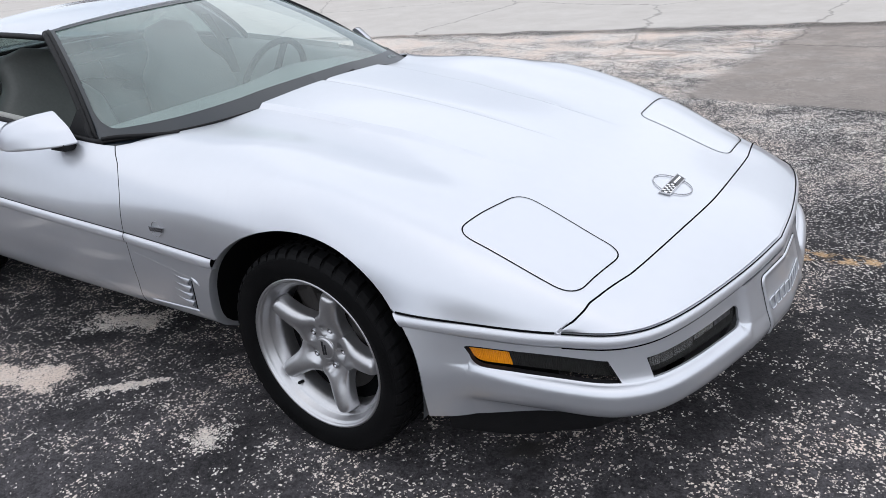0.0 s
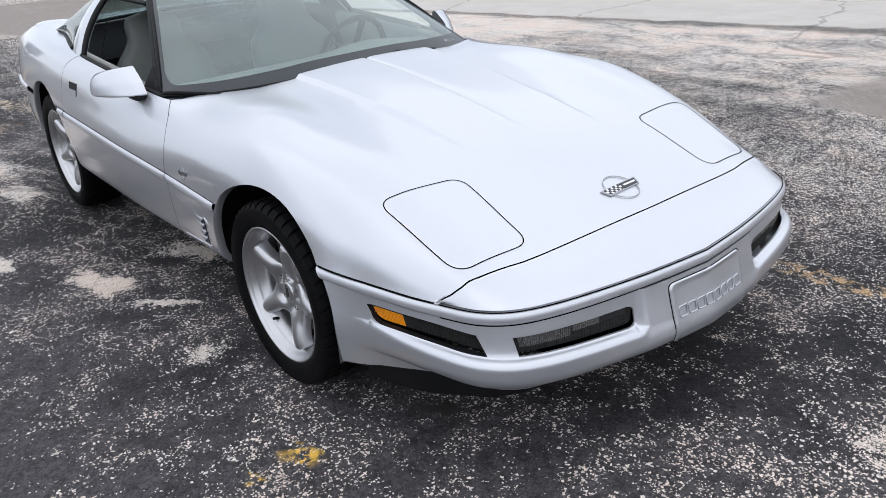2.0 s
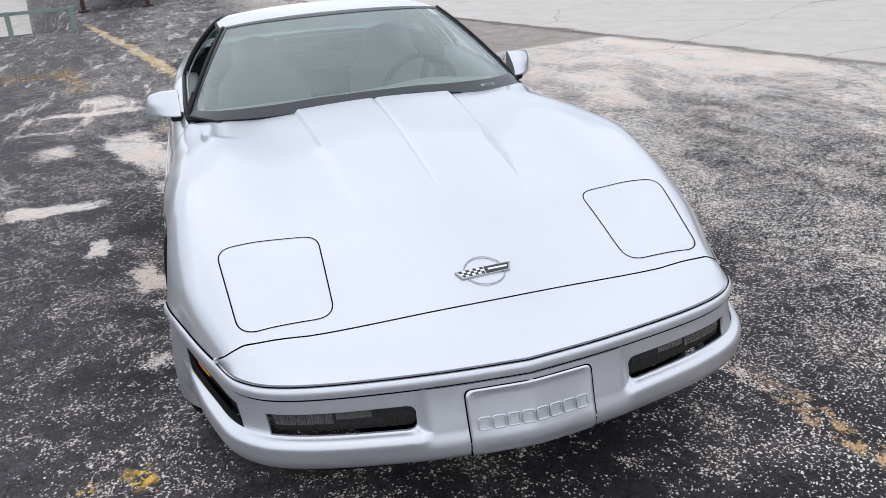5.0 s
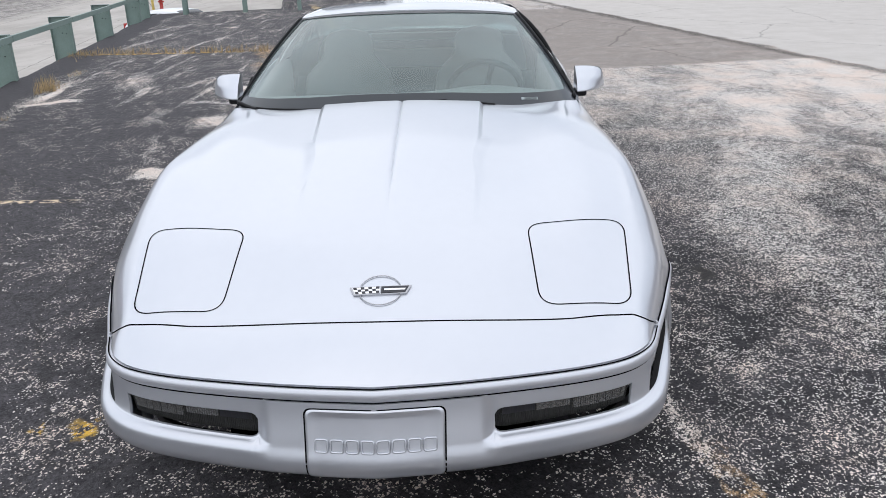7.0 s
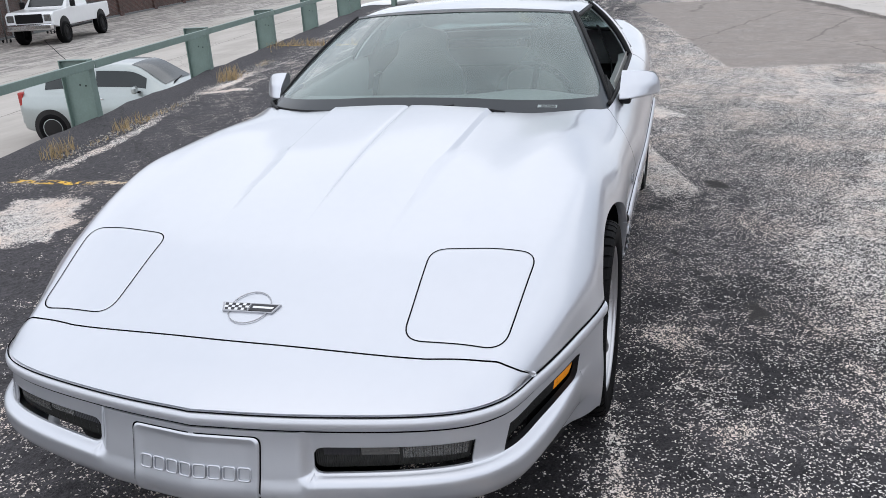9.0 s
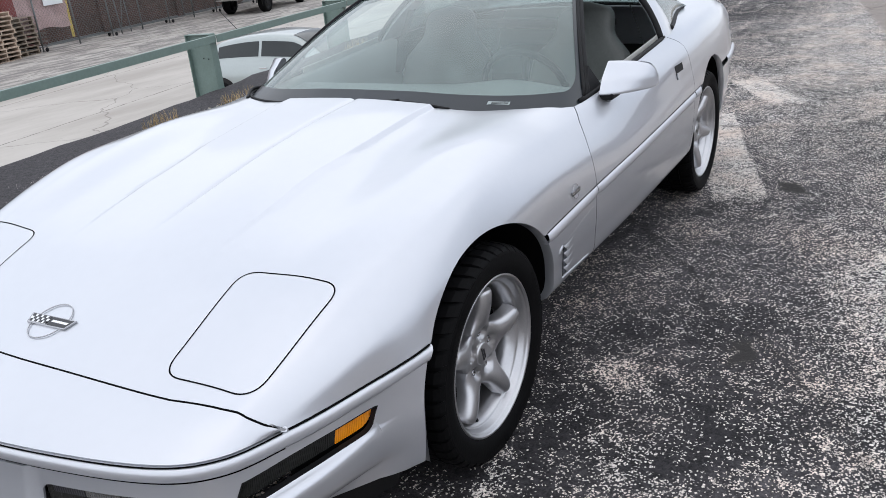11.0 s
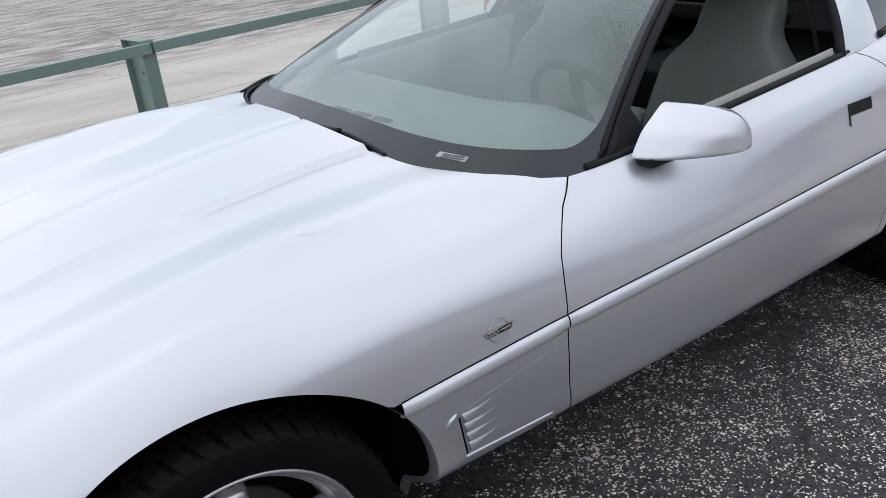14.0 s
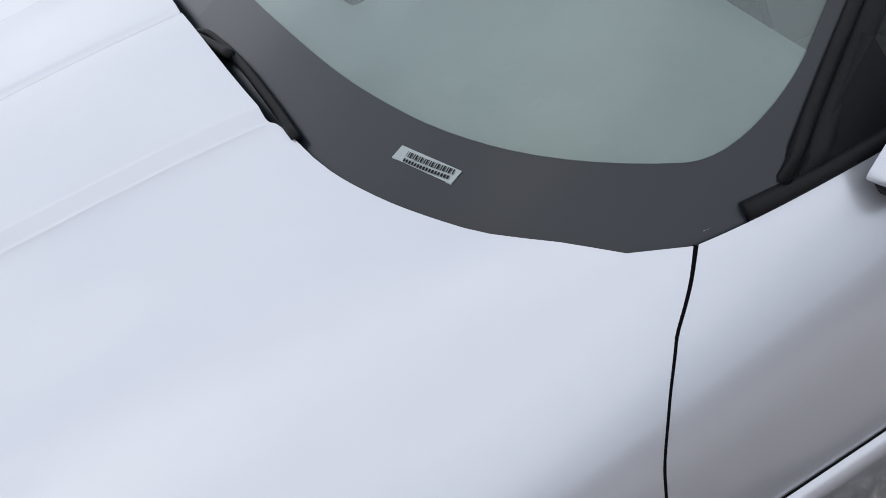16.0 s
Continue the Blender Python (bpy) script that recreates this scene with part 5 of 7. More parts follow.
def asphalt_material():
    m = bpy.data.materials.new("worn_asphalt")
    m.use_nodes = True
    nt = m.node_tree
    bsdf = nt.nodes["Principled BSDF"]
    co = nt.nodes.new("ShaderNodeTexCoord").outputs["Object"]
    # places are wandered by a noise so that no mark has a ruled edge

    def wander(scale, detail, rough):
        """Two noises side by side, as a vector in the ground's plane."""
        aside = nt.nodes.new("ShaderNodeVectorMath")
        aside.inputs[1].default_value = (31.7, 12.3, 5.1)
        nt.links.new(co, aside.inputs[0])
        both = nt.nodes.new("ShaderNodeCombineXYZ")
        nt.links.new(noise_of(nt, co, scale, detail, rough), both.inputs[0])
        nt.links.new(noise_of(nt, aside.outputs[0], scale, detail, rough), both.inputs[1])
        return both.outputs[0]

    off = nt.nodes.new("ShaderNodeVectorMath")
    off.operation = "MULTIPLY_ADD"
    off.inputs[1].default_value, off.inputs[2].default_value = (0.5, 0.5, 0), (-0.25, -0.25, 0)
    nt.links.new(wander(1.7, 6, 0.65), off.inputs[0])
    warp = nt.nodes.new("ShaderNodeVectorMath")
    nt.links.new(co, warp.inputs[0])
    nt.links.new(off.outputs[0], warp.inputs[1])
    warped = warp.outputs[0]

    def blot(cx, cy, turn, hx, hy, soft=0.25, vec=warped):
        mp = nt.nodes.new("ShaderNodeMapping")
        mp.vector_type = "TEXTURE"
        mp.inputs["Location"].default_value = (cx, cy, 0)
        mp.inputs["Rotation"].default_value = (0, 0, radians(turn))
        mp.inputs["Scale"].default_value = (hx, hy, 1)
        nt.links.new(vec, mp.inputs["Vector"])
        ab = nt.nodes.new("ShaderNodeVectorMath")
        ab.operation = "ABSOLUTE"
        nt.links.new(mp.outputs[0], ab.inputs[0])
        sp = nt.nodes.new("ShaderNodeSeparateXYZ")
        nt.links.new(ab.outputs[0], sp.inputs[0])
        return span(nt, math_node(nt, "MAXIMUM", sp.outputs[0], sp.outputs[1]), 1 + soft, 1 - soft)

    less = nt.nodes.new("ShaderNodeVectorMath")
    less.operation = "MULTIPLY_ADD"
    less.inputs[1].default_value = (0.16, 0.16, 0)
    nt.links.new(off.outputs[0], less.inputs[0])
    nt.links.new(co, less.inputs[2])
    firm = less.outputs[0]
    sep = nt.nodes.new("ShaderNodeSeparateXYZ")
    nt.links.new(warped, sep.inputs[0])
    x, y = sep.outputs[0], sep.outputs[1]
    broad = noise_of(nt, co, 0.55, 5, 0.6)
    patchy = noise_of(nt, co, 2.3, 5, 0.62)
    # how much pale stone shows
    show = math_node(nt, "ADD", span(nt, broad, 0.3, 0.7, -0.03, 0.03), span(nt, patchy, 0.35, 0.70, -0.06, 0.06))
    show = math_node(nt, "ADD", show, math_node(nt, "ADD", span(nt, y, 2.6, 5.0, 0.0, 0.22), span(nt, y, 1.3, 2.3, 0.0, 0.075)))
    back_left = math_node(nt, "MULTIPLY", span(nt, x, -2.5, -6.0), span(nt, y, -0.6, 0.8))
    show = math_node(nt, "ADD", show, math_node(nt, "MULTIPLY", back_left, 0.15))
    show = math_node(nt, "SUBTRACT", show, math_node(nt, "MULTIPLY", span(nt, y, -1.6, -2.8, 0.0, 0.07), span(nt, x, 0.6, -0.8)))
    show = math_node(nt, "ADD", show, math_node(nt, "MULTIPLY", span(nt, y, -0.4, -1.2), span(nt, x, -4.2, -7.0, 0.0, 0.05)))
    for spot, k in (
        ((-1.35, -2.80, 22, 0.46, 0.27, 0.12), 0.30), ((-3.3, -3.72, 10, 1.1, 0.055, 0.5), 0.24), ((-6.6, -4.35, 10, 0.7, 0.07, 0.5), 0.22), ((-5.77, -4.05, -60, 0.30, 0.07, 0.3), 0.28),
        ((-3.25, 0.78, 16.5, 0.95, 0.13, 0.10, firm), 0.24), ((-4.95, 0.72, 30, 0.45, 0.13, 0.2, firm), 0.18), ((0.55, 1.55, 10, 0.35, 0.2, 0.8), 0.06),
        ((-0.02, 1.24, 30, 0.17, 0.10, 0.5), 0.13), ((0.42, 0.90, 9, 0.34, 0.035, 0.5), 0.24), ((-0.5, 1.06, 40, 0.12, 0.06, 0.6), 0.22), ((-7.2, -3.6, 15, 0.6, 0.16, 0.5), 0.16),
        ((-4.9, -2.6, 5, 0.35, 0.08, 0.6), 0.16), ((-4.3, -1.30, 17, 0.80, 0.19, 0.4), 0.28), ((-2.98, -1.00, 10, 0.19, 0.09, 0.5), 0.30), ((-2.82, -1.76, 96, 0.30, 0.10, 0.35), 0.32), ((-1.83, -1.40, 10, 0.12, 0.045, 0.5), 0.36),
        ((-4.6, -2.07, 20, 0.25, 0.15, 0.6), 0.26), ((-7.1, -1.80, 20, 0.40, 0.16, 0.6), 0.24), ((-6.45, -1.95, 82, 0.52, 0.11, 0.5), 0.25), ((-5.6, -2.2, 80, 0.3, 0.05, 0.6), 0.2), ((-3.6, -2.2, 15, 0.5, 0.05, 0.6), 0.14),
        ((1.62, 0.30, 70, 0.30, 0.07, 0.6), 0.07), ((1.60, 0.26, 70, 0.30, 0.10, 0.6), 0.16), ((-1.30, -0.68, 35, 0.20, 0.07, 0.6), 0.30), ((-1.27, -1.08, 10, 0.14, 0.06, 0.6), 0.30), ((-0.85, -1.00, 40, 0.16, 0.025, 0.6), 0.30), ((-0.36, -1.00, 30, 0.07, 0.05, 0.7), 0.26),
        # the -0.10 blot paints shade along the car's +y side as fewer stones
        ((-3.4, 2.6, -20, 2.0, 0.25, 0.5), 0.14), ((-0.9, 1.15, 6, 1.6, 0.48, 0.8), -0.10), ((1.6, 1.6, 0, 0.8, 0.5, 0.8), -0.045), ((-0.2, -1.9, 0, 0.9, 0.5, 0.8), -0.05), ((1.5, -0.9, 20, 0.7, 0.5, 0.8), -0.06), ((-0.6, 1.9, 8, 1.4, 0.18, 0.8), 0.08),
    ):
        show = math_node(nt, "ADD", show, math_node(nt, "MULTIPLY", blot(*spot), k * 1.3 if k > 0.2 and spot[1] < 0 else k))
    # streaks worn along the car's length, farther out
    mp2 = nt.nodes.new("ShaderNodeMapping")
    mp2.inputs["Rotation"].default_value = (0, 0, radians(8))
    mp2.inputs["Scale"].default_value = (0.6, 1.7, 1)
    nt.links.new(warped, mp2.inputs["Vector"])
    streaky = span(nt, noise_of(nt, mp2.outputs[0], 1.4, 6, 0.65), 0.36, 0.64, -0.13, 0.07)
    show = math_node(nt, "ADD", show, math_node(nt, "MULTIPLY", streaky, span(nt, y, 1.6, 3.2)))
    # behind the car, bare streaks with ragged but firm edges
    mp3 = nt.nodes.new("ShaderNodeMapping")
    mp3.inputs["Rotation"].default_value = (0, 0, radians(-14))
    mp3.inputs["Scale"].default_value = (0.40, 2.6, 1)
    nt.links.new(firm, mp3.inputs["Vector"])
    bald = span(nt, noise_of(nt, mp3.outputs[0], 1.5, 8, 0.74), 0.53, 0.62, 0.0, 0.24)
    show = math_node(nt, "ADD", show, math_node(nt, "MULTIPLY", bald, math_node(nt, "MULTIPLY", span(nt, y, 0.2, -0.6), span(nt, x, -4.5, -6.5))))
    # unseen ground well ahead is made paler, to brighten the bumper by reflection
    show = math_node(nt, "ADD", show, span(nt, x, 3.6, 6.0, 0.0, 0.22))
    # bare black tar along the drop
    rim = math_node(nt, "SUBTRACT", math_node(nt, "MULTIPLY", x, 0.176), math_node(nt, "MULTIPLY", y, 0.984))
    show = math_node(nt, "SUBTRACT", show, span(nt, rim, 3.30, 3.50, 0.0, 0.5))
    # flecks: single stones laid bare, coarse before the car and fine beside it, in clusters
    grit = noise_of(nt, co, 165, 2, 0.6)
    cluster = noise_of(nt, co, 9, 5, 0.65)
    lumps = noise_of(nt, co, 32, 3, 0.6)
    rag = nt.nodes.new("ShaderNodeVectorMath")
    rag.operation = "MULTIPLY_ADD"
    rag.inputs[1].default_value = (0.014, 0.014, 0)
    nt.links.new(wander(90, 3, 0.5), rag.inputs[0])
    nt.links.new(co, rag.inputs[2])

    def stones(scale, density, size):
        v = node(nt, "ShaderNodeTexVoronoi", Scale=scale)
        v.voronoi_dimensions = "2D"
        nt.links.new(rag.outputs[0], v.inputs["Vector"])
        c = nt.nodes.new("ShaderNodeSeparateColor")
        nt.links.new(v.outputs["Color"], c.inputs[0])
        there = span(nt, math_node(nt, "SUBTRACT", density, c.outputs[0]), 0.0, 0.03)
        reach = math_node(nt, "SUBTRACT", math_node(nt, "MULTIPLY", span(nt, c.outputs[1], 0.0, 1.0, 0.55, 1.1), size), v.outputs["Distance"])
        return math_node(nt, "MULTIPLY", there, span(nt, reach, 0.0, 0.06)), c.outputs[2]

    beside = span(nt, y, 0.3, 1.1)
    swing = math_node(nt, "ADD", math_node(nt, "MULTIPLY", math_node(nt, "SUBTRACT", cluster, 0.5), 0.75), math_node(nt, "MULTIPLY", math_node(nt, "SUBTRACT", lumps, 0.5), 0.60))
    thick_show = math_node(nt, "ADD", swing, math_node(nt, "MULTIPLY", show, 1.5))
    big, _ = stones(86, math_node(nt, "ADD", thick_show, span(nt, beside, 0, 1, 0.095, 0.065)), 0.50)
    small, tone2 = stones(165, math_node(nt, "ADD", thick_show, span(nt, beside, 0, 1, 0.125, 0.37)), 0.58)
    # ragged scraps where the tar has come off in flakes
    flake = noise_of(nt, rag.outputs[0], 19, 8, 0.72)
    flakes = span(nt, math_node(nt, "ADD", flake, math_node(nt, "MULTIPLY", show, 0.36)), 0.650, 0.668)
    bare = span(nt, math_node(nt, "ADD", math_node(nt, "MULTIPLY", math_node(nt, "SUBTRACT", grit, 0.5), 1.2), math_node(nt, "ADD", show, math_node(nt, "MULTIPLY", math_node(nt, "SUBTRACT", lumps, 0.5), 0.9))), 0.27, 0.33)
    pale = math_node(nt, "MAXIMUM", math_node(nt, "MAXIMUM", math_node(nt, "MAXIMUM", big, small), math_node(nt, "MULTIPLY", flakes, span(nt, grit, 0.42, 0.49))), math_node(nt, "MULTIPLY", bare, span(nt, grit, 0.38, 0.48, 0.45, 0.97)))
    # tar: greyer where it has dried out, with pits and grit of its own
    dry = span(nt, math_node(nt, "ADD", broad, math_node(nt, "MULTIPLY", math_node(nt, "SUBTRACT", patchy, 0.5), 0.5)), 0.36, 0.62)
    dry = math_node(nt, "ADD", dry, math_node(nt, "MULTIPLY", span(nt, y, -1.0, -1.8), span(nt, x, 1.1, 0.1)), True)
    pit = math_node(nt, "ADD", noise_of(nt, co, 120, 3, 0.7), math_node(nt, "MULTIPLY", math_node(nt, "SUBTRACT", noise_of(nt, co, 34, 4, 0.6), 0.5), 0.6))
    crumb = span(nt, pit, 0.28, 0.74)
    tar = mix_colour(nt, dry, mix_colour(nt, crumb, (0.0112, 0.011, 0.0118), (0.0380, 0.036, 0.0395)), mix_colour(nt, crumb, (0.0268, 0.026, 0.0280), (0.0920, 0.086, 0.0925)))
    sand = span(nt, patchy, 0.35, 0.7)
    tan = mix_colour(nt, tone2, mix_colour(nt, sand, (0.50, 0.475, 0.45), (0.46, 0.40, 0.355)), mix_colour(nt, sand, (0.90, 0.855, 0.81), (0.84, 0.725, 0.64)))
    tan = mix_colour(nt, math_node(nt, "MULTIPLY", bare, 0.65), tan, mix_colour(nt, sand, (0.60, 0.54, 0.49), (0.64, 0.52, 0.45)))
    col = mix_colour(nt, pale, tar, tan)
    # smooth brownish repairs
    worn = span(nt, noise_of(nt, co, 3.0, 6, 0.7), 0.35, 0.65, 0.75, 1.0)
    repair = math_node(nt, "MAXIMUM", blot(3.6, 4.72, -4, 3.94, 1.62, 0.03, firm), blot(-12.03, 2.40, 10, 4.6, 1.72, 0.02, firm))
    brown = mix_colour(nt, noise_of(nt, co, 9, 6, 0.7), (0.20, 0.175, 0.16), (0.31, 0.275, 0.25))
    col = mix_colour(nt, math_node(nt, "MULTIPLY", repair, worn), col, brown)
    # concrete beyond a joint
    along_joint = math_node(nt, "SUBTRACT", y, math_node(nt, "MULTIPLY", x, 0.193))
    slab = span(nt, along_joint, 6.47, 6.55)
    col = mix_colour(nt, slab, col, mix_colour(nt, noise_of(nt, co, 2.0, 7, 0.7), (0.40, 0.37, 0.34), (0.60, 0.57, 0.54)))
    joint = math_node(nt, "MULTIPLY", span(nt, along_joint, 6.15, 6.36), span(nt, along_joint, 6.56, 6.44))
    col = mix_colour(nt, math_node(nt, "MULTIPLY", joint, span(nt, grit, 0.4, 0.55)), col, (0.06, 0.055, 0.05))
    # worn yellow paint
    bits = span(nt, noise_of(nt, co, 16, 5, 0.7), 0.47, 0.56)
    for spot in ((0.40, -1.02, 15, 0.055, 0.035, 0.7), (0.42, -1.21, 15, 0.022, 0.018, 0.8), (-9.95, -4.3, 0, 0.05, 1.2, 0.4), (-2.13, -3.30, 0, 0.045, 0.32, 0.25, firm)):
        col = mix_colour(nt, math_node(nt, "MULTIPLY", blot(*spot), bits), col, (0.75, 0.46, 0.07))
    for spot in ((-2.18, -2.62, 0, 0.032, 0.36, 0.4, firm), (-8.2, -0.95, 11.9, 2.4, 0.09, 0.4)):
        col = mix_colour(nt, math_node(nt, "MULTIPLY", blot(*spot), bits), col, (0.66, 0.52, 0.36))
    col = mix_colour(nt, math_node(nt, "MULTIPLY", blot(-14.2, -2.2, 11.9, 5.6, 0.09, 0.25), span(nt, bits, 0, 1, 0.40, 0.90)), col, mix_colour(nt, sand, (0.58, 0.42, 0.18), (0.62, 0.51, 0.38)))
    # faded orange-tan stripe ahead of the car, and a rust-coloured streak behind
    for spot in ((1.75, 1.18, 11, 1.0, 0.055, 0.4), (-9.3, -2.47, 12, 1.1, 0.13, 0.6), (-5.0, -0.92, 60, 0.25, 0.10, 0.7)):
        col = mix_colour(nt, math_node(nt, "MULTIPLY", blot(*spot), math_node(nt, "MULTIPLY", bits, span(nt, grit, 0.38, 0.52))), col, (0.55, 0.36, 0.19))
    # dark, sunk tar spots
    for spot in ((-0.76, 1.35, 10, 0.10, 0.045, 0.4), (-2.56, 1.27, 10, 0.12, 0.06, 0.4), (0.55, -0.6, 0, 0.06, 0.04, 0.6)):
        col = mix_colour(nt, blot(*spot), col, (0.035, 0.033, 0.032))
    crack = node(nt, "ShaderNodeTexVoronoi", Scale=0.32)
    crack.feature = "DISTANCE_TO_EDGE"
    nt.links.new(warped, crack.inputs["Vector"])
    line = span(nt, crack.outputs["Distance"], 0.006, 0.002)
    col = mix_colour(nt, math_node(nt, "MULTIPLY", line, 0.35), col, (0.018, 0.017, 0.016))
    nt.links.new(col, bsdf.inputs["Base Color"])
    bsdf.inputs["Specular IOR Level"].default_value = 0.12
    nt.links.new(span(nt, pale, 0, 1, 0.72, 0.9), bsdf.inputs["Roughness"])
    h = math_node(nt, "ADD", noise_of(nt, co, 165, 2, 0.6), math_node(nt, "MULTIPLY", noise_of(nt, co, 60, 3, 0.6), 0.9))
    bp = nt.nodes.new("ShaderNodeBump")
    bp.inputs["Strength"].default_value, bp.inputs["Distance"].default_value = 0.8, 0.005
    nt.links.new(h, bp.inputs["Height"])
    nt.links.new(bp.outputs[0], bsdf.inputs["Normal"])
    return m


def concrete_material():
    m = bpy.data.materials.new("yard_concrete")
    m.use_nodes = True
    nt = m.node_tree
    bsdf = nt.nodes["Principled BSDF"]
    co = nt.nodes.new("ShaderNodeTexCoord").outputs["Object"]
    mp = nt.nodes.new("ShaderNodeMapping")
    mp.inputs["Rotation"].default_value = (0, 0, radians(-10))
    mp.inputs["Scale"].default_value = (0.30, 0.95, 1)
    nt.links.new(co, mp.inputs["Vector"])
    streak = noise_of(nt, mp.outputs[0], 0.8, 7, 0.65)
    col = mix_colour(nt, span(nt, streak, 0.3, 0.7), (0.355, 0.325, 0.295), (0.47, 0.44, 0.405))
    fine = noise_of(nt, co, 6, 8, 0.75)
    col = mix_colour(nt, span(nt, fine, 0.58, 0.75, 0.0, 0.5), col, (0.20, 0.18, 0.165))
    crack = node(nt, "ShaderNodeTexVoronoi", Scale=0.16)
    crack.feature = "DISTANCE_TO_EDGE"
    wob = nt.nodes.new("ShaderNodeVectorMath")
    wob.operation = "MULTIPLY_ADD"
    wob.inputs[1].default_value = (1.2, 1.2, 0)
    ncol = node(nt, "ShaderNodeTexNoise", Scale=0.9, Detail=5)
    nt.links.new(co, ncol.inputs["Vector"])
    nt.links.new(ncol.outputs["Color"], wob.inputs[0])
    nt.links.new(co, wob.inputs[2])
    nt.links.new(wob.outputs[0], crack.inputs["Vector"])
    col = mix_colour(nt, span(nt, crack.outputs["Distance"], 0.004, 0.0012, 0, 0.45), col, (0.09, 0.08, 0.07))
    sep = nt.nodes.new("ShaderNodeSeparateXYZ")
    nt.links.new(wob.outputs[0], sep.inputs[0])
    far = math_node(nt, "ADD", math_node(nt, "MULTIPLY", sep.outputs[0], 0.176), math_node(nt, "MULTIPLY", sep.outputs[1], -0.984))
    straight = nt.nodes.new("ShaderNodeSeparateXYZ")
    nt.links.new(co, straight.inputs[0])
    across = math_node(nt, "ADD", math_node(nt, "MULTIPLY", straight.outputs[0], 0.176), math_node(nt, "MULTIPLY", straight.outputs[1], -0.984))
    across = math_node(nt, "ADD", across, math_node(nt, "MULTIPLY", noise_of(nt, co, 1.1, 5, 0.6), 0.16))
    for d_ in (8.7, 11.68, 15.2, 18.8):
        seam_ = span(nt, math_node(nt, "ABSOLUTE", math_node(nt, "SUBTRACT", across, d_)), 0.030, 0.012)
        col = mix_colour(nt, math_node(nt, "MULTIPLY", seam_, span(nt, fine, 0.40, 0.55, 0.15, 0.85)), col, (0.10, 0.09, 0.085))
    mottled = math_node(nt, "MULTIPLY", span(nt, far, 14.5, 16.5), span(nt, noise_of(nt, mp.outputs[0], 3.0, 6, 0.7), 0.40, 0.60))
    col = mix_colour(nt, math_node(nt, "MULTIPLY", mottled, 0.75), col, (0.11, 0.10, 0.10))
    nt.links.new(col, bsdf.inputs["Base Color"])
    bsdf.inputs["Roughness"].default_value = 0.85
    return m


ASPHALT, CONCRETE = asphalt_material(), concrete_material()
# rows across the drop: (distance past the edge, height)
cross_rows = [(-400, -0.012), (-60, -0.012), (-6, -0.012), (-1.0, -0.012), (-0.35, -0.012), (-0.12, 0.0), (0.0, -0.012), (0.12, -0.06), (0.32, -0.35), (0.75, -1.25), (1.15, LOWER), (6, LOWER), (60, LOWER), (400, LOWER)]
along = np.r_[-400, -60, np.linspace(-14, 17.1, 106), 17.2, 17.3, 17.4, 17.5, np.linspace(17.7, 34, 52), 80, 400]
start = Vector((-1.37, -4.10, 0))
verts, faces, mats_idx = [], [], []
rng = random.Random(3)
for a in along:
    # past the rail's corner the drop turns in towards the yard
    inset = -3.75 * min(max((a - 17.15) / 0.3, 0.0), 1.0)
    for d, h in cross_rows:
        near = -0.4 < d < 1.2 and -15 < a < 35 and not 17.1 < a < 17.6
        j = 0.07 * (noise.noise((a * 0.9, d * 2.0, 3.1)) + 0.5 * noise.noise((a * 3.3, d * 5.0, 7.7))) if near else 0.0
        p = start + RAIL_DIR * a + EDGE_NORMAL * (d + j + 0.05 + (inset if -1.5 < d < 2 else 0.0))
        verts.append((p.x, p.y, h + (0.25 * j if near and d > -0.3 and h > LOWER else 0)))
mrows = len(cross_rows)
faces = grid_faces(len(along), mrows, True)
me = mesh_of("ground", verts, faces)
me.materials.append(ASPHALT)
me.materials.append(CONCRETE)
me.polygons.foreach_set("material_index", [1 if (k % (mrows - 1)) >= 10 else 0 for k in range(len(faces))])
if me.polygons[5].normal.z < 0:
    me.flip_normals()
tagged(new("ground", me), "worn dark asphalt yard dropping to a lower concrete yard", "ground", kind="structure")

# ---- guard rail along the drop ----
GREEN = material("green_paint", (0.17, 0.235, 0.21), 0.45, 0.0, 0.12, 5, 0.25, 40)
rail_turn = math.degrees(math.atan2(-0.176, -0.984))
guard = thing("guard_rail", "green painted steel guard rail on broad posts", "railing", pose(*start, 0, 0, rail_turn))


def post_mesh():
    """A steel beam set across the rail: a broad web between two narrow flanges, with a small plate on top behind the rail."""
    bm = bmesh.new()
    box(0, 0.165, -0.05, 0.012, 0.29, 1.22, 0.002, bm)
    for yy in (0.016, 0.314):
        box(0, yy, -0.05, 0.105, 0.011, 1.22, 0.003, bm)
    box(0, 0.17, 0.556, 0.09, 0.27, 0.008, 0.002, bm)
    me = bpy.data.meshes.new("post")
    bm.to_mesh(me)
    bm.free()
    return me


pm = post_mesh()
RAIL_Y = -0.02


def rail_mesh(length):
    """A flat bar with a narrow lip along its top, from x = 0 to length."""
    bm = box(length / 2, 0.0, 0.503, length - 0.02, 0.012, 0.076, 0.003)
    box(length / 2, 0.016, 0.537, length - 0.02, 0.028, 0.008, 0.002, bm)
    me = bpy.data.meshes.new("rail")
    bm.to_mesh(me)
    bm.free()
    return me


def add_post(along_, y_, turn=0.0):
    p = part("post", pm, GREEN, guard)
    p.matrix_basis = pose(along_, y_, 0, 0, 0, turn)
    bm = bmesh.new()
    for zz, yy in ((0.30, 0.10), (0.31, 0.16)):
        box(0.008, yy, zz, 0.008, 0.014, 0.014, 0.003, bm)
        box(-0.008, yy, zz, 0.008, 0.014, 0.014, 0.003, bm)
    part("bolt", bm, BLACK, p)
    return p


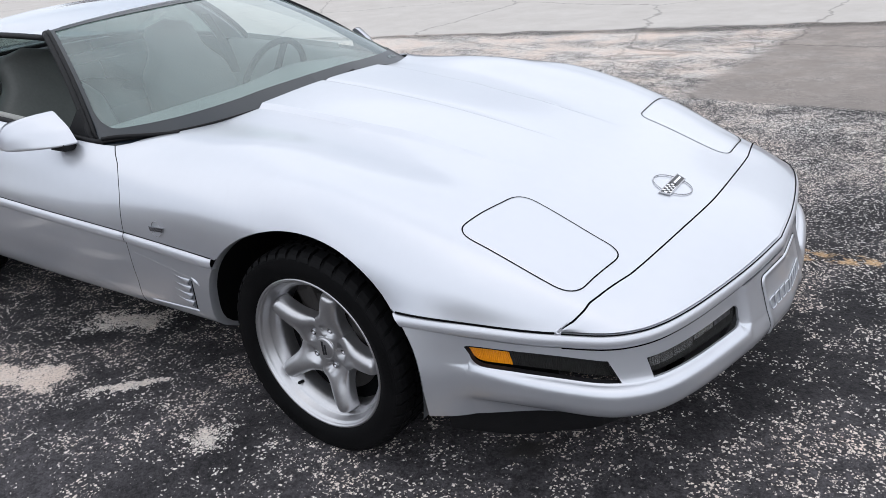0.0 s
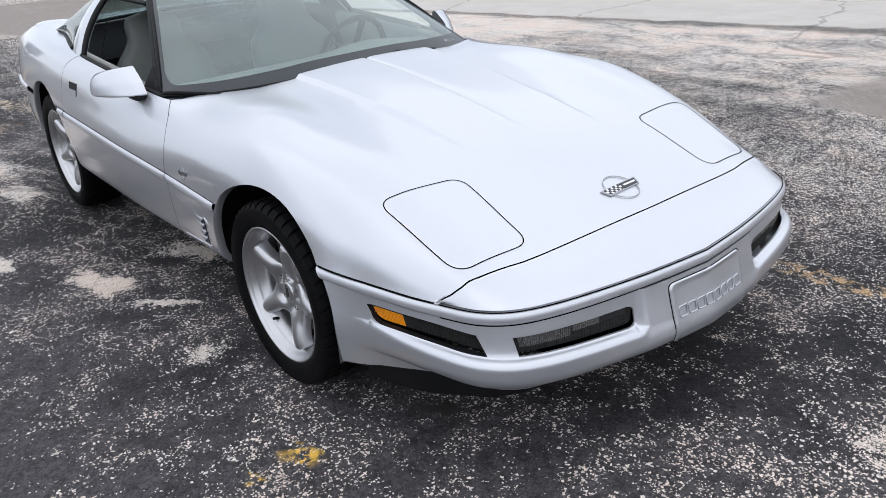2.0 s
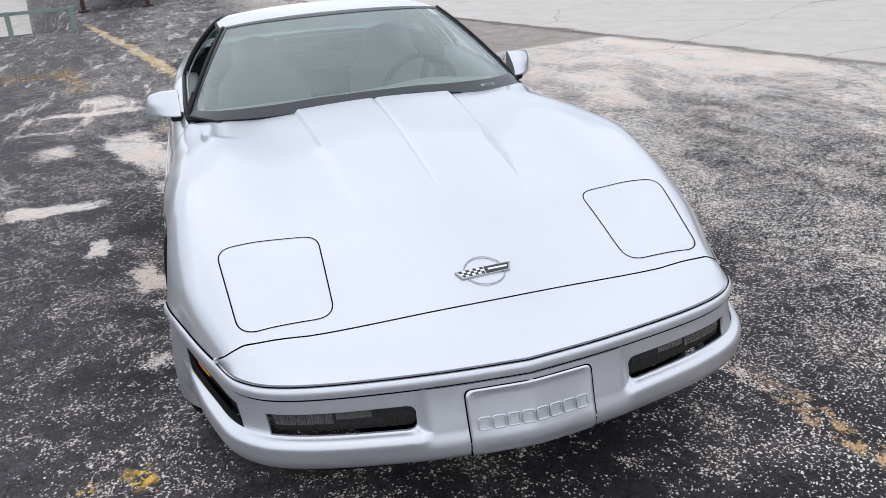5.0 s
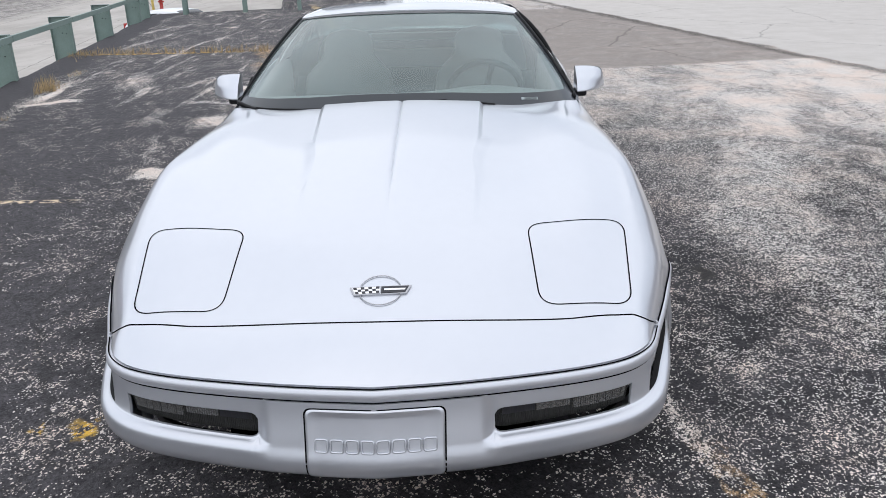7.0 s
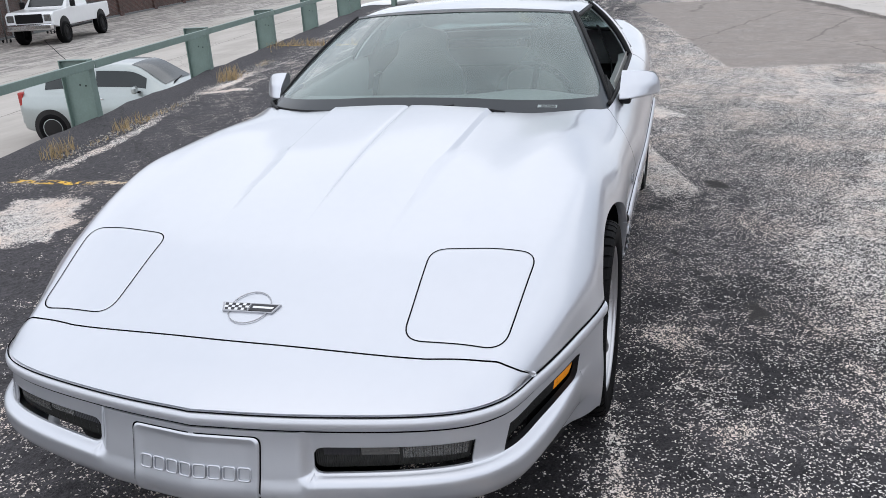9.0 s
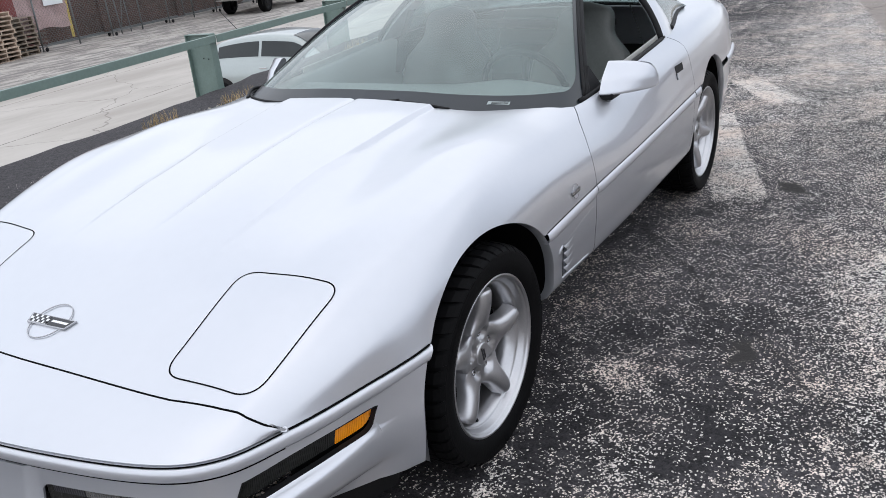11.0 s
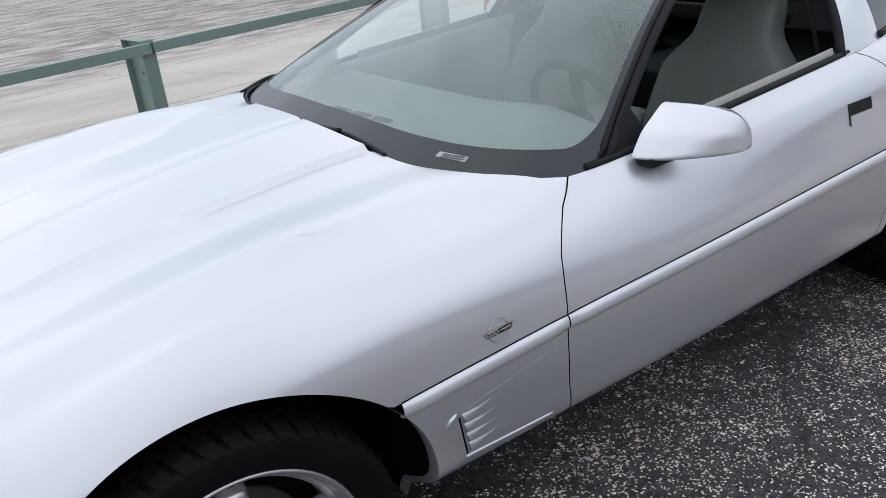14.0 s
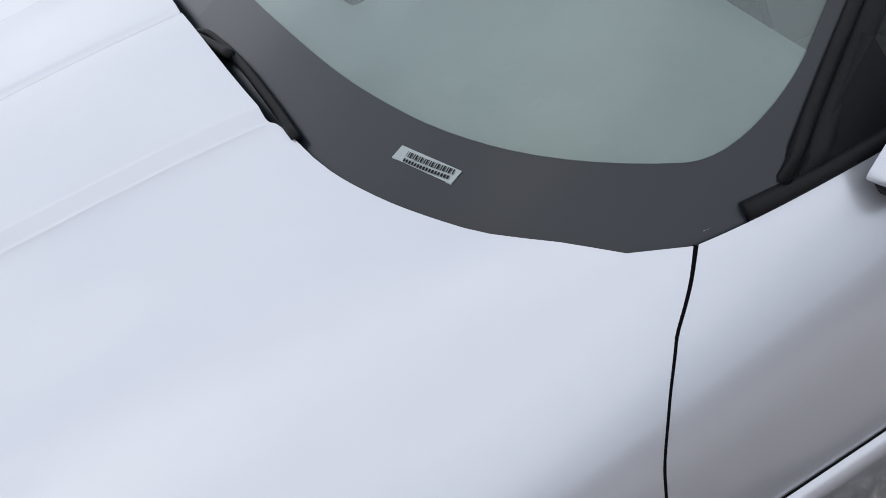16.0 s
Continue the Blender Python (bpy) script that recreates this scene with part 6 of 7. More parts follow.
POSTS = (-8.85, -5.9, -2.95, -0.03, 3.05, 6.1, 9.0, 11.85, 14.95, 16.15)
for k, a_ in enumerate(POSTS):
    add_post(a_, RAIL_Y + 0.02)
    if k + 1 < len(POSTS):
        r = part("rail", rail_mesh(POSTS[k + 1] - a_), GREEN, guard)
        r.location = (a_ + 0.02, RAIL_Y, 0.004 * (k % 2))
# round the corner the rail closes the end of the yard
for d_ in (-0.75, -2.2, -3.55):
    add_post(16.95, d_, 90)
r = part("rail", rail_mesh(3.7), GREEN, guard)
r.matrix_basis = pose(16.93, 0.05, 0, 0, 0, -90)

# ---- the lower yard ----
def brick_material(name, c1, c2, mortar, scale, wide, high, roughness=0.9):
    m = bpy.data.materials.new(name)
    m.use_nodes = True
    nt = m.node_tree
    bsdf = nt.nodes["Principled BSDF"]
    co = nt.nodes.new("ShaderNodeTexCoord").outputs["Object"]
    mp = nt.nodes.new("ShaderNodeMapping")
    mp.inputs["Rotation"].default_value = (radians(90), 0, 0)
    nt.links.new(co, mp.inputs["Vector"])
    bt = nt.nodes.new("ShaderNodeTexBrick")
    bt.inputs["Scale"].default_value = scale
    bt.inputs["Brick Width"].default_value, bt.inputs["Row Height"].default_value, bt.inputs["Mortar Size"].default_value = wide, high, 0.010
    for k, v in (("Color1", c1), ("Color2", c2), ("Mortar", mortar)):
        bt.inputs[k].default_value = (*v, 1)
    nt.links.new(mp.outputs[0], bt.inputs["Vector"])
    n = noise_of(nt, co, 1.3, 7, 0.7)
    col = mix_colour(nt, span(nt, n, 0.35, 0.7, 0.0, 0.7), bt.outputs["Color"], (0.05, 0.035, 0.03))
    pale = noise_of(nt, co, 5.0, 6, 0.75)
    col = mix_colour(nt, span(nt, pale, 0.60, 0.72, 0.0, 0.5), col, (0.30, 0.25, 0.22))
    nt.links.new(col, bsdf.inputs["Base Color"])
    bsdf.inputs["Roughness"].default_value = roughness
    bp = nt.nodes.new("ShaderNodeBump")
    bp.inputs["Distance"].default_value = 0.01
    nt.links.new(bt.outputs["Fac"], bp.inputs["Height"])
    bp.invert = True
    nt.links.new(bp.outputs[0], bsdf.inputs["Normal"])
    return m


BRICK = brick_material("red_brown_brick", (0.115, 0.052, 0.040), (0.070, 0.036, 0.030), (0.14, 0.12, 0.11), 1.0, 0.215, 0.075)
WHITE = material("white_paint", (0.72, 0.73, 0.74), 0.3, 0, 0.04, 3, coat=0.7)
PALEGREY = material("pale_green_grey_paint", (0.36, 0.395, 0.39), 0.30, 0.5, 0.04, 3, coat=0.8)
DARKGLASS = material("dark_window_glass", (0.022, 0.027, 0.028), 0.08, 0, 0.1, 4, coat=0.15, spec=0.35)
WOOD = material("pallet_wood", (0.46, 0.36, 0.28), 0.8, 0, 0.35, 6, 0.4, 60)
OLDWOOD = material("weathered_wood", (0.22, 0.18, 0.14), 0.85, 0, 0.3, 6, 0.4, 60)
STEEL = material("grey_steel", (0.16, 0.17, 0.17), 0.5, 0.6, 0.2, 12, 0.2, 60)
TARP = material("faded_pink_banner", (0.42, 0.30, 0.29), 0.55, 0, 0.25, 2.5, 0.5, 9)
YELLOW = material("yellow_paint", (0.55, 0.42, 0.12), 0.6, 0, 0.25, 5, 0.3, 60)
RED = material("red_paint", (0.35, 0.03, 0.025), 0.4, 0, 0.15, 8)
DARKRED = material("dark_red_door", (0.16, 0.03, 0.03), 0.5, 0, 0.2, 6)
RUST = material("rusty_red_steel", (0.035, 0.014, 0.013), 0.7, 0, 0.3, 8, 0.2, 60)
TRAILER = material("charcoal_panel", (0.045, 0.047, 0.052), 0.35, 0.2, 0.1, 3, coat=0.4)
# near-black for hollows built solid: their shade is put into the colour
HOLLOW_SHADE = material("hollow_shade", (0.01, 0.009, 0.009), 0.9, 0, 0.3, 3)
SIGNWHITE = material("white_sign", (0.72, 0.74, 0.76), 0.5, 0, 0.05, 6)
SIGNBLUE = material("blue_print", (0.05, 0.12, 0.30), 0.5, 0, 0.1, 10)
GRASS = material("dry_grass", (0.38, 0.28, 0.15), 0.9, 0, 0.5, 12)
STUBBLE = material("grey_gravel", (0.33, 0.31, 0.28), 0.95, 0, 0.4, 40, 0.6, 200)

# yard frame: +x runs with the rail, +y towards the upper yard, z = 0 on the lower concrete
WALL0 = Vector((-13.8, -25.3, LOWER))
yard = Matrix.Translation(WALL0) @ Matrix.Rotation(math.atan2(-0.215, -0.977), 4, "Z")
# with this turn +x goes along the wall and +y away from the upper yard


def place(x, y, z=0.0, turn=0.0):
    return yard @ pose(x, y, z, 0, 0, turn)


building = thing("brick_building", "long brown brick industrial building with an open loading bay", "building", place(0, 0))
part("wall", box(28.0, 1.55, 3.5, 47.4, 0.5, 7.0), BRICK, building)
part("plinth", box(28.0, 1.27, 0.05, 47.5, 0.12, 0.1, 0.01), STEEL, building)
part("roof", box(28.0, 8.0, 7.08, 48.2, 14.0, 0.16, 0.02), STEEL, building)
for k in range(9):
    part("pier", box(7.6 + 5.2 * k, 1.24, 3.5, 0.50, 0.14, 7.0, 0.01), BRICK, building)
for k in range(8):
    w = part("window", box(10.2 + 5.2 * k, 1.29, 4.4, 2.4, 0.06, 1.5, 0.01), DARKGLASS, building)
    part("frame", box(10.2 + 5.2 * k, 1.27, 3.60, 2.6, 0.16, 0.10, 0.01), STEEL, w)
for k in range(3):
    rod("pipe", [(13.0 + 3.6 * k, 1.20, 0.0), (13.0 + 3.6 * k, 1.20, 5.5)], 0.05, SIGNWHITE if k == 1 else STEEL, building, 8)
# gable end with the loading bay
for v0, v1, z0, z1, mt in ((1.8, 6.9, 0, 7, DARKRED), (10.2, 15.0, 0, 7, BRICK), (6.9, 10.2, 3.3, 7, DARKRED)):
    part("end_wall", box(4.45, (v0 + v1) / 2, (z0 + z1) / 2, 0.3, v1 - v0, z1 - z0), mt, building)
# a solid near-black block fills the opening and paints the bay's inner shade
part("bay", box(7.6, 8.55, 1.6, 5.8, 3.2, 3.2), HOLLOW_SHADE, building, "near-black block standing in for the shaded inside of the loading bay")
dr = part("door", box(4.28, 5.3, 1.1, 0.06, 1.0, 2.2, 0.01), STEEL, building, "grey steel door")
part("notice", box(4.24, 5.3, 1.55, 0.02, 0.25, 0.2, 0.003), SIGNWHITE, dr)
for v, wd, h, lean in ((10.5, 0.75, 3.4, 2), (6.75, 0.16, 3.4, 0), (7.3, 0.12, 1.5, 3), (3.5, 0.25, 3.2, 0)):
    part("dock_guard", box(4.1, v, h / 2, 0.30, wd, h, 0.03, rot=(lean, 0, 0)), YELLOW, building, "scuffed yellow dock guard")
part("step", box(3.7, 10.6, 0.10, 0.9, 2.0, 0.2, 0.02), OLDWOOD, building)


def one_board(sx, sy, sz):
    bm = box(0, 0, 0, sx, sy, sz)
    me = bpy.data.meshes.new("board")
    bm.to_mesh(me)
    bm.free()
    return me


BOARDS = {mat: (one_board(1.2, 0.11, 0.020), one_board(0.045, 1.1, 0.095)) for mat in (WOOD, OLDWOOD)}
rng = random.Random(11)
for sx, sy, count, mat in ((0.52, 1.27, 12, WOOD), (0.55, 0.14, 11, WOOD), (1.80, 0.45, 9, OLDWOOD)):
    for k in range(count):
        m_ = place(sx + rng.uniform(-0.05, 0.05), sy + rng.uniform(-0.05, 0.05), 0.145 * k, rng.uniform(-3, 3))
        pal = thing("pallet", "rough softwood pallet in a stack" if mat is WOOD else "grey weathered pallet in a stack", "pallet", m_, "stacked pallets")
        flat, runner = BOARDS[mat]
        for q in range(6):
            part("board", flat, mat, pal).location = (0, -0.5 + 0.2 * q, 0.132)
        for yy in (-0.5, 0, 0.5):
            part("board", flat, mat, pal).location = (0, yy, 0.012)
        for xx in (-0.55, 0, 0.55):
            part("runner", runner, mat, pal).location = (xx, 0, 0.072)

# chain-link fence panels on feet
fence = thing("wire_fence", "leaning temporary wire fence panels on feet", "fence", place(0, 0.0))
for k in range(12):
    x = -1.2 + 1.9 * k
    rod("post", [(x, 0, 0.0), (x + 0.03 * (k % 3 - 1), 0.04 * (k % 2), 2.4)], 0.03, STEEL, fence, 8)
    rod("bottom_rail", [(x, 0, 0.18), (x + 1.9, 0, 0.18)], 0.022, STEEL, fence, 6)
    rod("top_rail", [(x, 0, 2.3), (x + 1.9, 0, 2.3)], 0.022, STEEL, fence, 6)
    if k % 2 == 0:
        for s in (-1, 1):
            part("foot", mesh_of("foot", *[np.array(q) if i == 0 else q for i, q in enumerate(lathe([(0.0, -0.02), (0.07, -0.02), (0.08, 0.0), (0.07, 0.02), (0.0, 0.02)], 12))]), BLACK, fence).location = (x, 0.18 * s, 0.085)
wv, wf = [], []
for k in range(150):
    for lean in (-1, 1):
        x0 = -1.2 + 0.15 * k
        a, b = np.array([x0, 0, 0.2]), np.array([x0 + lean * 2.1, 0, 2.3])
        vv, ff = tube([a, b], 0.0035, 3)
        n0 = len(wv)
        wv += list(vv)
        wf += [tuple(i + n0 for i in q) for q in ff]
wire = part("wire", mesh_of("wire", wv, wf, False), STEEL, fence, "thin diagonal wire mesh")
wire["kind"] = "stuff"

# banner and signs
banner = thing("banner", "faded pinkish plastic banner tied to the fence", "banner", place(3.0, 0.06))
bu, bv = np.meshgrid(np.linspace(0, 1, 40), np.linspace(0, 1, 24), indexing="ij")
bx = -1.1 + 2.4 * bu
bz = 0.75 + 2.0 * bv - 0.05 * np.sin(bu * 9)
by = 0.03 * np.sin(bu * 17 + bv * 4) + 0.02 * np.sin(bv * 13 + bu * 6)
bn = part("sheet", grid_mesh("sheet", np.stack([bx, by, bz], -1)), TARP, banner)
sg = part("panel", box(0.62, -0.07, 2.05, 0.95, 0.02, 1.0, 0.004), SIGNWHITE, banner, "white printed panel")
part("print_bar", box(0.62, -0.084, 2.05, 0.55, 0.006, 0.05, 0, rot=(0, 6, 0)), SIGNBLUE, sg)
part("print_bar", box(0.50, -0.084, 2.22, 0.50, 0.006, 0.03, 0, rot=(0, 4, 0)), SIGNBLUE, sg)


part("edge_board", box(1.32, 0.0, 1.4, 0.10, 0.06, 2.2, 0.01), YELLOW, banner)
sign2 = thing("wall_sign", "white sign with dark handwriting on the fence", "sign", place(7.2, -0.10))
sb = part("board", box(0, 0, 2.05, 1.0, 0.02, 0.75, 0.005), SIGNWHITE, sign2)
part("print_bar", box(-0.1, -0.013, 1.88, 0.55, 0.006, 0.09), SIGNBLUE, sb)
gate = thing("gate_leaf", "narrow grey steel gate leaning on the fence", "gate", place(7.4, 0.12))
for x0 in (-0.3, 0.3):
    rod("upright", [(x0, 0, 0), (x0, 0.1, 1.75)], 0.025, STEEL, gate, 8)
rod("brace", [(-0.3, 0, 0.05), (0.3, 0.1, 1.7)], 0.02, STEEL, gate, 6)
rod("bar", [(-0.3, 0.1, 1.72), (0.3, 0.1, 1.72)], 0.025, STEEL, gate, 6)


# ---- vehicles in the yard ----
def lofted_shell(stations_, n_side=7):
    """stations_: rows of (x, half width at the sill, sill z, belt half width, belt z, top half width, top z)."""
    st = np.array(stations_, float)
    xs = np.linspace(st[0, 0], st[-1, 0], 60)
    cols = np.stack([hermite(st[:, 0], st[:, k], xs) for k in range(st.shape[1])], 1)
    ring = []
    for x, w0, z0, w1, z1, w2, z2 in cols:
        pts = [(x, w0 - 0.10, z0 - 0.02), (x, w0 - 0.02, z0), (x, w0, z0 + 0.06), (x, (w0 + w1) / 2 + 0.02, z0 * 0.45 + z1 * 0.55), (x, w1, z1 - 0.04), (x, w1 - 0.03, z1)]
        for t in np.linspace(0.15, 1, n_side):
            pts.append((x, (w1 - 0.03) * (1 - t) + w2 * t, z1 * (1 - t) + (z2 - 0.05) * t))
        pts += [(x, w2 - 0.08, z2 - 0.012), (x, w2 * 0.5, z2), (x, 0, z2 + 0.006)]
        ring.append(pts)
    g = np.array(ring)
    return np.concatenate([g * [1, -1, 1], g[:, ::-1][:, 1:]], 1), g


def road_wheel(parent, x, y, z, r, width, steel_mat, side):
    w = part("wheel", mesh_of("wheel", *lathe([(0.0, width * 0.30), (r * 0.25, width * 0.34), (r * 0.30, width * 0.22), (r * 0.52, width * 0.20), (r * 0.60, width * 0.42), (r * 0.66, width * 0.46), (r * 0.67, -width * 0.4)], 32)), steel_mat, parent)
    part("tyre", mesh_of("tyre", *lathe([(r * 0.65, width * 0.44), (r * 0.74, width * 0.52), (r * 0.92, width * 0.50), (r, width * 0.36), (r, -width * 0.36), (r * 0.9, -width * 0.5), (r * 0.65, -width * 0.44)], 36)), RUBBER, w)
    bm = bmesh.new()
    for k in range(6):
        a = k * math.pi / 3
        box(r * 0.42 * math.cos(a), width * 0.225, r * 0.42 * math.sin(a), r * 0.13, 0.02, r * 0.13, 0.01, bm)
    part("vents", bm, BLACK, w)
    w.matrix_basis = pose(x, y, z, 0, 0, 0 if side > 0 else 180)
    return w


def window_strip(parent, shell_half, i0, i1, j0, j1, side, name="side_window"):
    q = shell_half[i0:i1, j0:j1] + np.array([0, 0.006, 0.0])
    return part(name, grid_mesh(name, q * [1, side, 1], side > 0), DARKGLASS, parent)


def hatchback(m, paint, label):
    car_ = thing("hatchback", label, "car", m)
    st = [(-1.88, 0.70, 0.42, 0.70, 0.82, 0.60, 0.86), (-1.80, 0.78, 0.30, 0.78, 0.92, 0.62, 1.05), (-1.55, 0.81, 0.25, 0.80, 0.92, 0.58, 1.20), (-1.25, 0.82, 0.24, 0.81, 0.91, 0.57, 1.33), (-0.3, 0.83, 0.24, 0.82, 0.90, 0.58, 1.435), (0.35, 0.83, 0.24, 0.82, 0.88, 0.56, 1.40), (1.12, 0.83, 0.24, 0.80, 0.90, 0.66, 0.985), (1.60, 0.81, 0.25, 0.74, 0.80, 0.62, 0.86), (1.85, 0.70, 0.32, 0.62, 0.66, 0.50, 0.70), (1.92, 0.60, 0.40, 0.50, 0.55, 0.40, 0.58)]
    g, half = lofted_shell(st)
    body = part("body", grid_mesh("body", g), paint, car_)
    xs = np.linspace(-1.88, 1.92, 60)
    pick = lambda x: int(np.argmin(np.abs(xs - x)))  # noqa: E731
    for s in (1, -1):
        window_strip(car_, half, pick(-1.32), pick(-0.30), 7, 12, s)
        window_strip(car_, half, pick(-0.24), pick(0.78), 7, 12, s)
        mir = part("wing_mirror", box(0.56, 0.915 * s, 0.985, 0.10, 0.20, 0.135, 0.045, rot=(0, 0, -14 * s), segs=4), paint, car_)
        part("mirror_stalk", box(0.58, 0.83 * s, 0.935, 0.07, 0.10, 0.035, 0.012), BLACK, mir)
        part("tail_lamp", box(-1.79, 0.72 * s, 0.86, 0.10, 0.14, 0.26, 0.03), RED, car_)
        part("door_handle", box(-0.20, 0.838 * s, 0.83, 0.17, 0.022, 0.024, 0.008), CHROME, car_)
        for x in (-1.23, 1.23):
            bm = bmesh.new()
            vs, fs = lathe([(0.0, 0.0), (0.355, 0.0), (0.36, 0.02), (0.0, 0.021)], 30)
            # flat near-black disc on the body: the arch's shade as colour
            a_ = part("wheel_arch", mesh_of("wheel_arch", vs, fs), HOLLOW_SHADE, car_)
            a_.matrix_basis = pose(x, 0.822 * s, 0.31, 0, 0, 0 if s > 0 else 180)
            bm.free()
            road_wheel(car_, x, 0.76 * s, 0.295, 0.295, 0.19, PALEGREY, s)
    i0, i1 = pick(0.40), pick(1.08)
    full = np.stack([np.concatenate([half[i, -3:][:, :] * [1, -1, 1], half[i, -3:][::-1][1:]]) for i in range(i0, i1)]) + np.array([0.004, 0, 0.007])
    part("windscreen", grid_mesh("windscreen", full), DARKGLASS, car_)
    i0, i1 = pick(-1.74), pick(-1.50)
    full = np.stack([np.concatenate([half[i, -3:] * [1, -1, 1], half[i, -3:][::-1][1:]]) for i in range(i0, i1)]) + np.array([-0.006, 0, 0.004])
    part("rear_window", grid_mesh("rear_window", full), DARKGLASS, car_)
    rod("aerial", [(-1.2, 0, 1.47), (-1.55, 0, 1.85)], 0.006, BLACK, car_, 6)
    rod("wiper", [(1.08, -0.35, 1.02), (0.98, 0.25, 1.06)], 0.012, BLACK, car_, 6)
    part("bumper_strip", box(-1.84, 0, 0.45, 0.10, 1.45, 0.14, 0.04), paint, car_)
    return car_


hatchback(pose(-10.86, -9.30, LOWER, 0, 0, 100.1), PALEGREY, "small pale grey three-door hatchback in the lower yard")
hatchback(pose(-25.0, -8.75, LOWER, 0, 0, 62), WHITE, "white small car parked below the end of the rail")


def prism(profile, width, bevel=0.03, taper=None):
    bm = bmesh.new()
    a = [bm.verts.new((x, -width / 2, z)) for x, z in profile]
    b = [bm.verts.new((x, width / 2, z)) for x, z in profile]
    bm.faces.new(a)
    bm.faces.new(b[::-1])
    for k in range(len(profile)):
        k2 = (k + 1) % len(profile)
        bm.faces.new((a[k2], a[k], b[k], b[k2]))
    bmesh.ops.recalc_face_normals(bm, faces=bm.faces)
    if taper:
        z0, z1, f = taper
        for v in bm.verts:
            if v.co.z > z0:
                v.co.y *= 1 - f * (v.co.z - z0) / (z1 - z0)
    if bevel:
        bmesh.ops.bevel(bm, geom=bm.edges[:], offset=bevel, segments=2, affect="EDGES", profile=0.6)
    return bm


def pickup(m):
    p = thing("pickup_truck", "white lifted four-door pickup truck with big black tyres", "pickup", m)
    part("body", prism([(-3.05, 0.80), (-3.05, 1.42), (-0.75, 1.42), (-0.75, 1.45), (1.15, 1.45), (2.75, 1.38), (2.95, 1.25), (2.95, 0.82), (2.4, 0.72), (-2.6, 0.72)], 2.0, 0.05), WHITE, p)
    part("cab", prism([(-0.85, 1.40), (-0.75, 2.02), (-0.45, 2.14), (0.55, 2.14), (1.35, 1.46), (1.35, 1.40)], 1.88, 0.04, (1.4, 2.15, 0.16)), WHITE, p)
    for s in (1, -1):
        part("side_window", prism([(-0.62, 1.50), (-0.55, 1.95), (0.05, 1.98), (0.05, 1.48)], 0.012, 0), DARKGLASS, p).matrix_basis = pose(0, 0.90 * s, 0.0, 11 * s, 0, 0) @ pose(0, 0, 0)
        part("side_window", prism([(0.13, 1.48), (0.13, 1.98), (0.50, 1.98), (1.02, 1.50)], 0.012, 0), DARKGLASS, p).matrix_basis = pose(0, 0.90 * s, 0.0, 11 * s, 0, 0)
        part("headlamp", box(2.93, 0.78 * s, 1.13, 0.08, 0.30, 0.28, 0.03), LAMP, p)
        part("mirror", box(1.05, 1.10 * s, 1.58, 0.10, 0.22, 0.26, 0.03), BLACK, p)
        for x in (-1.95, 1.95):
            # near-black disc paints the shaded hollow round the wheel
            a_ = part("wheel_arch", mesh_of("wheel_arch", *lathe([(0.0, 0.0), (0.52, 0.0), (0.53, 0.02), (0.0, 0.021)], 30)), HOLLOW_SHADE, p)
            a_.matrix_basis = pose(x, 0.985 * s, 0.60, 0, 0, 0 if s > 0 else 180)
            road_wheel(p, x, 0.90 * s, 0.46, 0.46, 0.34, BLACK, s)
    part("windscreen", box(0.97, 0, 1.79, 0.02, 1.50, 0.86, 0.0, rot=(0, -50, 0)), DARKGLASS, p)
    part("grille", box(2.96, 0, 1.12, 0.05, 1.15, 0.36, 0.03), BLACK, p)
    part("front_bumper", box(3.02, 0, 0.78, 0.22, 1.95, 0.26, 0.06), CHROME, p)
    part("step_bar", box(0.2, 0.95, 0.62, 2.2, 0.10, 0.08, 0.03), BLACK, p)
    # the body is solid, so a near-black sheet paints the shaded bed
    part("bed", box(-1.9, 0, 1.40, 2.1, 1.7, 0.05, 0), HOLLOW_SHADE, p)
    return p


pickup(place(14.75, -2.35, 0, 184))


def box_trailer(m):
    t = thing("box_trailer", "charcoal enclosed twin-axle trailer", "trailer", m)
    part("body", box(0.35, 0, 1.48, 5.0, 2.1, 2.25, 0.06), TRAILER, t)
    part("rear_door", box(2.87, 0, 1.55, 0.06, 2.0, 2.0, 0.02), BLACK, t)
    part("skirt", box(0.35, -1.06, 0.48, 5.02, 0.03, 0.25, 0.01), STEEL, t)
    for x in (-0.45, 0.45):
        road_wheel(t, x, -0.98, 0.34, 0.34, 0.2, LAMP, -1)
        part("mudguard", box(x, -1.12, 0.74, 0.85, 0.16, 0.05, 0.02), STEEL, t)
    rod("jack", [(-2.3, -0.9, 0.6), (-2.3, -0.9, 0.06)], 0.04, STEEL, t, 8)
    part("jack_foot", box(-2.3, -0.9, 0.04, 0.2, 0.2, 0.05, 0.01), STEEL, t)
    part("handle", box(2.75, -1.08, 1.2, 0.25, 0.04, 0.05, 0.01), CHROME, t)
    return t


box_trailer(place(1.16, 11.2, 0, 0))

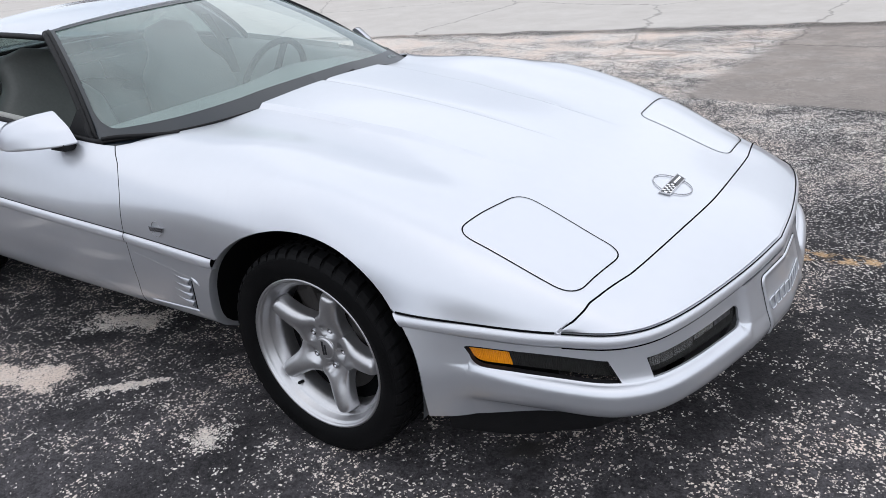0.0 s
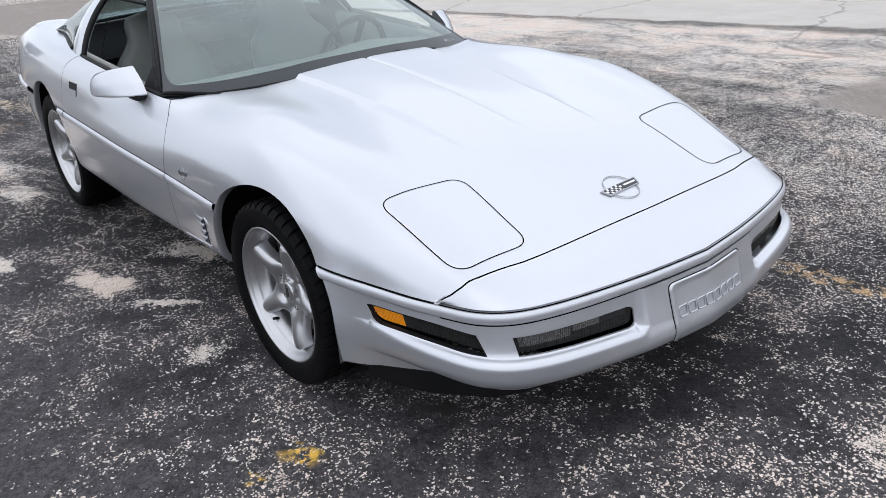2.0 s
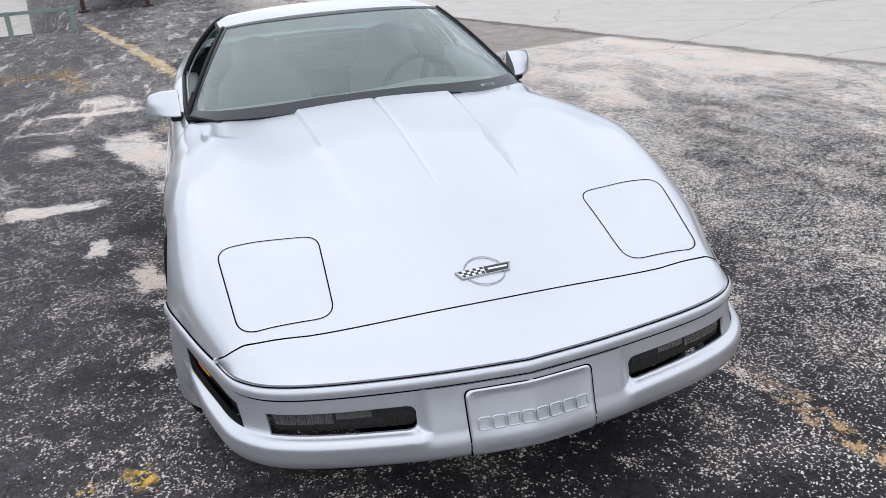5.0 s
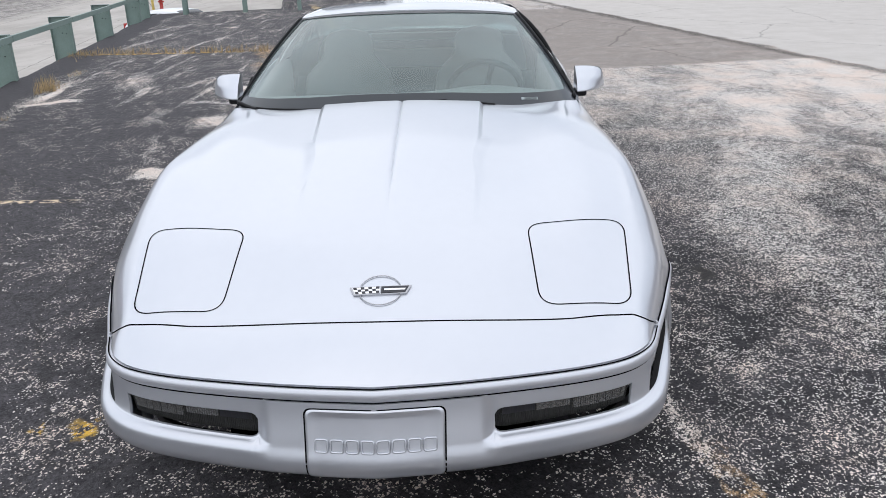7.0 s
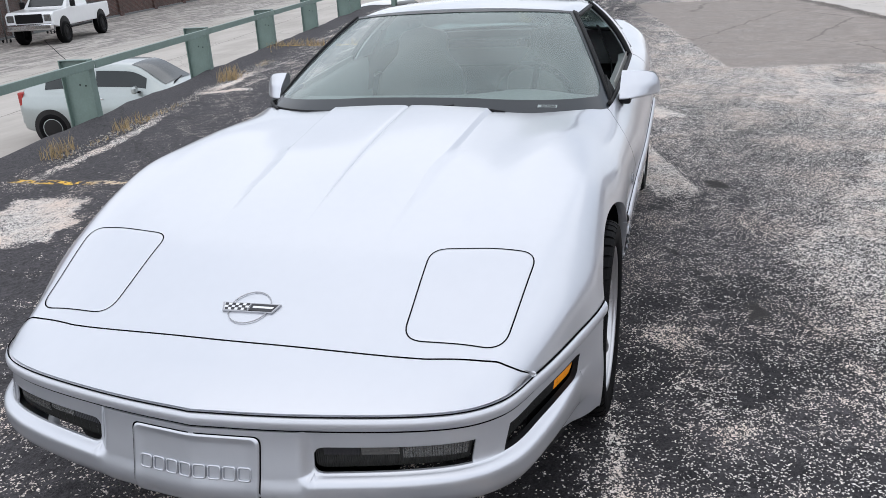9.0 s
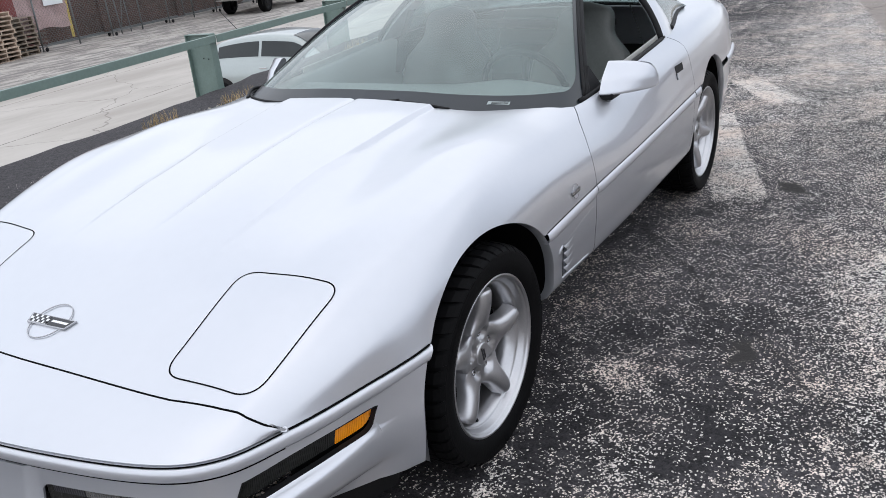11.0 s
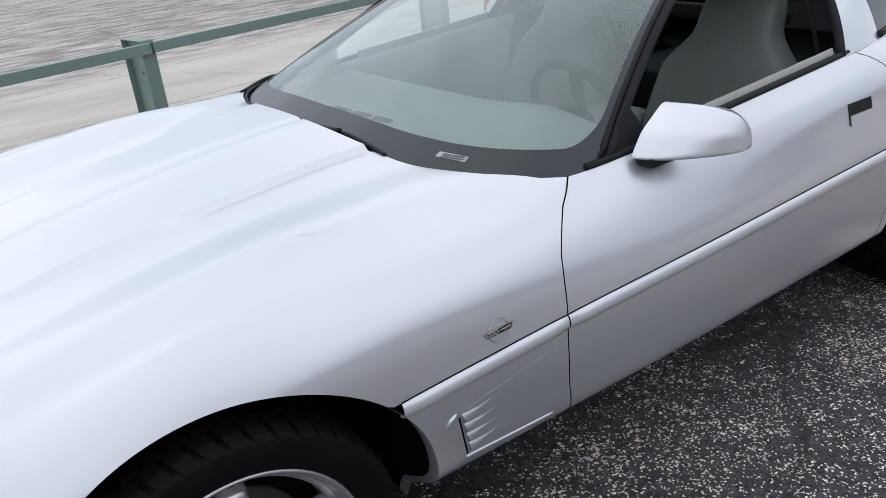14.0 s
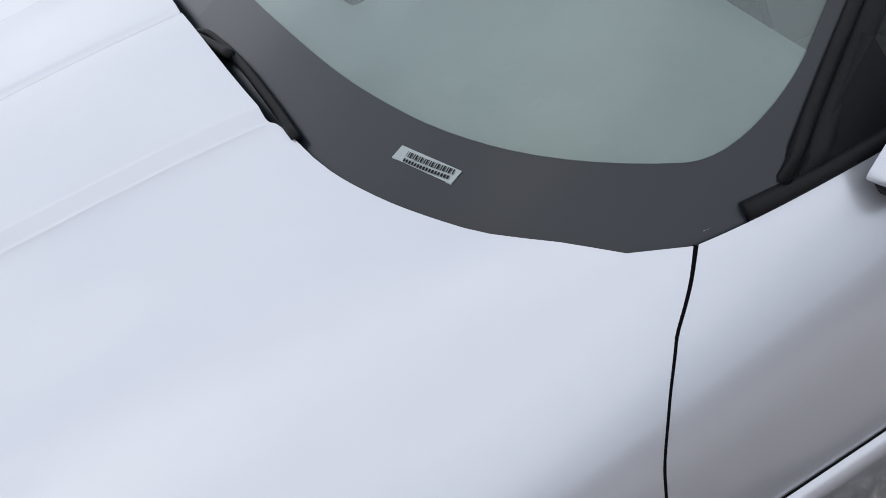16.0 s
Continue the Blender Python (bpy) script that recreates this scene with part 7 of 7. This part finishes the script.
def semi_trailer(m):
    """A long box on its two landing legs, wheels at the far end."""
    t = thing("semi_trailer", "dark semi-trailer standing on its landing legs", "trailer", m)
    part("body", box(-6.2, 0, 2.55, 12.6, 2.5, 2.7, 0.04), TRAILER, t)
    part("chassis", box(-6.2, 0, 1.08, 12.2, 1.1, 0.22, 0.02), STEEL, t)
    for y_ in (-0.99, 0.99):
        leg = part("landing_leg", box(0, y_, 0.62, 0.13, 0.13, 1.16, 0.01), RUST, t)
        part("foot", box(0, y_, 0.03, 0.30, 0.34, 0.06, 0.015), RUST, leg)
        part("brace", box(-0.35, y_, 0.72, 0.05, 0.05, 0.95, 0.008, rot=(0, 42, 0)), STEEL, leg)
        for x_ in (-9.6, -10.9):
            road_wheel(t, x_, y_ + 0.05 * (1 if y_ > 0 else -1), 0.50, 0.50, 0.30, STEEL, y_)
    part("cross_bar", box(0, 0, 0.62, 0.06, 1.9, 0.06, 0.01), STEEL, t)
    return t


semi_trailer(pose(-26.4, -3.26, -0.012))

# hydrant and bollards far along the lower yard
hyd = thing("hydrant", "red fire hydrant between two yellow bollards", "hydrant", pose(-46.3, -16.6, LOWER))
part("barrel", mesh_of("barrel", *lathe([(0.0, 0.78), (0.08, 0.76), (0.12, 0.68), (0.13, 0.60), (0.10, 0.58), (0.10, 0.1), (0.15, 0.08), (0.15, 0.0)], 20, "z")), RED, hyd)
for s in (-1, 1):
    part("outlet", box(0, 0.13 * s, 0.48, 0.09, 0.10, 0.09, 0.02), RED, hyd)
for dx, dy in ((0.2, 1.5), (0.0, -0.5)):
    bo = thing("bollard", "yellow steel bollard by the hydrant", "bollard", pose(-46.3 + dx, -16.6 + dy, LOWER), "bollards by the hydrant")
    part("pipe", mesh_of("pipe", *lathe([(0.0, 1.0), (0.06, 0.99), (0.075, 0.94), (0.075, 0.0)], 16, "z")), YELLOW, bo)

# dry grass and loose gravel along the drop
gv, gf, kv, kf = [], [], [], []
rng = random.Random(5)


def blade(x, y, z, h, lean, turn, w):
    b = len(gv)
    dx, dy = math.cos(turn), math.sin(turn)
    for t, ww in ((0, w), (0.6, w * 0.7), (1.0, 0.0005)):
        off = lean * t * t
        for s in (-1, 1):
            gv.append((x + dx * off - dy * ww * s, y + dy * off + dx * ww * s, z + h * t))
    gf.extend([(b, b + 1, b + 3, b + 2), (b + 2, b + 3, b + 5, b + 4)])


def edge_point(a, d):
    p = start + RAIL_DIR * a + EDGE_NORMAL * d
    return p.x, p.y


for a0, a1, d0, d1, n, hh in ((1.25, 1.65, -0.62, -0.42, 130, 0.13), (2.25, 2.8, -0.66, -0.50, 120, 0.09), (1.4, 3.6, -0.68, -0.56, 160, 0.035), (4.9, 5.35, -0.70, -0.50, 200, 0.16), (5.3, 6.8, -0.66, -0.52, 110, 0.04), (7.8, 9.2, -0.3, 0.0, 100, 0.08)):
    for _ in range(n):
        x, y = edge_point(rng.uniform(a0, a1), rng.uniform(d0, d1))
        if noise.noise((x * 2.1, y * 2.1, 1.0)) > -0.15:
            blade(x, y, -0.012, hh * rng.uniform(0.4, 1.2), rng.uniform(0.01, 0.06), rng.uniform(0, 6.3), 0.003)
for _ in range(420):
    y = rng.uniform(-5.6, -2.6)
    if noise.noise((3.3, y * 1.7, 5.0)) > -0.25:
        blade(-9.95 + rng.gauss(0, 0.06), y, -0.012, rng.uniform(0.03, 0.13), rng.uniform(0.01, 0.08), rng.uniform(0, 6.3), 0.004)
for _ in range(160):
    bx_ = rng.uniform(1.2, 2.9)
    blade(bx_, 1.18 + 0.19 * (bx_ - 1.75) + rng.gauss(0, 0.03), -0.012, rng.uniform(0.01, 0.03), 0.02, rng.uniform(0, 6.3), 0.002)
tagged(part("grass", mesh_of("grass", gv, gf, False), GRASS, None), "dry yellow grass in cracks and along the drop", "grass", kind="stuff")
for _ in range(800):
    a = rng.uniform(1.2, 6.8)
    x, y = edge_point(a, rng.gauss(-0.60, 0.06))
    r = rng.uniform(0.004, 0.014)
    b = len(kv)
    for dx, dy, dz in ((1, 0, 0), (-0.5, 0.87, 0), (-0.5, -0.87, 0), (0, 0, 0.9)):
        kv.append((x + r * dx * rng.uniform(0.7, 1.2), y + r * dy * rng.uniform(0.7, 1.2), r * dz - 0.012))
    kf.extend([(b, b + 1, b + 3), (b + 1, b + 2, b + 3), (b + 2, b, b + 3)])
tagged(part("gravel", mesh_of("gravel", kv, kf, False), STUBBLE, None), "loose pale gravel along the broken edge", "gravel", kind="stuff")

# an unseen brick wall, added to darken reflections on the car's left side
reflection_wall = part("unseen_dark_wall", box(-4, 17.0, 1.4, 90, 0.5, 2.9, 0.02), BRICK, None)
tagged(reflection_wall, "unseen brown brick wall added to darken the car's left-side reflections", "wall", kind="structure")
